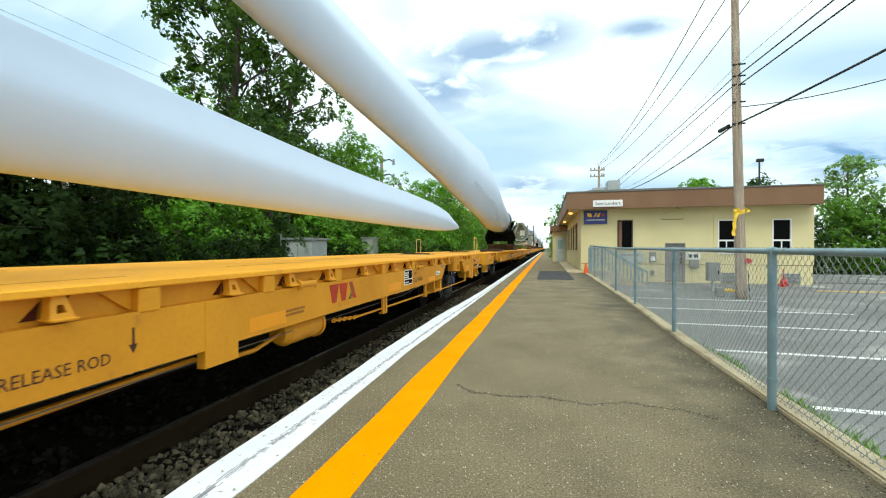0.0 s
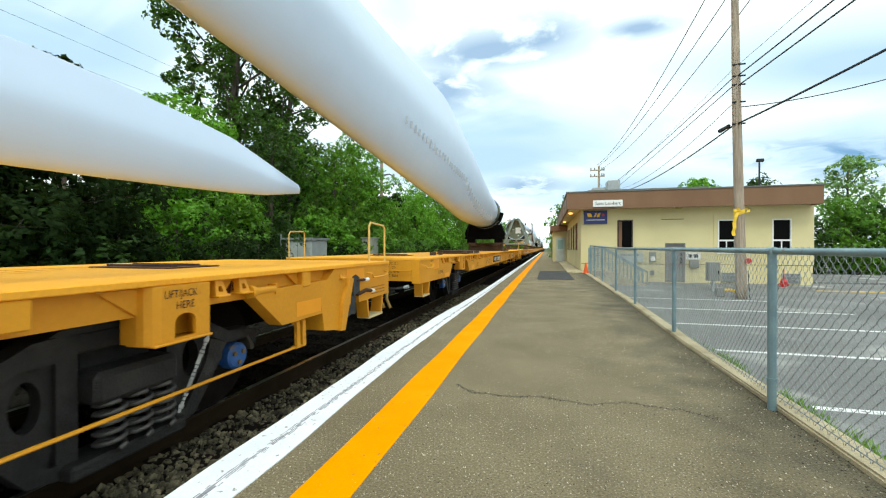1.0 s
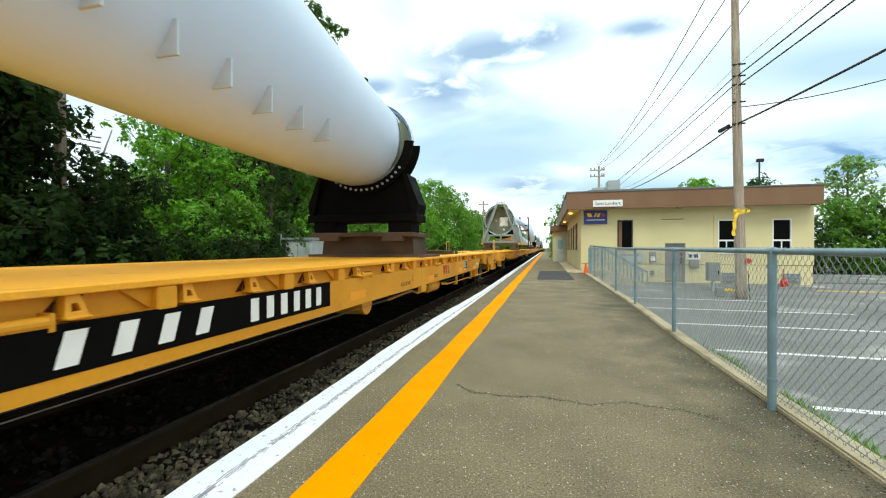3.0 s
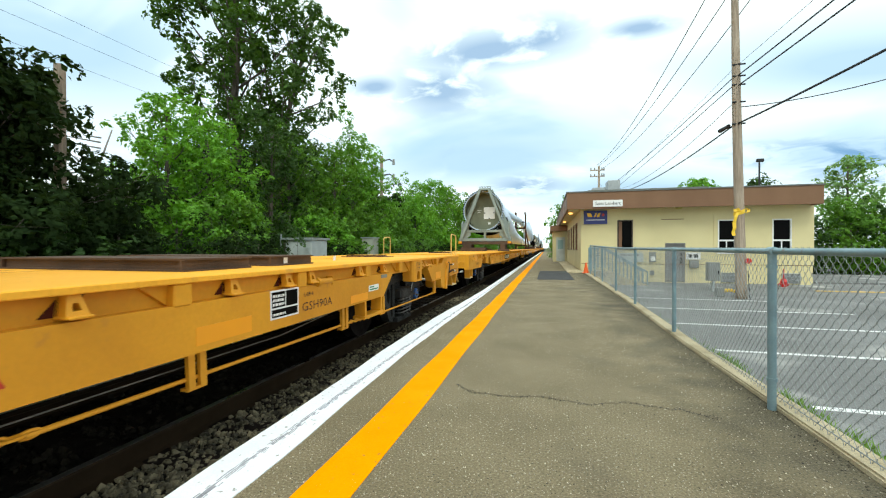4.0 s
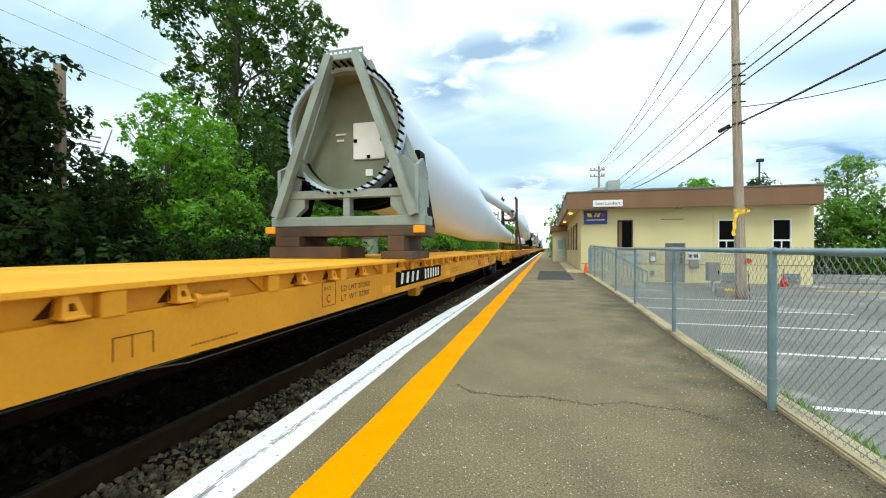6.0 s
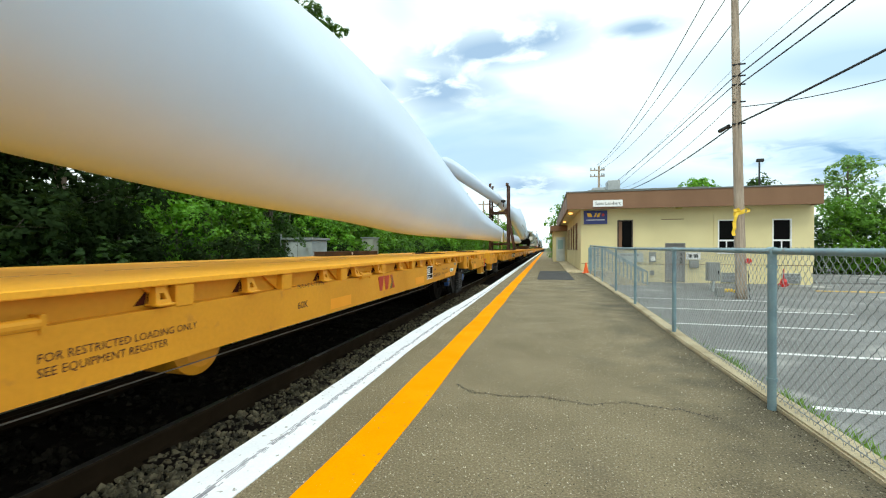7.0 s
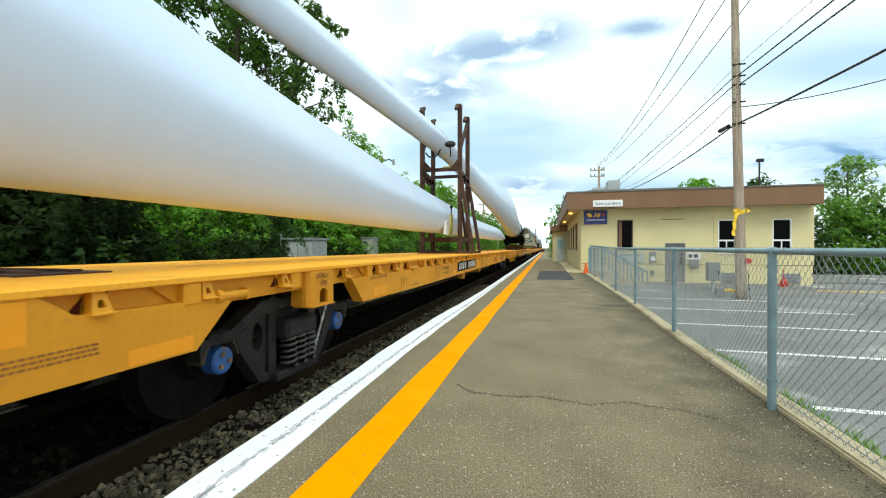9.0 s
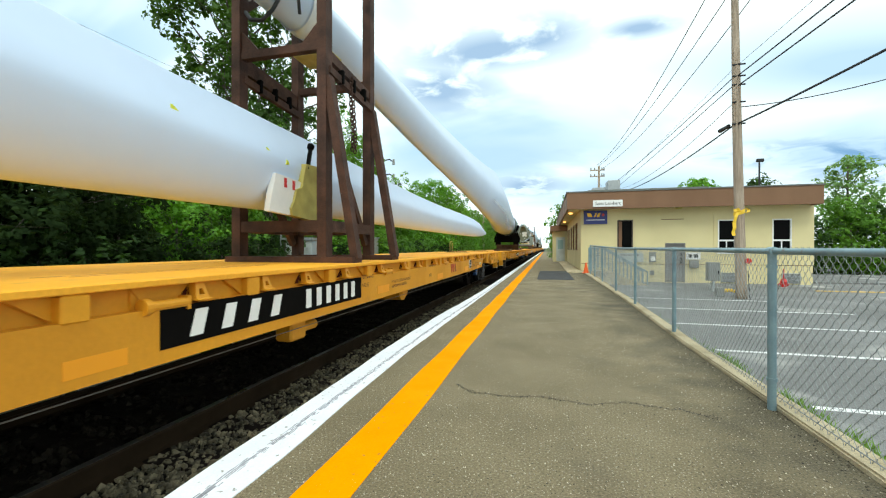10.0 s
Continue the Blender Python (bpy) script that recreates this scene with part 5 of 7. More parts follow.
        bmesh.ops.recalc_face_normals(bm, faces=bm.faces)
        part("saddle", bm, "black", f, "black curved saddle plate")
    for i in range(17):
        a = math.pi + radians(36) + radians(108) * i / 16
        c = Vector(((R + 0.09) * math.cos(a), 0, zc + (R + 0.09) * math.sin(a)))
        for y in (0.205, 0.695):
            part("saddle_bolt", tube(bmesh.new(), c + Vector((0, y - 0.012, 0)), c + Vector((0, y + 0.012, 0)), 0.024, n=8), "galv", f, "pale bolt head in the saddle")
    if turned:
        arc = [((R + 0.12) * math.cos(a), zc + (R + 0.12) * math.sin(a)) for a in [math.pi + radians(44 + 92 * i / 12) for i in range(13)]]
        bm = prism(bmesh.new(), arc + [(0.92, 2.52), (1.06, 2.08), (1.06, 1.86), (-1.06, 1.86), (-1.06, 2.08), (-0.92, 2.52)], "y", 0.50, 0.60)
        part("saddle_web", bm, "black", f, "dark steel web under the saddle")
        for sx in (-1, 1):
            bm = prism(bmesh.new(), [(sx * 0.84, 2.64), (sx * 0.92, 2.62), (sx * 1.14, 2.06), (sx * 1.10, 1.88), (sx * 1.02, 1.88)], "y", 0.2, 0.7)
            part("saddle_arm", bm, "black", f)
        bm = B(-1.12, 1.12, 0.16, 0.74, 1.74, 1.88, bevel=0.012)
        box(bm, -1.0, -0.55, 0.2, 0.70, 1.54, 1.74)
        box(bm, 0.55, 1.0, 0.2, 0.70, 1.54, 1.74)
        part("saddle_bed", bm, "black", f)
    else:
        for sx in (-1, 1):
            bm = prism(bmesh.new(), [(sx * 1.36, 1.61), (sx * 1.22, 1.61), (sx * 1.0, 2.4), (sx * 1.08, 2.95), (sx * 1.16, 2.95), (sx * 1.24, 2.3)], "y", 0.3, 0.6)
            part("saddle_arm", bm, "black", f)
        part("saddle_bed", B(-1.3, 1.3, 0.2, 0.72, 1.61, 1.80), "black", f)
    if turned:
        bm = label_bars(bmesh.new(), 0.985, -0.1, 0.2, 1.30, 1.40, 1, random.Random(5))
        part("chalk_marks", bm, "white_letter", f, "chalk marks on the base box")
    return on_train(f, s, -3.42 if turned else -3.30, turned)


def build_rack(s):
    f = thing("tip_rack", "rusty brown steel rack clamping two blade tips", "transport frame", "blade tip racks")
    X, Yd = 0.70, 1.27
    XF = -0.54
    for x in (XF, X):
        for y in (0, Yd):
            bm = beam(bmesh.new(), (x, y, 1.14), (x, y, 5.76), 0.125, 0.15)
            part("post", bm, "rust", f)
            if x > 0:
                part("strut", beam(bmesh.new(), (x + 0.43, y, 1.12), (x + 0.05, y, 3.35), 0.12, 0.10), "rust", f)
            bm = beam(bmesh.new(), (x * 0.9, y, 5.76), (x * 0.9 + (0.02 if x > 0 else -0.02), y - 0.28, 5.54), 0.12, 0.08)
            part("hook", bm, "rust", f)
    for y in (0, Yd):
        part("foot_beam", B(XF - 0.12, 1.14, y - 0.13, y + 0.13, 1.071, 1.14), "rust", f)
        part("low_beam", beam(bmesh.new(), (XF, y, 1.52), (X, y, 1.52), 0.12, 0.14), "rust", f)
        part("mid_beam", beam(bmesh.new(), (XF, y, 3.74), (X, y, 3.74), 0.10, 0.10), "rust", f)
    for x in (XF, X):
        part("side_beam", beam(bmesh.new(), (x, 0, 1.52), (x, Yd, 1.52), 0.12, 0.14), "rust", f)
        part("side_beam", beam(bmesh.new(), (x, 0, 3.66), (x, Yd, 3.56), 0.09, 0.20 if x < 0 else 0.12), "rust", f)
        part("side_beam", beam(bmesh.new(), (x + 0.05, 0, 3.45), (x + 0.05, Yd, 3.36), 0.07, 0.09), "rust", f)
        for yy in (0.3, 0.62, 0.95):
            part("clevis", B(x + 0.02, x + 0.11, yy - 0.025, yy + 0.025, 3.38, 3.56, bevel=0.012), "black", f, "black grimy shackle")
        part("side_brace", beam(bmesh.new(), (x, 0, 3.0), (x, Yd * 0.9, 1.3), 0.07, 0.09), "rust", f)
        part("side_brace", beam(bmesh.new(), (x, 0.05, 4.4), (x, Yd, 5.6), 0.09, 0.10), "rust", f)
    part("cradle_beam", B(0.05, 0.55, 0.30, 0.70, 3.82, 3.90), "yellow_strap", f, "dull yellow cradle pad")
    for x, y in ((0.74, 0.54), (0.72, 0.66)):
        bm = bmesh.new()
        for k in range(20):
            c = Vector((x + 0.05, y - 0.03 * math.sin(k * 0.3), 3.55 - k * 0.05))
            ring = [c + Vector((0.022 * math.sin(q) * (k % 2), 0.022 * math.sin(q) * ((k + 1) % 2), 0.036 * math.cos(q))) for q in [i * math.pi / 4 for i in range(9)]]
            pipe(bm, ring, 0.009, n=4)
        part("chain", bm, "rust", f, "hanging rusty chain")
    bm = bmesh.new()
    bmesh.ops.create_uvsphere(bm, u_segments=16, v_segments=10, radius=0.15, matrix=Matrix.Translation((0.42, -0.16, 4.50)) @ Matrix.Diagonal((1.2, 0.7, 0.7, 1)))
    tube(bm, (0.42, -0.16, 4.50), (0.42, -0.10, 4.12), 0.02, n=8)
    part("rubber_pad", bm, "cable", f, "black rubber pad", smooth=True)
    bm = pipe(bmesh.new(), [(-0.42, -0.03, 4.30), (-0.30, -0.08, 4.16), (-0.12, -0.10, 4.12), (0.02, -0.08, 4.24), (0.10, -0.02, 4.46)], 0.026, n=8)
    part("strap_loop", bm, "cable", f, "black rubber strap", smooth=True)
    for sx in (XF, X):
        part("gusset", prism(bmesh.new(), [(sx - 0.02, 3.80), (sx + (0.3 if sx < 0 else -0.3), 3.80), (sx, 4.12)], "y", -0.03, 0.03), "rust", f)
    return on_train(f, s, -3.36)


def sleeve(ob, fine, sgn, d0, d1, name, material, label, grow):
    src = np.array(fine)
    rows = [[x] + [float(np.interp(x, src[:, 0], src[:, c])) for c in range(1, 5)] for x in span(d0, d1, 6)]
    bm = loft(rows, sgn, 1, 48, grow, cap=False)
    return part(name, bm, material, ob, label, smooth=True)


C_ROOT, RACK_S, B_ROOT = 53.5, 83.5, 31.2
PAIR = 3 * PITCH
for k in (-1, 0, 1, 2):
    o = k * PAIR
    build_root_frame(C_ROOT + o, False, "grey-green steel A-frame stand holding an open blade root")
    bl, fine = build_blade(BLADE_LOW, 1, "white wind-turbine blade lying low along the wagons")
    on_train(bl, C_ROOT + o, -3.42)
    d = RACK_S - C_ROOT
    r = row_at(fine, d - 0.6)
    side = r[1] + r[4] / 2
    bm = prism(bmesh.new(), [(d - 0.62, 1.66), (d - 0.58, 1.86), (d - 0.53, 2.0), (d - 0.51, 2.10), (d - 0.30, 2.09), (d + 0.55, 2.02), (d + 0.55, 1.63), (d - 0.2, 1.64)], "x", side - 0.05, side + 0.02)
    part("sleeve", bm, "trim_white", bl, "white padded plate under the blade")
    bm = prism(bmesh.new(), [(d - 0.24, 1.64), (d - 0.26, 1.72), (d - 0.20, 1.81), (d - 0.15, 1.96), (d - 0.04, 2.0), (d, 2.16), (d + 0.05, 2.31), (d + 0.30, 2.32), (d + 0.32, 1.61), (d + 0.1, 1.61)], "x", side - 0.05, side + 0.05)
    part("clamp_band", bm, "yellow_strap", bl, "dull yellow clamp plate beside the blade")
    bm = beam(bmesh.new(), (side + 0.03, d + 0.10, 2.25), (side + 0.0, d + 0.22, 2.55), 0.04, 0.05)
    bmesh.ops.create_uvsphere(bm, u_segments=10, v_segments=6, radius=0.05, matrix=Matrix.Translation((side, d + 0.22, 2.57)))
    part("clamp_lever", bm, "black", bl, "dark clamp lever")
    for a, z in ((0.36, 1.96), (0.20, 1.95)):
        part("red_mark", B(side + 0.015, side + 0.024, d - a, d - a + 0.05, z, z + 0.11), "red", bl, "small red warning mark")
    for back, z, w in ((1.75, 2.40, 0.05), (0.58, 2.34, 0.034), (0.26, 2.27, 0.03)):
        r = row_at(fine, d - back)
        q = min((q for q in section(r, 160, 1) if q[0] > r[1]), key=lambda q: abs(q[2] - z))
        bm = prism(bmesh.new(), [(d - back - w, z - w), (d - back + w, z - w * 0.7), (d - back + w * 0.8, z + w * 0.3), (d - back - w * 0.4, z + w)], "x", q[0] - 0.05, q[0] + 0.004)
        part("paint_mark", bm, "spray", bl, "yellow-green spray mark")
    build_rack(RACK_S + o)
    build_root_frame(B_ROOT + o + PAIR, True, "dark steel stand with curved saddle holding a blade root")
    bl, fine = build_blade(BLADE_HIGH, -1, "white wind-turbine blade held high with a row of small fins")
    on_train(bl, B_ROOT + o + PAIR - 0.1, -3.42)
    d = B_ROOT + PAIR - RACK_S
    sleeve(bl, fine, -1, d - 0.75, d - 0.55, "clamp_band", "trim_white", "white clamp band round the blade", 0.02)
    if k in (-1, 0):
        add_vanes(bl, fine, -1)
    r = row_at(fine, 0.8)
    bm = beam(bmesh.new(), (0.2, -0.8, r[3] - 0.05), (0.2, -0.8, r[3] + 0.12), 0.03, 0.1)
    part("lifting_lug", bm, "black", bl)

# ---------------------------------------------------------------- platform details and parking lot


def build_marks():
    for y, x1 in ((2.75, 9), (5.35, 8.8), (7.95, 8.6), (10.55, 8.2), (13.1, 7.9), (15.6, 7.2)):
        bm = B(2.85, x1, y - 0.055, y + 0.055, LOT_Z - 0.01, LOT_Z + 0.004)
        tagged(obj("parking_line", bm, "lot_paint"), "worn white parking bay line", "line marking", "parking bay lines", "structure")
    CRACK = [(-0.80, 3.62), (-0.70, 3.50), (-0.62, 3.44), (-0.55, 3.43), (-0.31, 3.43), (-0.04, 3.48), (0.14, 3.45), (0.36, 3.40), (0.63, 3.54), (0.82, 3.47), (1.0, 3.47), (1.12, 3.40), (1.22, 3.36)]
    # cracks wander over the asphalt
    rng = random.Random(3)

    def crack(name, pts, w, z, label):
        bm = bmesh.new()
        fine = []
        for (x0, y0), (x1, y1) in zip(pts, pts[1:]):
            n = max(2, int(math.hypot(x1 - x0, y1 - y0) / 0.05))
            for i in range(n):
                f = i / n
                fine.append((x0 + (x1 - x0) * f + rng.uniform(-0.012, 0.012), y0 + (y1 - y0) * f + rng.uniform(-0.016, 0.016)))
        rows = [(bm.verts.new((x, y - w * rng.uniform(0.3, 1), z)), bm.verts.new((x, y + w * rng.uniform(0.3, 1), z))) for x, y in fine]
        for u, v in zip(rows, rows[1:]):
            bm.faces.new((u[0], v[0], v[1], u[1]))
        tagged(obj(name, bm, "crack"), label, "crack", kind="structure")
    crack("crack", CRACK, 0.0055, 0.003, "dark wandering crack in the platform asphalt")
    crack("crack", [(1.05, 7.9), (1.25, 7.6), (1.55, 7.75), (1.7, 7.4)], 0.008, 0.003, "fine dark crack in the platform asphalt")
    crack("crack", [(-0.3, 13.4), (0.4, 13.3), (1.2, 13.45)], 0.012, 0.003, "fine dark crack in the platform asphalt")
    bm = B(-0.38, 1.04, 16.4, 22.5, -0.01, 0.006)
    tagged(obj("asphalt_patch", bm, "mat_dark"), "dark fresh asphalt patch on the platform", "asphalt patch", kind="structure")
    bm = B(1.0, 3.4, 21.2, 46, -0.3, 0.035)
    tagged(obj("station_apron", bm, "concrete"), "pale concrete apron beside the station wall", "pavement", kind="structure")
    bm = B(10.55, 48, 19.6, 19.72, -0.69, LOT_Z + 0.04, bevel=0.01)
    tagged(obj("yellow_kerb", bm, "worn_yellow"), "yellow painted kerb at the lot's far edge", "kerb", kind="structure")
    bm = B(12.9, 120, 24, 31, -0.69, -0.45)
    tagged(obj("road", bm, "lot"), "grey asphalt road beyond the parking lot", "road", kind="structure")
    # loose grit on the platform
    vs, fs = [], []
    for _ in range(6500):
        x, y, s = rng.uniform(-1.5, 1.7), 1.35 + 7 * rng.random() ** 1.9, 0.0022 + 0.0035 * rng.random() ** 2
        i = len(vs)
        vs += [(x - s, y, 0.0), (x + s, y - s, 0.0), (x + s * 0.6, y + s, 0.0), (x, y, s * 1.3)]
        fs += [(i, i + 1, i + 3), (i + 1, i + 2, i + 3), (i + 2, i, i + 3)]
    def crumb(x, y, s):
        k = len(dv)
        a = rng.random() * 6.28
        ring = [(x + s * math.cos(a + q) * rng.uniform(0.6, 1.2), y + s * math.sin(a + q) * rng.uniform(0.6, 1.2), 0.001) for q in (0, 1.6, 3.1, 4.7)]
        dv.extend(ring + [(x, y, s * 0.8)])
        df.extend([(k, k + 1, k + 4), (k + 1, k + 2, k + 4), (k + 2, k + 3, k + 4), (k + 3, k, k + 4)])
    dv, df = [], []
    for _ in range(1500):
        crumb(1.712 - abs(rng.gauss(0, 0.10)), 1.2 + 10 * rng.random() ** 1.5, 0.002 + 0.007 * rng.random() ** 2)
    for (x0, y0), (x1, y1) in zip(CRACK, CRACK[1:]):
        for _ in range(26):
            f = rng.random()
            crumb(x0 + (x1 - x0) * f + rng.gauss(0, 0.01), y0 + (y1 - y0) * f + rng.gauss(0, 0.02), rng.uniform(0.002, 0.008))
    for _ in range(4500):
        crumb(rng.uniform(-1.5, 1.7), 1.35 + 7 * rng.random() ** 1.9, 0.002 + 0.004 * rng.random() ** 2)
    tagged(mesh_obj("crumbs", dv, df, "crumb"), "dark asphalt crumbs and dirt along the kerb and crack", "dirt", kind="stuff")
    tagged(mesh_obj("grit", vs, fs, "grit"), "scattered pale grit on the platform", "grit", kind="stuff")
    # ballast stones
    base = bmesh.new()
    bmesh.ops.create_icosphere(base, subdivisions=1, radius=1)
    bv, bf = [v.co.copy() for v in base.verts], [[v.index for v in f.verts] for f in base.faces]
    base.free()
    vs, fs = [], []

    def stone(x, y, z, r):
        i = len(vs)
        sc = Vector((rng.uniform(0.7, 1.3), rng.uniform(0.7, 1.3), rng.uniform(0.5, 0.9))) * r
        rot = Euler((rng.random() * 6, rng.random() * 6, rng.random() * 6)).to_matrix()
        for v in bv:
            k = rng.uniform(0.62, 1.2)
            p = rot @ Vector((v.x * sc.x * k, v.y * sc.y * k, v.z * sc.z * k))
            vs.append((x + p.x, y + p.y, z + p.z))
        fs.extend([[a + i for a in f] for f in bf])
    for _ in range(9500):
        y = 0.9 + 15 * rng.random() ** 1.7
        x = rng.uniform(-2.66, -1.88)
        stone(x, y, -0.235 - 0.05 * max(0, x + 2.05) / 0.15 + rng.uniform(-0.01, 0.012), 0.012 + 0.022 * rng.random() ** 1.5)
    tagged(mesh_obj("ballast_stones", vs, fs, "stone"), "loose grey-brown crushed ballast stones beside the platform", "ballast", kind="stuff")
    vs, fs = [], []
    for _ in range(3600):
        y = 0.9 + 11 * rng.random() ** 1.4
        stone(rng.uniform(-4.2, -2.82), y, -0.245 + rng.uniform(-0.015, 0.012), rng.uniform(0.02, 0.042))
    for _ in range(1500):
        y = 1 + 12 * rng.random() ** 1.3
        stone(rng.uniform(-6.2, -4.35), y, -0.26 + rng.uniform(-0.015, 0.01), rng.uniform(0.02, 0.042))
    tagged(mesh_obj("ballast_stones", vs, fs, "shaded_stone"), "ballast stones between the rails with the train's shade in their colour", "ballast", kind="stuff")
    # grass along the kerb
    vs, fs = [], []

    def blade(x, y, z, h):
        a = rng.random() * 6.28
        w = 0.006
        dx, dy = math.cos(a) * h * 0.5, math.sin(a) * h * 0.5
        i = len(vs)
        vs.extend([(x - w, y, z), (x + w, y, z), (x + dx * 0.5 + w * 0.6, y + dy * 0.5, z + h * 0.6), (x + dx * 0.5 - w * 0.6, y + dy * 0.5, z + h * 0.6), (x + dx, y + dy, z + h * 0.9)])
        fs.extend([(i, i + 1, i + 2, i + 3), (i + 3, i + 2, i + 4)])
    for cy, n, sp in ((1.7, 160, 0.3), (2.45, 220, 0.22), (3.1, 300, 0.2), (3.8, 330, 0.2), (5.05, 480, 0.17), (5.6, 90, 0.3), (7.6, 60, 0.5), (10.5, 80, 0.9)):
        for _ in range(n):
            y = rng.gauss(cy, sp)
            blade(rng.uniform(1.885, 1.98), y, -0.08 + rng.uniform(-0.03, 0.02), rng.uniform(0.05, 0.17))
    tagged(mesh_obj("grass_tufts", vs, fs, "grass"), "bright green grass tufts along the kerb", "grass", kind="stuff")
    bm = B(1.85, 1.96, -12, 20.6, -0.69, -0.08)
    tagged(obj("verge", bm, "soil"), "narrow grassy verge behind the kerb", "verge", kind="structure")


def mesh_obj(name, vs, fs, material, parent=None):
    me = bpy.data.meshes.new(name)
    me.from_pydata([tuple(v) for v in vs], [], [tuple(f) for f in fs])
    me.materials.append(M[material])
    ob = new(name, me)
    ob.parent = parent
    return ob


build_marks()

# ---------------------------------------------------------------- station building
BF = 23.0


def window(parent, x0, x1, z0, z1, y, frame_mat, sash=None, glass="glass"):
    bm = bmesh.new()
    t = 0.055
    box(bm, x0, x1, y - 0.03, y + 0.08, z0, z0 + t)
    box(bm, x0, x1, y - 0.03, y + 0.08, z1 - t, z1)
    box(bm, x0, x0 + t, y - 0.03, y + 0.08, z0 + t, z1 - t)
    box(bm, x1 - t, x1, y - 0.03, y + 0.08, z0 + t, z1 - t)
    if sash:
        box(bm, x0 + t, x1 - t, y - 0.02, y + 0.06, sash - 0.04, sash + 0.04)
        xm = (x0 + x1) / 2
        box(bm, xm - 0.02, xm + 0.02, y - 0.015, y + 0.05, z0 + t, sash - 0.04)
    w = part("window", bm, frame_mat, parent)
    part("pane", B(x0 + t, x1 - t, y + 0.03, y + 0.04, z0 + t, z1 - t), glass, w, "dark window glass")
    part("sill", B(x0 - 0.05, x1 + 0.05, y - 0.08, y + 0.02, z0 - 0.05, z0 - 0.002), frame_mat, w)
    return w


def wall_with_holes(x0, x1, z0, z1, y0, y1, holes):
    """One wall slab in the xz plane with rectangular openings and their reveals."""
    bm = bmesh.new()
    xs = sorted({x0, x1, *[h[0] for h in holes], *[h[1] for h in holes]})
    zs = sorted({z0, z1, *[h[2] for h in holes], *[h[3] for h in holes]})
    solid = lambda a, c: x0 < a < x1 and z0 < c < z1 and not any(h[0] < a < h[1] and h[2] < c < h[3] for h in holes)
    verts = {}

    def v(x, y, z):
        if (x, y, z) not in verts:
            verts[(x, y, z)] = bm.verts.new((x, y, z))
        return verts[(x, y, z)]
    for a, b in zip(xs, xs[1:]):
        for c, d in zip(zs, zs[1:]):
            xm, zm = (a + b) / 2, (c + d) / 2
            if not solid(xm, zm):
                continue
            for y in (y0, y1):
                bm.faces.new((v(a, y, c), v(b, y, c), v(b, y, d), v(a, y, d)))
            if a == x0 or any(h[1] == a and h[2] < zm < h[3] for h in holes):
                bm.faces.new((v(a, y0, c), v(a, y1, c), v(a, y1, d), v(a, y0, d)))
            if b == x1 or any(h[0] == b and h[2] < zm < h[3] for h in holes):
                bm.faces.new((v(b, y0, c), v(b, y1, c), v(b, y1, d), v(b, y0, d)))
            if c == z0 or any(h[3] == c and h[0] < xm < h[1] for h in holes):
                bm.faces.new((v(a, y0, c), v(b, y0, c), v(b, y1, c), v(a, y1, c)))
            if d == z1 or any(h[2] == d and h[0] < xm < h[1] for h in holes):
                bm.faces.new((v(a, y0, d), v(b, y0, d), v(b, y1, d), v(a, y1, d)))
    bmesh.ops.recalc_face_normals(bm, faces=bm.faces)
    return bm


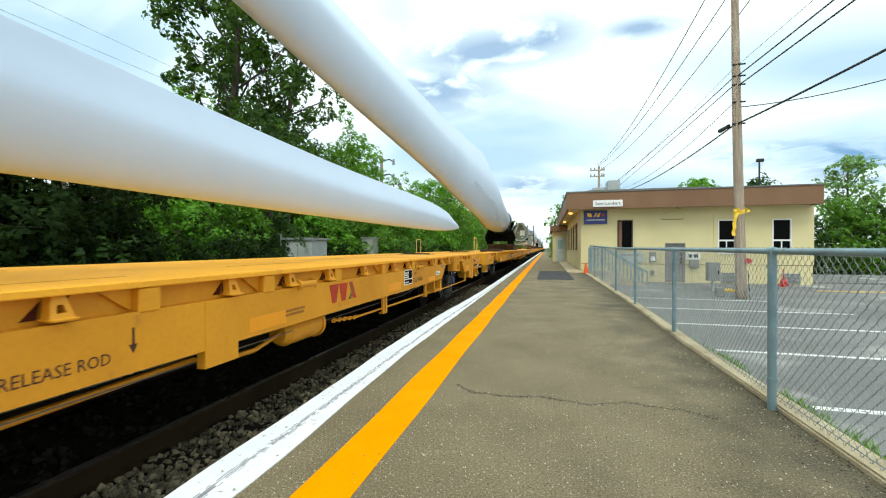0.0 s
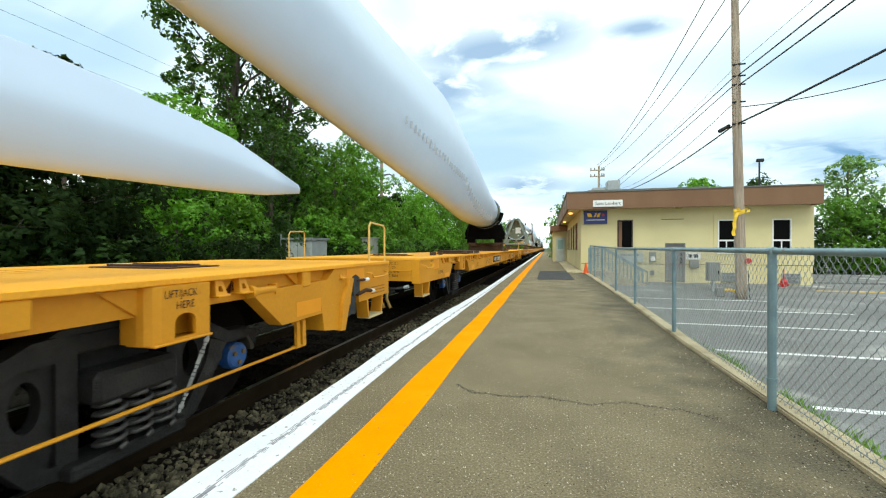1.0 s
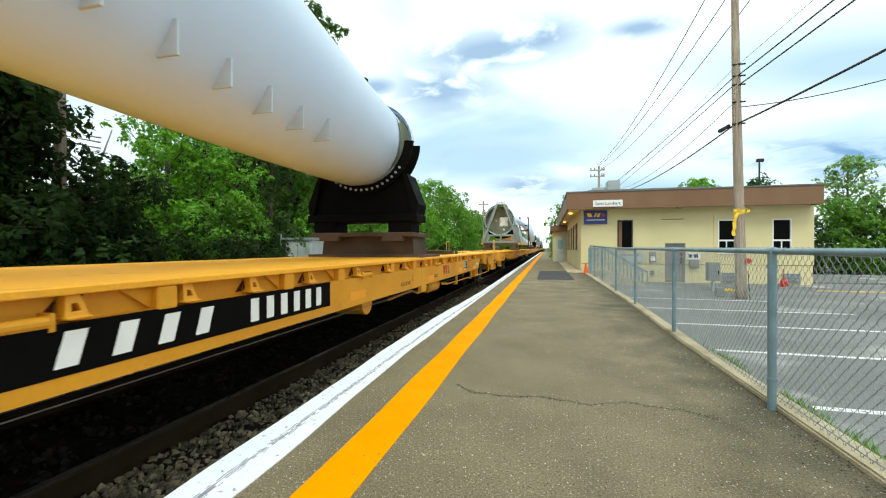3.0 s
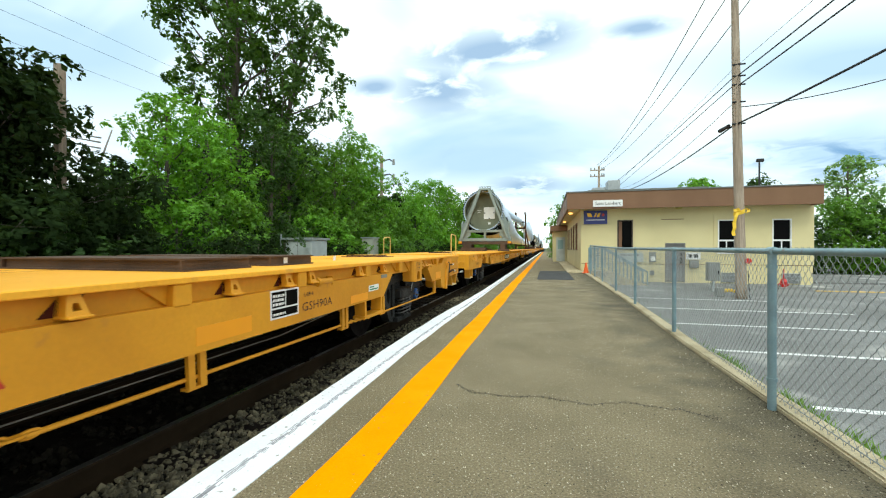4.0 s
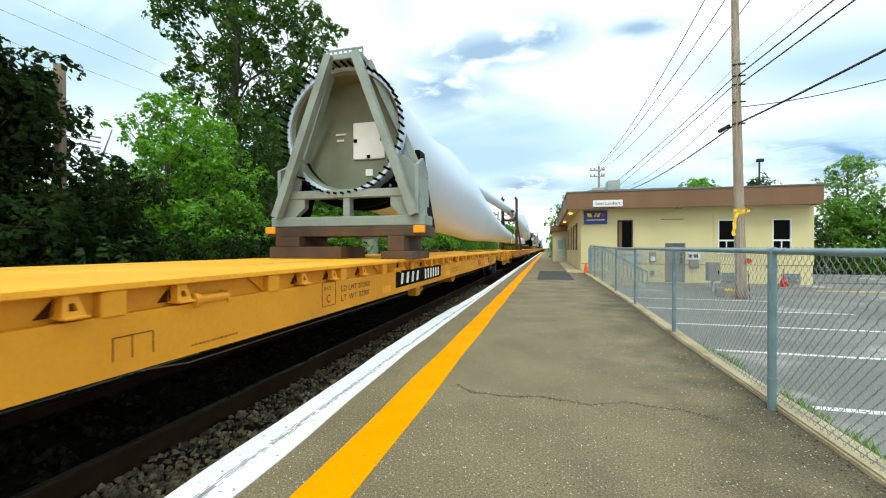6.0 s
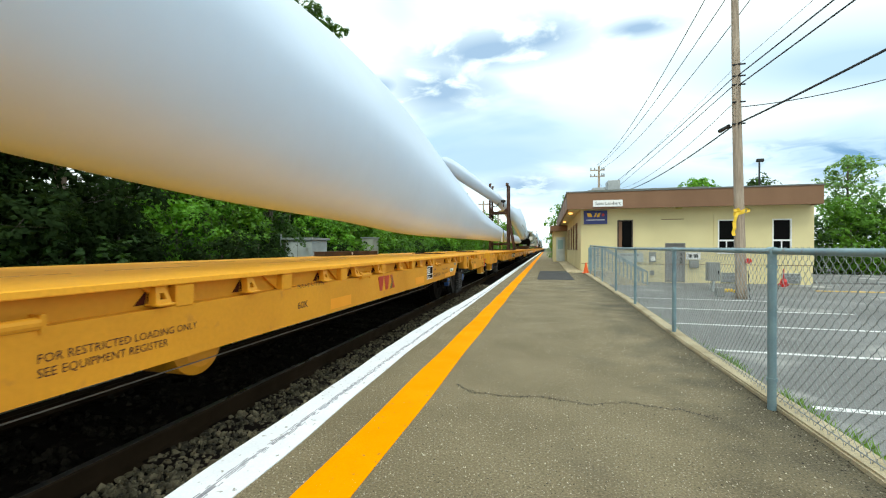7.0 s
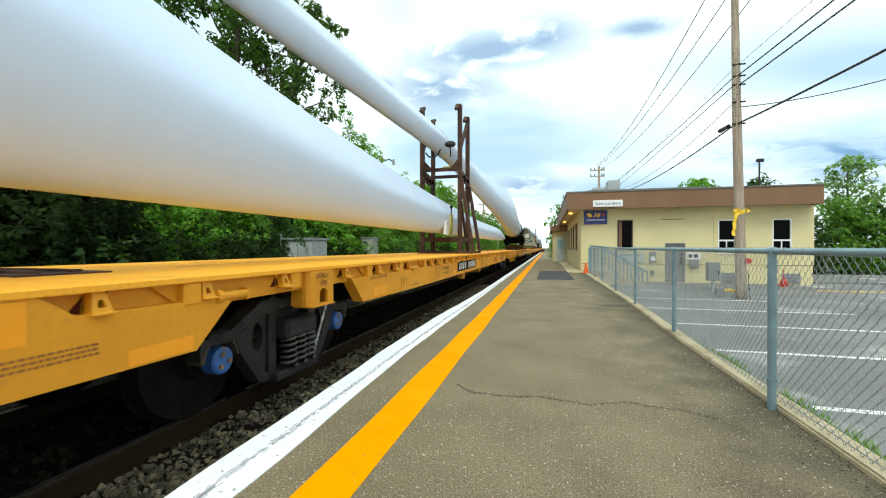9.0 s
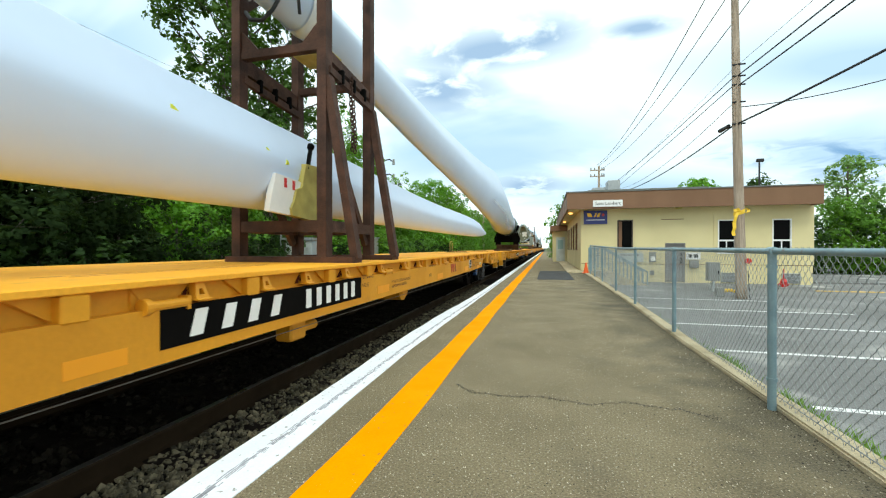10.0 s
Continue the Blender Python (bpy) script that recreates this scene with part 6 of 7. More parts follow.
def build_station():
    st = thing("station_building", "cream station house with brown fascia and flat roof", "building")
    holes = [(3.6, 4.37, 1.2, 2.72), (8.28, 9.05, 1.0, 2.66), (10.6, 11.4, 1.0, 2.66), (5.89, 6.82, -0.5, 1.5)]
    part("front_wall", wall_with_holes(1.77, 12.3, 0.42, 3.32, BF, BF + 0.2, [(a, b, max(c, 0.42), d) for a, b, c, d in holes]), "wall", st)
    part("foundation", wall_with_holes(1.8, 12.27, -0.80, 0.40, BF + 0.03, BF + 0.22, [(5.89, 6.82, -0.5, 0.40)]), "wall", st, "cream painted lower wall")
    part("seam", B(1.8, 12.28, BF + 0.02, BF + 0.10, 0.395, 0.425), "fascia", st, "dark seam along the lower wall")
    bm = bmesh.new()
    ys = [25.5, 28.2, 31.0, 34.2, 37.5]
    prev = BF + 0.23
    for y in ys:
        box(bm, 1.77, 1.97, prev, y, -0.2, 3.32)
        box(bm, 1.77, 1.97, y, y + 1.3, -0.2, 1.1)
        box(bm, 1.77, 1.97, y, y + 1.3, 2.75, 3.32)
        prev = y + 1.3
    box(bm, 1.77, 1.97, prev, 44.5, -0.2, 3.32)
    part("side_wall", bm, "wall", st)
    for y in ys:
        bm = bmesh.new()
        for a, b, c, d in ((y, y + 0.08, 1.1, 2.75), (y + 1.22, y + 1.3, 1.1, 2.75), (y, y + 1.3, 1.1, 1.18), (y, y + 1.3, 2.67, 2.75)):
            box(bm, 1.74, 1.82, a, b, c, d)
        w = part("window", bm, "fascia", st)
        part("pane", B(1.85, 1.86, y, y + 1.3, 1.1, 2.75), "glass", w, "dark window glass")
    part("far_wall", B(12.1, 12.3, BF + 0.23, 44.5, -0.8, 3.32), "wall", st)
    part("back_wall", B(1.97, 12.1, 44.3, 44.5, -0.8, 3.32), "wall", st)
    # roof slab and fascia boards
    part("roof", B(1.125, 12.135, BF - 0.715, 45.2, 3.325, 3.5), "wall", st)
    part("front_fascia", B(1.02, 12.24, BF - 0.82, BF - 0.72, 3.27, 4.13), "fascia", st)
    part("side_fascia", B(1.02, 1.12, BF - 0.72, 45.2, 3.27, 4.13), "fascia", st)
    part("far_fascia", B(12.14, 12.24, BF - 0.72, 45.2, 3.27, 4.13), "fascia", st)
    part("roof_edge", B(0.98, 12.28, BF - 0.86, BF - 0.60, 4.13, 4.19), "roof_edge", st, "dark metal roof edge")
    part("roof_edge", B(0.98, 1.2, BF - 0.60, 45.2, 4.13, 4.19), "roof_edge", st, "dark metal roof edge")
    part("upper_roof", B(2.6, 9.5, BF + 5, 43, 3.5, 5.02), "roof_edge", st, "raised flat roof section")
    # openings
    w = window(st, 3.6, 4.37, 1.2, 2.72, BF + 0.02, "bark")
    part("blind", B(3.68, 3.84, BF + 0.045, BF + 0.055, 1.28, 2.64), "fascia", w, "tan curtain at the side of the window")
    window(st, 8.28, 9.05, 1.0, 2.66, BF + 0.02, "trim_white", 1.62)
    window(st, 10.6, 11.4, 1.0, 2.66, BF + 0.02, "trim_white", 1.62)
    d = part("door", B(5.95, 6.76, BF + 0.05, BF + 0.10, -0.47, 1.43), "grey_door", st, "grey steel door")
    bm = B(5.89, 5.95, BF - 0.02, BF + 0.14, -0.5, 1.5)
    box(bm, 6.76, 6.82, BF - 0.02, BF + 0.14, -0.5, 1.5)
    box(bm, 5.95, 6.76, BF - 0.02, BF + 0.14, 1.43, 1.5)
    part("door_frame", bm, "grey_door", d)
    bm = B(6.6, 6.68, BF - 0.03, BF + 0.06, 0.45, 0.75, bevel=0.01)
    box(bm, 6.62, 6.66, BF - 0.02, BF + 0.06, 0.85, 1.0)
    part("door_handle", bm, "black", d)
    part("doorstep", B(5.8, 6.9, BF - 0.35, BF + 0.03, -0.69, -0.5), "concrete", st)
    # trims, vent, flood lamp
    bm = B(3.9, 8.12, BF - 0.03, BF + 0.01, 3.0, 3.05)
    box(bm, 8.08, 8.12, BF - 0.03, BF + 0.01, 0.5, 3.0)
    part("trim_strip", bm, "wall", st)
    part("vent_strip", B(5.7, 6.75, BF - 0.02, BF + 0.02, 2.70, 2.735), "fascia", st)
    part("flood_lamp", B(6.22, 6.48, BF - 0.72, BF - 0.50, 3.18, 3.26, bevel=0.02), "yellow_strap", st)
    for y in (25.1, 33.4):
        bm = bmesh.new()
        tube(bm, (1.35, y, 3.32), (1.35, y, 3.25), 0.12, 0.10, n=16)
        part("soffit_lamp", bm, "lamp_glow", st, "warm glowing soffit lamp")
    # far wing with pale door
    part("wing_wall", B(0.55, 1.77, 38.0, 44.5, -0.2, 2.75), "wall", st)
    part("wing_fascia", B(0.3, 1.77, 37.6, 44.9, 2.75, 3.25), "fascia", st)
    dd = part("door", B(0.82, 1.55, 37.95, 38.0, 0.04, 2.2), "pale_box", st, "pale blue-grey door")
    part("door_window", B(0.95, 1.42, 37.93, 37.95, 1.15, 1.95), "teal_pane", dd, "pale teal door window")
    # roof unit
    ob = thing("roof_unit", "pale grey ventilation box on the flat roof", "roof unit")
    part("housing", B(3.95, 4.72, BF + 6, BF + 7.2, 5.02, 5.78, bevel=0.03), "grey_roof", ob)
    part("duct", B(3.0, 3.85, BF + 6.2, BF + 7.0, 5.02, 5.35, bevel=0.03), "grey_roof", ob)


build_station()


def flat_sign(name, x0, x1, z0, z1, y, mat_name, label, category="sign"):
    ob = thing(name, label, category)
    part("board", B(x0, x1, y - 0.06, y, z0, z1, bevel=0.008), mat_name, ob)
    return ob


def build_wall_things():
    face = Matrix(((1, 0, 0, 0), (0, 0, -1, 0), (0, 1, 0, 0), (0, 0, 0, 1)))
    s = flat_sign("station_sign", 2.30, 3.72, 3.36, 3.70, BF - 0.82, "sign_white", "white station name board on the brown fascia")
    text("lettering", "Saint-Lambert", 0.235, Matrix.Translation((3.01, BF - 0.884, 3.45)) @ face, "cable", s, align="CENTER", sx=0.92)
    s = flat_sign("blue_sign", 1.92, 3.10, 2.52, 3.24, BF, "sign_blue", "dark blue sign with gold and red marks")
    bm = bmesh.new()
    z0, z1, y = 2.90, 3.10, BF - 0.065
    for bar in ([(2.06, z1), (2.28, z1), (2.36, z0), (2.14, z0)], [(2.42, z0), (2.50, z0), (2.58, z1), (2.50, z1)], [(2.56, z0), (2.70, z0), (2.76, z1), (2.64, z1)]):
        part("emblem_bar", prism(bmesh.new(), bar, "y", y - 0.006, y), "sign_gold", s, "gold slanted bar")
    bm = B(2.82, 2.96, y - 0.006, y, 2.97, 3.03)
    box(bm, 2.86, 2.92, y - 0.007, y, 2.92, 3.08)
    part("red_mark", bm, "sign_red", s)
    part("stencil_block", B(2.06, 2.96, y - 0.006, y, 2.72, 2.76), "sign_white", s)
    s = flat_sign("wall_sign", 6.85, 7.5, 0.66, 1.02, BF, "sign_white", "small white sign with dark marks on the wall")
    part("emblem_bar", prism(bmesh.new(), [(6.95, 0.76), (7.1, 0.76), (7.1, 0.93), (6.95, 0.93)], "y", BF - 0.066, BF - 0.06), "cable", s)
    bm = prism(bmesh.new(), [(7.18, 0.76), (7.37, 0.76), (7.37, 0.93), (7.18, 0.93)], "y", BF - 0.066, BF - 0.06)
    part("emblem_bar", bm, "cable", s)
    s = flat_sign("notice", 3.65, 4.85, 0.5, 1.0, BF, "pale_box", "pale notice board low on the cream wall")
    part("marks", label_face(BF - 0.066, 3.75, 4.6, 0.82, 0.92), "grey_door", s)
    for x, z, w, h, nm in ((5.12, 0.52, 0.32, 0.52, "meter_box"), (5.16, -0.14, 0.2, 0.22, "outlet_box"), (6.98, 0.24, 0.42, 0.38, "meter_box")):
        ob = thing(nm, "grey electrical box fixed on the cream wall", "electrical box")
        part("case", B(x, x + w, BF - 0.16, BF + 0.03, z, z + h, bevel=0.02), "grey_box", ob)
        part("cover", B(x + 0.05, x + w - 0.05, BF - 0.19, BF - 0.16, z + 0.05, z + h * 0.55, bevel=0.01), "trim_white" if h > 0.5 else "grey_door", ob)
    # cabinet, grilles, meters by the pole
    ob = thing("utility_cabinet", "grey metal utility cabinet on a post", "utility cabinet")
    part("case", B(6.36, 6.80, 18.6, 18.95, -0.10, 0.66, bevel=0.02), "grey_box", ob)
    part("post", B(6.53, 6.63, 18.7, 18.8, LOT_Z, -0.10), "galv", ob)
    part("latch", B(6.70, 6.74, 18.57, 18.6, 0.2, 0.32), "cable", ob)
    ob = thing("gas_meter", "grey gas meter with yellow pipes beside the pole", "gas meter")
    bm = B(5.95, 6.2, 16.6, 16.85, LOT_Z, -0.18, bevel=0.03)
    part("body", bm, "grey_box", ob)
    bm = pipe(bmesh.new(), [(6.2, 16.7, -0.3), (6.45, 16.75, -0.28), (6.6, 16.8, -0.33), (6.85, 16.85, -0.28), (6.9, 16.9, LOT_Z)], 0.06, n=8)
    part("pipes", bm, "yellow", ob)
    for x in (8.42, 11.0):
        ob = thing("vent_grille", "grey louvred vent low on the wall", "vent")
        part("frame", B(x, x + 0.75, BF - 0.04, BF + 0.03, -0.46, 0.02), "galv", ob)
        for i in range(7):
            part("slat", B(x + 0.04, x + 0.71, BF - 0.07, BF - 0.04, -0.43 + i * 0.065, -0.40 + i * 0.065), "grey_door", ob)
    ob = thing("red_hydrant", "red fire hydrant standing before the cream wall", "hydrant")
    bm = tube(bmesh.new(), (10.4, 21.6, -0.69), (10.4, 21.6, -0.28), 0.13, 0.12, n=14)
    tube(bm, (10.4, 21.6, -0.28), (10.4, 21.6, -0.14), 0.15, 0.06, n=14)
    tube(bm, (10.2, 21.6, -0.4), (10.6, 21.6, -0.4), 0.06, n=10)
    tube(bm, (10.4, 21.6, -0.14), (10.4, 21.6, 0.3), 0.025, n=8)
    part("body", bm, "red", ob)
    ob = thing("red_disc", "small red disc fixed on the wooden pole", "reflector")
    part("disc", tube(bmesh.new(), (6.68, 16.02, 0.80), (6.68, 15.98, 0.80), 0.095, n=16), "red", ob)
    # traffic cone
    ob = thing("traffic_cone", "orange traffic cone on the platform by the fence end", "traffic cone")
    bm = tube(bmesh.new(), (1.86, 21.0, 0.03), (1.86, 21.0, 0.52), 0.13, 0.03, n=18)
    part("cone", bm, "orange", ob)
    part("foot", B(1.69, 2.03, 20.83, 21.17, 0.0, 0.035, bevel=0.01), "orange", ob)
    # ramp with solid railing down to the lot
    ob = thing("ramp_railing", "blue-grey steel railing sloping beside the ramp", "railing")
    for y in (20.9, 22.0):
        bm = pipe(bmesh.new(), [(2.1, y, 1.25), (2.7, y, 1.25), (4.6, y, 0.1), (4.6, y, -0.5)], 0.04, n=8)
        pipe(bm, [(2.1, y, 0.1), (2.1, y, 1.25)], 0.04, n=8)
        part("handrail", bm, "fence_blue", ob)
        for i in range(14):
            x = 2.2 + i * 0.17
            top = 1.22 if x < 2.7 else 1.25 - (x - 2.7) * 0.605
            part("baluster", B(x - 0.02, x + 0.02, y - 0.015, y + 0.015, top - 0.95, top), "fence_blue", ob)
    bm = prism(bmesh.new(), [(2.0, -0.69), (2.0, 0.12), (2.7, 0.12), (4.6, -0.5), (4.6, -0.69)], "y", 20.8, 22.1)
    tagged(obj("ramp", bm, "concrete"), "concrete ramp from the platform to the lot", "ramp", kind="structure")


def label_face(y, x0, x1, z0, z1):
    bm = bmesh.new()
    rng = random.Random(9)
    x = x0
    while x < x1:
        w = rng.uniform(0.05, 0.14)
        box(bm, x, x + w, y - 0.004, y, z0, z1)
        x += w + 0.04
    return bm


build_wall_things()

# ---------------------------------------------------------------- fence


def build_fence():
    FX = 0.0
    off = lambda y: float(np.interp(y, (-5, 3.657, 6.487, 9.52, 12.32, 15.63, 21), (1.62, 1.685, 1.781, 1.852, 1.894, 1.946, 2.03)))
    f = thing("chain_link_fence", "galvanised chain-link fence with blue-grey posts and top rail", "fence")
    top = lambda y: 1.212 + 0.0015 * max(0, y - 4) * 1.0 + 0.012 * max(0, y - 12)
    for i, y in enumerate((-4.83, -2.0, 0.83, 3.657, 6.487, 9.52, 12.32, 15.63, 18.4, 20.5)):
        r = 0.029 if i in (3, 9) else 0.027
        FX = off(y)
        t = top(y)
        bm = tube(bmesh.new(), (FX, y, -0.02), (FX, y, t + 0.0), r, n=20)
        p = part("post", bm, "fence_blue", f, smooth=False)
        for z in (t - 0.12, 0.22):
            part("band", tube(bmesh.new(), (FX, y, z), (FX, y, z + 0.025), r + 0.006, n=20), "fence_blue", p)
        part("loop_cap", tube(bmesh.new(), (FX, y - 0.035, t + 0.012), (FX, y + 0.035, t + 0.012), 0.034, n=14), "fence_blue", p)
    ys = span(-4.9, 20.5, 20)
    part("top_rail", pipe(bmesh.new(), [(off(y), y, top(y) + 0.012) for y in ys], 0.024, n=12), "fence_blue", f, smooth=True)
    part("bottom_wire", pipe(bmesh.new(), [(off(y) + 0.03, y, 0.10) for y in span(-4.9, 20.5, 10)], 0.004, n=5), "wire", f)
    # woven mesh: each wire snakes from top to bottom and hooks into its neighbours
    vs, fs = [], []
    pitch, h, r = 0.070, 0.037, 0.00145
    y = -1.0
    while y < 20.4:
        t, x0 = top(y) + 0.045, off(y) + 0.036
        steps = 4 if y < 9 else 2
        n = int((t - 0.05) / h) * steps
        for way in (1, -1):
            prev = None
            for k in range(n + 1):
                ph = math.pi * k / steps
                wave = (1 - math.cos(ph)) / 2
                yy = y + way * pitch / 2 * 1.06 * (0.75 * wave + 0.25 * (wave > 0.5))
                xx = x0 - way * 0.004 * math.cos(ph)
                z = t - k * h / steps
                i = len(vs)
                vs += [(xx - r, yy - r, z), (xx + r, yy - r, z), (xx + r, yy + r, z), (xx - r, yy + r, z)]
                if prev is not None:
                    for a in range(4):
                        b = (a + 1) % 4
                        fs.append((prev + a, prev + b, i + b, i + a))
                prev = i
        y += pitch
    m = mesh_obj("wire_mesh", vs, fs, "wire", f)
    tagged(m, kind="stuff")


build_fence()

# ---------------------------------------------------------------- poles and wires


def sag(p, q, drop, n=24):
    p, q = Vector(p), Vector(q)
    return [p.lerp(q, i / n) - Vector((0, 0, drop * 4 * (i / n) * (1 - i / n))) for i in range(n + 1)]


def wire(p, q, r, drop, label="black overhead cable strung between poles"):
    ob = pipe(bmesh.new(), sag(p, q, drop), r, n=6)
    return tagged(obj("overhead_cable", ob, "cable", smooth=True), label, "cable", "overhead cables")


def build_poles():
    ob = thing("utility_pole", "tall weathered wooden utility pole with yellow ribbon", "utility pole")
    bm = pipe(bmesh.new(), [(6.55, 16.2, -0.7), (6.54, 16.2, 0.0), (6.47, 16.2, 3.0), (6.40, 16.2, 6.0), (6.335, 16.2, 9.9), (6.29, 16.2, 13.0)], [0.18, 0.172, 0.148, 0.138, 0.108, 0.10], n=20)
    part("pole", bm, "wood_pole", ob, smooth=True)
    part("cross_arm", B(5.6, 9.0, 16.02, 16.10, 12.42, 12.56), "wood_pole", ob)
    for z in (5.55, 6.3, 6.9, 7.2, 7.6):
        part("bracket", tube(bmesh.new(), (6.22, 16.1, z), (6.62, 16.1, z), 0.03, n=8), "cable", ob)
    bm = bmesh.new()
    tube(bm, (6.18, 17.0, 5.56), (6.24, 16.4, 5.57), 0.075, 0.06, n=10)
    part("splice", bm, "cable", ob, "black cable splice case")
    rb = bmesh.new()
    n = 24
    for z, r, h in ((2.47, 0.166, 0.09), (2.41, 0.170, 0.07)):
        lo = [rb.verts.new((6.485 + r * math.cos(2 * math.pi * k / n), 16.2 + r * math.sin(2 * math.pi * k / n), z + 0.05 * math.cos(2 * math.pi * k / n) + 0.012 * math.sin(3 * k))) for k in range(n)]
        hi = [rb.verts.new((v.co.x, v.co.y, v.co.z + h + 0.015 * math.sin(2 * k))) for k, v in enumerate(lo)]
        for k in range(n):
            rb.faces.new((lo[k], lo[(k + 1) % n], hi[(k + 1) % n], hi[k]))
    part("ribbon", rb, "yellow", ob, "yellow plastic ribbon tied round the pole")
    # a loose bow: two loops and a tail
    for line, w in (([(6.42, 2.50), (6.33, 2.60), (6.26, 2.57), (6.30, 2.49), (6.42, 2.47)], 0.045),
                    ([(6.46, 2.50), (6.58, 2.58), (6.68, 2.55), (6.66, 2.45), (6.52, 2.44)], 0.04),
                    ([(6.36, 2.47), (6.29, 2.30), (6.25, 2.10), (6.255, 1.92), (6.22, 1.80), (6.235, 1.66)], 0.05)):
        rb = bmesh.new()
        prev = None
        for k, (x, z) in enumerate(line):
            y = 16.0 - 0.025 * (k % 2)
            cur = [rb.verts.new((x - w, y, z)), rb.verts.new((x + w, y - 0.02, z + 0.02))]
            if prev:
                rb.faces.new((prev[0], prev[1], cur[1], cur[0]))
            prev = cur
        part("ribbon_bow", rb, "yellow", ob, "loose end of yellow ribbon")
    bm = pipe(bmesh.new(), [(6.95, 16.05, -0.68), (6.80, 16.02, -0.66), (6.73, 16.02, -0.45), (6.70, 16.03, 0.1), (6.69, 16.05, 0.45)], 0.014, n=6)
    part("ground_wire", bm, "cable", ob)
    # second pole far along
    ob = thing("utility_pole", "distant wooden utility pole with cross-arms and insulators", "utility pole")
    part("pole", pipe(bmesh.new(), [(6.54, 56, -0.7), (6.54, 56, 11.9)], [0.17, 0.13], n=12), "wood_pole", ob)
    for z in (11.3, 10.5):
        part("cross_arm", B(5.45, 7.25, 55.9, 56.05, z, z + 0.12), "wood_pole", ob)
        for x in (5.55, 6.0, 6.9, 7.15):
            part("insulator", tube(bmesh.new(), (x, 55.97, z + 0.14), (x, 55.97, z + 0.42), 0.09, 0.05, n=8), "grey_box", ob)
    for x0, z0, x1, drop in ((6.27, 12.0, 6.73, 1.24), (6.54, 11.91, 7.7, 0.99), (7.09, 11.66, 8.76, 1.12)):
        wire((x0, 56, z0), (x1, 16.2, 12.6), 0.02, drop)
        wire((x1, 16.2, 12.6), (x1 + 0.8, -24, 12.4), 0.014, 0.6)
    for z0, z1, r, drop in ((7.2, 8.22, 0.018, 0.26), (6.92, 7.2, 0.016, 0.12), (6.3, 9.6, 0.011, 1.65), (5.52, 8.8, 0.026, 1.15), (7.5, 7.6, 0.007, 0.2)):
        wire((6.3, 16.2, z0), (6.5, 56, z1), r, drop)
    for z0, z1, r, drop in ((7.22, 7.2, 0.022, 0.4), (6.87, 6.74, 0.022, 0.4), (7.59, 7.95, 0.006, 0.4), (5.56, 5.87, 0.029, 0.8)):
        wire((6.4, 16.2, z0), (7.2, -24, z1), r, drop)
    wire((6.5, 16.2, 6.15), (16.0, 10.6, 8.9), 0.014, 1.05)
    # poles behind the trees across the track
    ob = thing("utility_pole", "pale wooden pole among the trees", "utility pole")
    part("pole", pipe(bmesh.new(), [(-9.8, 6.15, -0.7), (-9.8, 6.15, 5.05)], [0.11, 0.10], n=12), "wood_pole", ob)
    ob = thing("utility_pole", "grey utility pole with side brackets behind bushes", "utility pole")
    part("pole", pipe(bmesh.new(), [(-13.2, 31, -0.7), (-13.2, 31, 8.8)], [0.16, 0.12], n=12), "wood_pole", ob)
    for z in (8.4, 7.2):
        part("bracket", pipe(bmesh.new(), [(-13.2, 31, z), (-12.5, 31, z + 0.1), (-12.2, 31, z - 0.1)], 0.05, n=6), "cable", ob)
        part("insulator", tube(bmesh.new(), (-12.15, 31, z - 0.35), (-12.15, 31, z + 0.1), 0.12, 0.08, n=8), "grey_box", ob)
    for z in (7.55, 7.0, 6.3):
        wire((-13.0, -10, z + 0.1), (-13.2, 31, z + 0.9), 0.0045, 0.3)
    for i, (x, y, h) in enumerate(((-9.5, 62, 8.5), (-9.8, 84, 8.8), (-9.5, 108, 9), (-9.5, 135, 9), (-6.5, 160, 8), (3.2, 150, 9), (-9.5, 170, 9))):
        ob = thing("utility_pole", "distant grey line-side pole with a short cross-arm", "utility pole", "line-side poles")
        part("pole", tube(bmesh.new(), (x, y, -0.7), (x, y, h), 0.14, 0.11, n=8), "wood_pole", ob)
        part("cross_arm", B(x - 0.8, x + 0.8, y - 0.06, y + 0.06, h - 0.6, h - 0.45), "wood_pole", ob)
    ob = thing("street_lamp", "dark street lamp rising behind the roof", "street lamp")
    part("pole", tube(bmesh.new(), (18.8, 43, -0.7), (18.8, 43, 9.2), 0.09, 0.07, n=10), "cable", ob)
    part("head", B(18.55, 19.15, 42.85, 43.15, 9.1, 9.4, bevel=0.07), "cable", ob)


build_poles()


def build_cabinets():
    ob = thing("signal_cabinet", "pale grey railway signal cabinet beside the track", "cabinet")
    part("case", B(-9.5, -8.4, 13.2, 14.3, -0.7, 1.55, bevel=0.02), "pale_box", ob)
    part("roof", B(-9.58, -8.32, 13.12, 14.38, 1.55, 1.63), "galv", ob)
    part("door_seam", B(-8.98, -8.96, 13.19, 13.2, 0.0, 1.5), "grey_box", ob)
    bm = pipe(bmesh.new(), [(-9.62, 13.1, -0.7), (-9.62, 13.1, 1.75)], 0.035, n=8)
    part("conduit", bm, "galv", ob)
    ob = thing("signal_cabinet", "tan metal cabinet beside the track", "cabinet")
    part("case", B(-9.3, -8.65, 19.2, 19.9, -0.7, 1.75, bevel=0.02), "tan_box", ob)
    part("roof", B(-9.34, -8.61, 19.16, 19.94, 1.75, 1.80), "galv", ob)


build_cabinets()

# ---------------------------------------------------------------- trees and bushes
G = -0.7


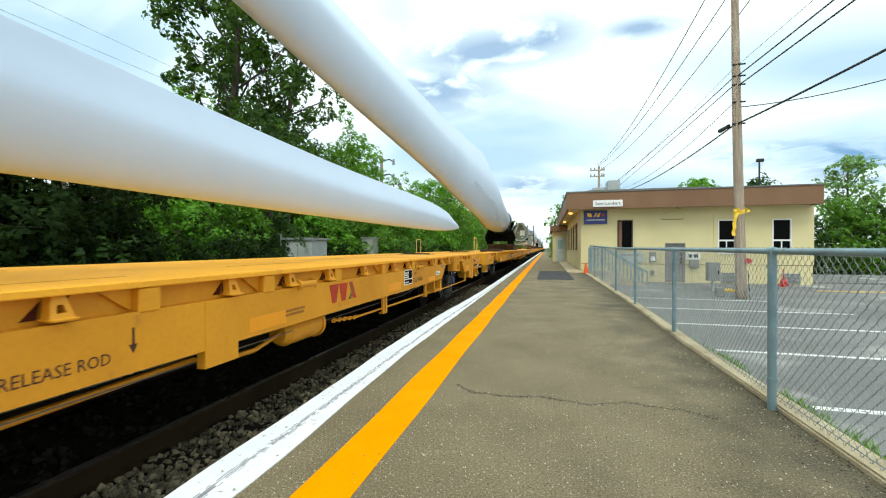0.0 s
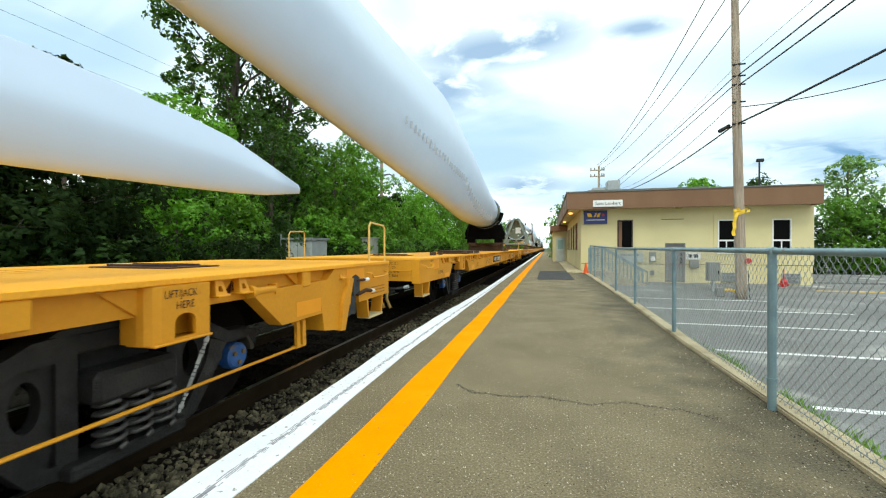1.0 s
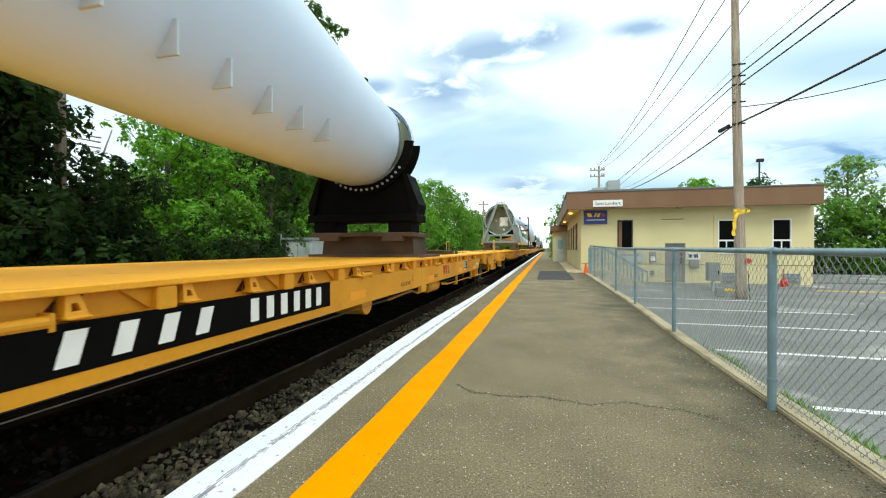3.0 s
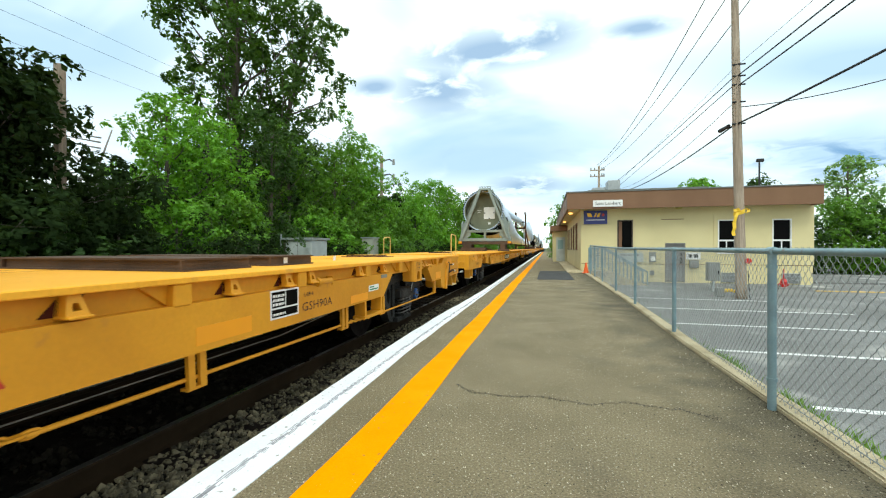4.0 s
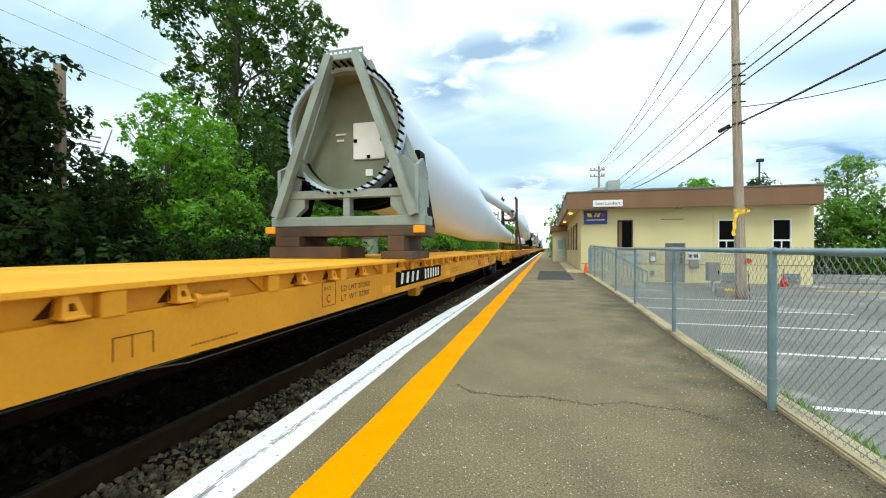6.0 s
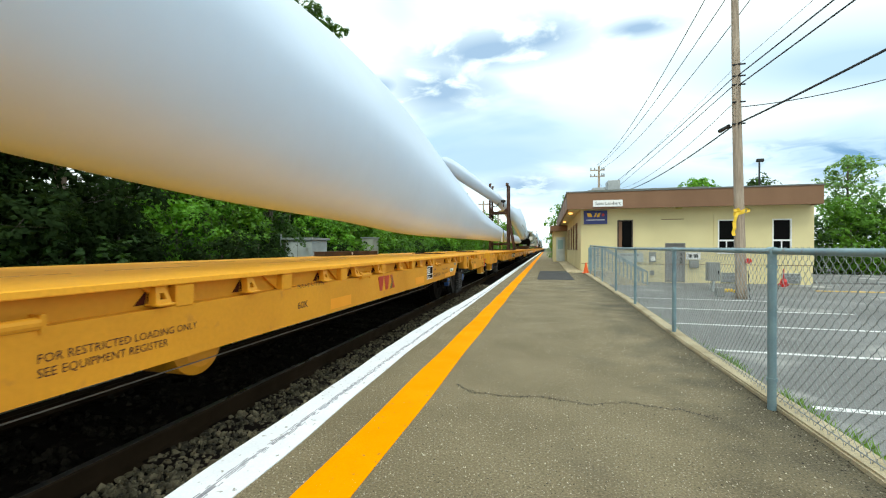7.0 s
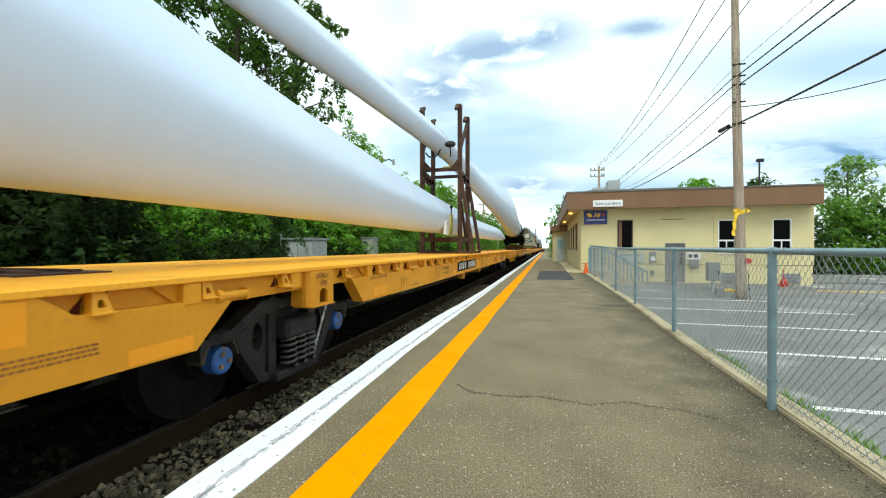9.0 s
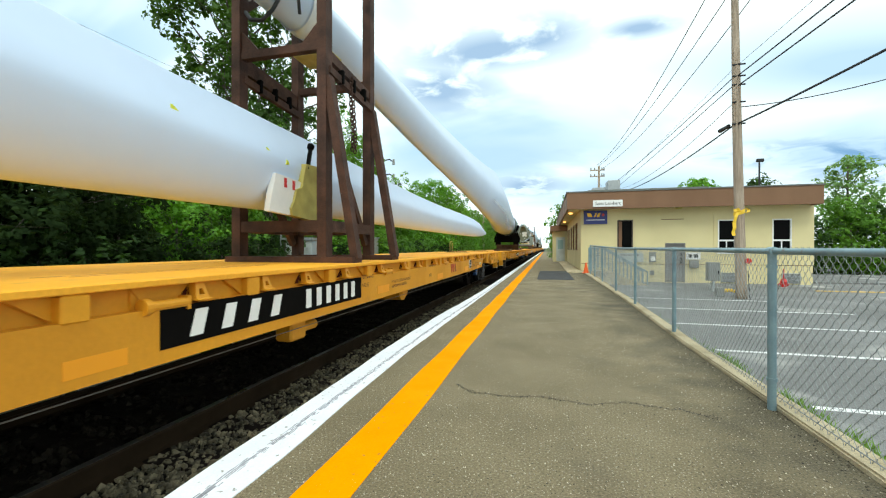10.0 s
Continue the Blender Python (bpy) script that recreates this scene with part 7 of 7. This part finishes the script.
def leaves(blobs, per, size, rng, sprig=13):
    """Pointed leaves in small domed sprigs over lumpy clumps: each sprig catches light on top and shades what is under it."""
    vs, fs = [], []
    up = Vector((0, 0, 1))
    for c, r in blobs:
        for _ in range(int(per * r * r / sprig) + 1):
            d = Vector((rng.gauss(0, 1), rng.gauss(0, 1), rng.gauss(0.25, 1))).normalized()
            at = Vector(c) + Vector((d.x, d.y, d.z * 0.85)) * r * (0.55 + 0.5 * rng.random() ** 0.6)
            axis = (d + up * 0.7 + Vector((rng.gauss(0, 0.3), rng.gauss(0, 0.3), 0))).normalized()
            wide = size * rng.uniform(1.0, 1.7)
            for _ in range(sprig):
                e = (axis * 0.9 + Vector((rng.gauss(0, 0.7), rng.gauss(0, 0.7), rng.gauss(0, 0.7)))).normalized()
                p = at + e * wide * rng.uniform(0.75, 1.1)
                s = size * rng.uniform(0.6, 1.3)
                nrm = (e + up * 0.35 + Vector((rng.gauss(0, 0.32), rng.gauss(0, 0.32), rng.gauss(0, 0.32)))).normalized()
                u = nrm.orthogonal().normalized()
                u.rotate(Matrix.Rotation(rng.random() * 6.28, 3, nrm))
                w = nrm.cross(u)
                k = len(vs)
                vs += [p - u * s * 0.5, p + w * s * 0.34 - nrm * s * 0.1, p + u * s * 0.6, p - w * s * 0.34 - nrm * s * 0.1]
                fs += [(k, k + 1, k + 2), (k, k + 2, k + 3)]
    return vs, fs


def build_tree(at, height, spread, crown_from, leaf, label, seed, density=230, size=0.22, lumps=26, category="tree", name="tree", lean=(0, 0), lump=(0.16, 0.34), girth=1.0, top_round=0.8):
    rng = random.Random(seed)
    t = thing(name, label, category, at=at)
    bm = bmesh.new()
    pts, rr = [], []
    for i in range(8):
        k = i / 7
        pts.append((lean[0] * k + rng.uniform(-0.1, 0.1) * spread * 0.2, lean[1] * k + rng.uniform(-0.1, 0.1) * spread * 0.2, height * 0.92 * k - 0.1))
        rr.append((height * 0.014 * (1 - 0.85 * k) + 0.02) * girth)
    pipe(bm, pts, rr)
    blobs = []
    for i in range(lumps):
        k = crown_from + (1 - crown_from) * ((i + rng.random()) / lumps)
        a = i * 2.4 + rng.uniform(-0.5, 0.5)
        prof = math.sin(math.pi * min(1, max(0.08, (k - crown_from) / (1.04 - crown_from))) ** top_round)
        w = spread * (0.2 + 0.8 * prof) * rng.uniform(0.3, 1.0)
        c = Vector((lean[0] * k + math.cos(a) * w, lean[1] * k + math.sin(a) * w, height * k * 0.96))
        blobs.append((c, spread * rng.uniform(*lump)))
        b0 = max(0.12, k - 0.2)
        base = Vector((lean[0] * b0, lean[1] * b0, height * b0))
        mid = base.lerp(c, 0.55) + Vector((0, 0, -0.02 * height))
        pipe(bm, [base, mid, c], [height * 0.0034 * girth, height * 0.0022 * girth, 0.008], n=5)
        for _ in range(3):
            e = c + Vector((rng.gauss(0, 1), rng.gauss(0, 1), rng.gauss(0, 0.8))) * spread * 0.22
            pipe(bm, [mid.lerp(c, 0.7), e], [height * 0.0012, 0.004], n=4)
            blobs.append((e, spread * rng.uniform(lump[0] * 0.5, lump[0])))
    part("trunk", bm, "bark", t, smooth=True)
    vs, fs = leaves(blobs, density, size, rng)
    mesh_obj("crown", vs, fs, leaf, t)
    return t


TALL = "tall broad-leaved tree with open crown behind the tracks"
build_tree((-15.3, 17.3, G), 18, 3.5, 0.42, "leaf_tall", TALL, 1, lumps=38, density=430, size=0.22, lump=(0.13, 0.25), girth=1.15)
build_tree((-15.2, 18.3, G), 15.5, 3.2, 0.44, "leaf_tall", TALL, 7, lumps=27, density=430, size=0.21, lump=(0.12, 0.23), lean=(2.5, 1.4))
build_tree((-10.4, 4.9, G), 5.75, 2.15, 0.02, "leaf_shadowed", "leafy tree beside the tracks with shade painted into its leaves", 2, lumps=60, density=950, size=0.135, lump=(0.2, 0.36), top_round=0.7)
build_tree((-13.4, 6.0, G), 6.5, 1.6, 0.02, "leaf_shadowed", "leafy tree beside the tracks with shade painted into its leaves", 4, lumps=40, density=800, size=0.17, lump=(0.24, 0.42))
build_tree((-11.0, 3.85, G), 8.6, 2.0, 0.55, "leaf_shadowed", "leafy tree beside the tracks with shade painted into its leaves", 3, lumps=30, density=600, size=0.14)
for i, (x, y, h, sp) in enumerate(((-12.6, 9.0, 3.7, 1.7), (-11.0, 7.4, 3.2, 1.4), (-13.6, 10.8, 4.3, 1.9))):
    build_tree((x, y, G), h, sp, 0.02, "leaf_shadowed", "bush below the hedge with shade painted into its leaves", 12 + i, lumps=34, density=800, size=0.12, lump=(0.26, 0.44), name="bush", category="bush")
BUSH = "leafy green bush in the line-side hedge"
rows = [(-12.0, 10.5, 6.9, 1.8, "leaf_bright"), (-12.2, 12.4, 7.0, 2.1, "leaf_bright"), (-11.2, 14.6, 7.5, 1.9, "leaf_shade"), (-12.0, 17.0, 7.2, 2.4, "leaf"), (-11.2, 19.8, 7.4, 2.2, "leaf"),
        (-11.5, 22.6, 9.1, 2.5, "leaf_bright"), (-11.6, 24.6, 7.2, 1.8, "leaf"), (-12.0, 30.0, 5.0, 2.4, "leaf"), (-11.4, 34.5, 6.6, 2.6, "leaf_bright"), (-11.8, 40, 8.8, 3.3, "leaf_bright"),
        (-11.4, 46, 8.6, 3.4, "leaf"), (-11.6, 53, 7.2, 3.6, "leaf_bright"), (-11.5, 61, 6.0, 3.8, "leaf"),
        (-10.6, 9.6, 3.2, 1.4, "leaf_bright"), (-10.4, 11.6, 3.6, 1.4, "leaf"), (-10.0, 16.2, 3.4, 1.6, "leaf_bright"), (-10.2, 20.6, 3.8, 1.8, "leaf")]
for i, (x, y, h, sp, lf) in enumerate(rows):
    build_tree((x, y, G), h, sp, 0.04, lf, BUSH, 20 + i, lumps=34, category="bush", name="bush", density=620 if y < 24 else 300, size=0.125 if y < 24 else 0.18, lump=(0.2, 0.36))
# low undergrowth in front of the hedge, mostly with leaves darkened for shade
for i in range(16):
    y = 3.2 + i * 2.1
    build_tree((-8.9 - 0.5 * (i % 3), y, G), 2.1 + 0.5 * ((i * 7) % 3) / 2, 1.5, 0.03, "leaf" if i > 6 and i % 3 else ("leaf_shade" if i % 4 == 1 else "leaf_shadowed"), "low leafy shrub beside the tracks", 60 + i, lumps=18, category="shrub", name="shrub", density=560, size=0.11, lump=(0.25, 0.42))
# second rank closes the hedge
src = build_tree((-17, 17.5, G), 7.0, 3.4, 0.03, "leaf_shadowed", "dense bush behind the hedge with shade painted into its leaves", 90, lumps=36, category="bush", name="bush", density=200, size=0.24, lump=(0.22, 0.4))
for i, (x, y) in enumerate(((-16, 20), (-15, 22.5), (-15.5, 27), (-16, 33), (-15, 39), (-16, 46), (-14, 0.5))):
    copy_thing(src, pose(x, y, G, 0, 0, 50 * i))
far = build_tree((-11, 72, G), 7.5, 4.0, 0.05, "leaf", "distant green tree beside the railway line", 91, lumps=30, density=120, size=0.35, lump=(0.2, 0.36))
for i, (x, y) in enumerate(((-12, 86), (-10, 101), (-12, 120), (-10, 140), (-13, 165), (-10, 195), (-12, 230), (6, 150), (5, 190), (9, 240), (-12, 280), (4.5, 120), (6, 330), (-14, 340))):
    copy_thing(far, pose(x, y, G, 0, 0, 70 * i))
# right-hand side
build_tree((2.4, 49, G), 8.2, 2.0, 0.15, "leaf", "slim green tree beyond the station", 92, lumps=22, density=200, size=0.3)
build_tree((1.2, 55, G), 3.0, 1.4, 0.05, "leaf", "round shrub at the platform's far end", 93, lumps=16, density=200, size=0.25, name="shrub", category="shrub")
build_tree((21.9, 37, G), 8.9, 2.1, 0.34, "leaf_grey", "airy grey-green tree beyond the lot", 94, lumps=30, density=210, size=0.24, lump=(0.16, 0.28), top_round=0.9)
for i, (x, y, h, sp, lf) in enumerate(((17.2, 34, 3.9, 2.2, "leaf_shade"), (20.0, 33.5, 4.9, 2.2, "leaf"), (22.6, 34.5, 4.6, 2.4, "leaf_shade"), (26, 33, 4.8, 3.0, "leaf_shade"), (30, 35, 5.5, 3.2, "leaf"), (35, 36, 5.5, 3.4, "leaf_shade"))):
    build_tree((x, y, G), h, sp, 0.03, lf, "dense green bush along the road", 95 + i, lumps=34, category="bush", name="bush", density=220, size=0.2, lump=(0.22, 0.38))
build_tree((19.3, 60, G), 10.7, 3.4, 0.5, "leaf_bright", "round tree behind the station roof", 110, lumps=24, density=140, size=0.4)
build_tree((26.1, 60, G), 10.7, 2.2, 0.5, "leaf_shade", "dark round tree behind the station roof", 111, lumps=24, density=140, size=0.4)


def build_dead_tree():
    t = thing("dead_tree", "bare grey dead tree with broken limbs", "tree", at=(-11.6, 7.95, G))
    rng = random.Random(8)
    bm = pipe(bmesh.new(), [(0, 0, 0), (0.05, 0.02, 2.5), (0.18, 0.12, 4.2), (0.36, 0.3, 5.1)], [0.04, 0.035, 0.026, 0.014], n=8)
    for i in range(20):
        z = rng.uniform(2.3, 5.0)
        p = Vector((0.04 * z, 0.028 * z, z))
        a = rng.random() * 6.28
        q = p + Vector((math.cos(a) * 0.7, math.sin(a) * 0.9, rng.uniform(0.0, 0.7)))
        e = q + Vector((math.cos(a + 0.6) * 0.35, math.sin(a + 0.6) * 0.4, rng.uniform(-0.1, 0.6)))
        pipe(bm, [p, q, e], [0.022, 0.012, 0.004], n=5)
    part("trunk", bm, "dead_wood", t, smooth=True)


build_dead_tree()


def linear(ob):
    for c in ob.animation_data.action.layers[0].strips[0].channelbag(ob.animation_data.action_slot).fcurves:
        for k in c.keyframe_points:
            k.interpolation = "LINEAR"


def run(t):
    """How far the train has come after t seconds."""
    return SPEED * t + GAIN * t * t


def motions():
    for ob, p, turned in moving:
        rows = [(t, pose(p.x, p.y - run(t), 0, 0, 0, 180 if turned else 0)) for t in span(0.0, 10.0, 10)]
        walk(ob, rows)
        linear(ob)
    for ax in axles:
        c = ax.location.copy()
        rows = [(i / 15, pose(c.x, c.y, c.z, math.degrees(run(i / 15) / WHEEL_R), 0, 0)) for i in range(151)]
        walk(ax, rows)
        linear(ax)


motions()
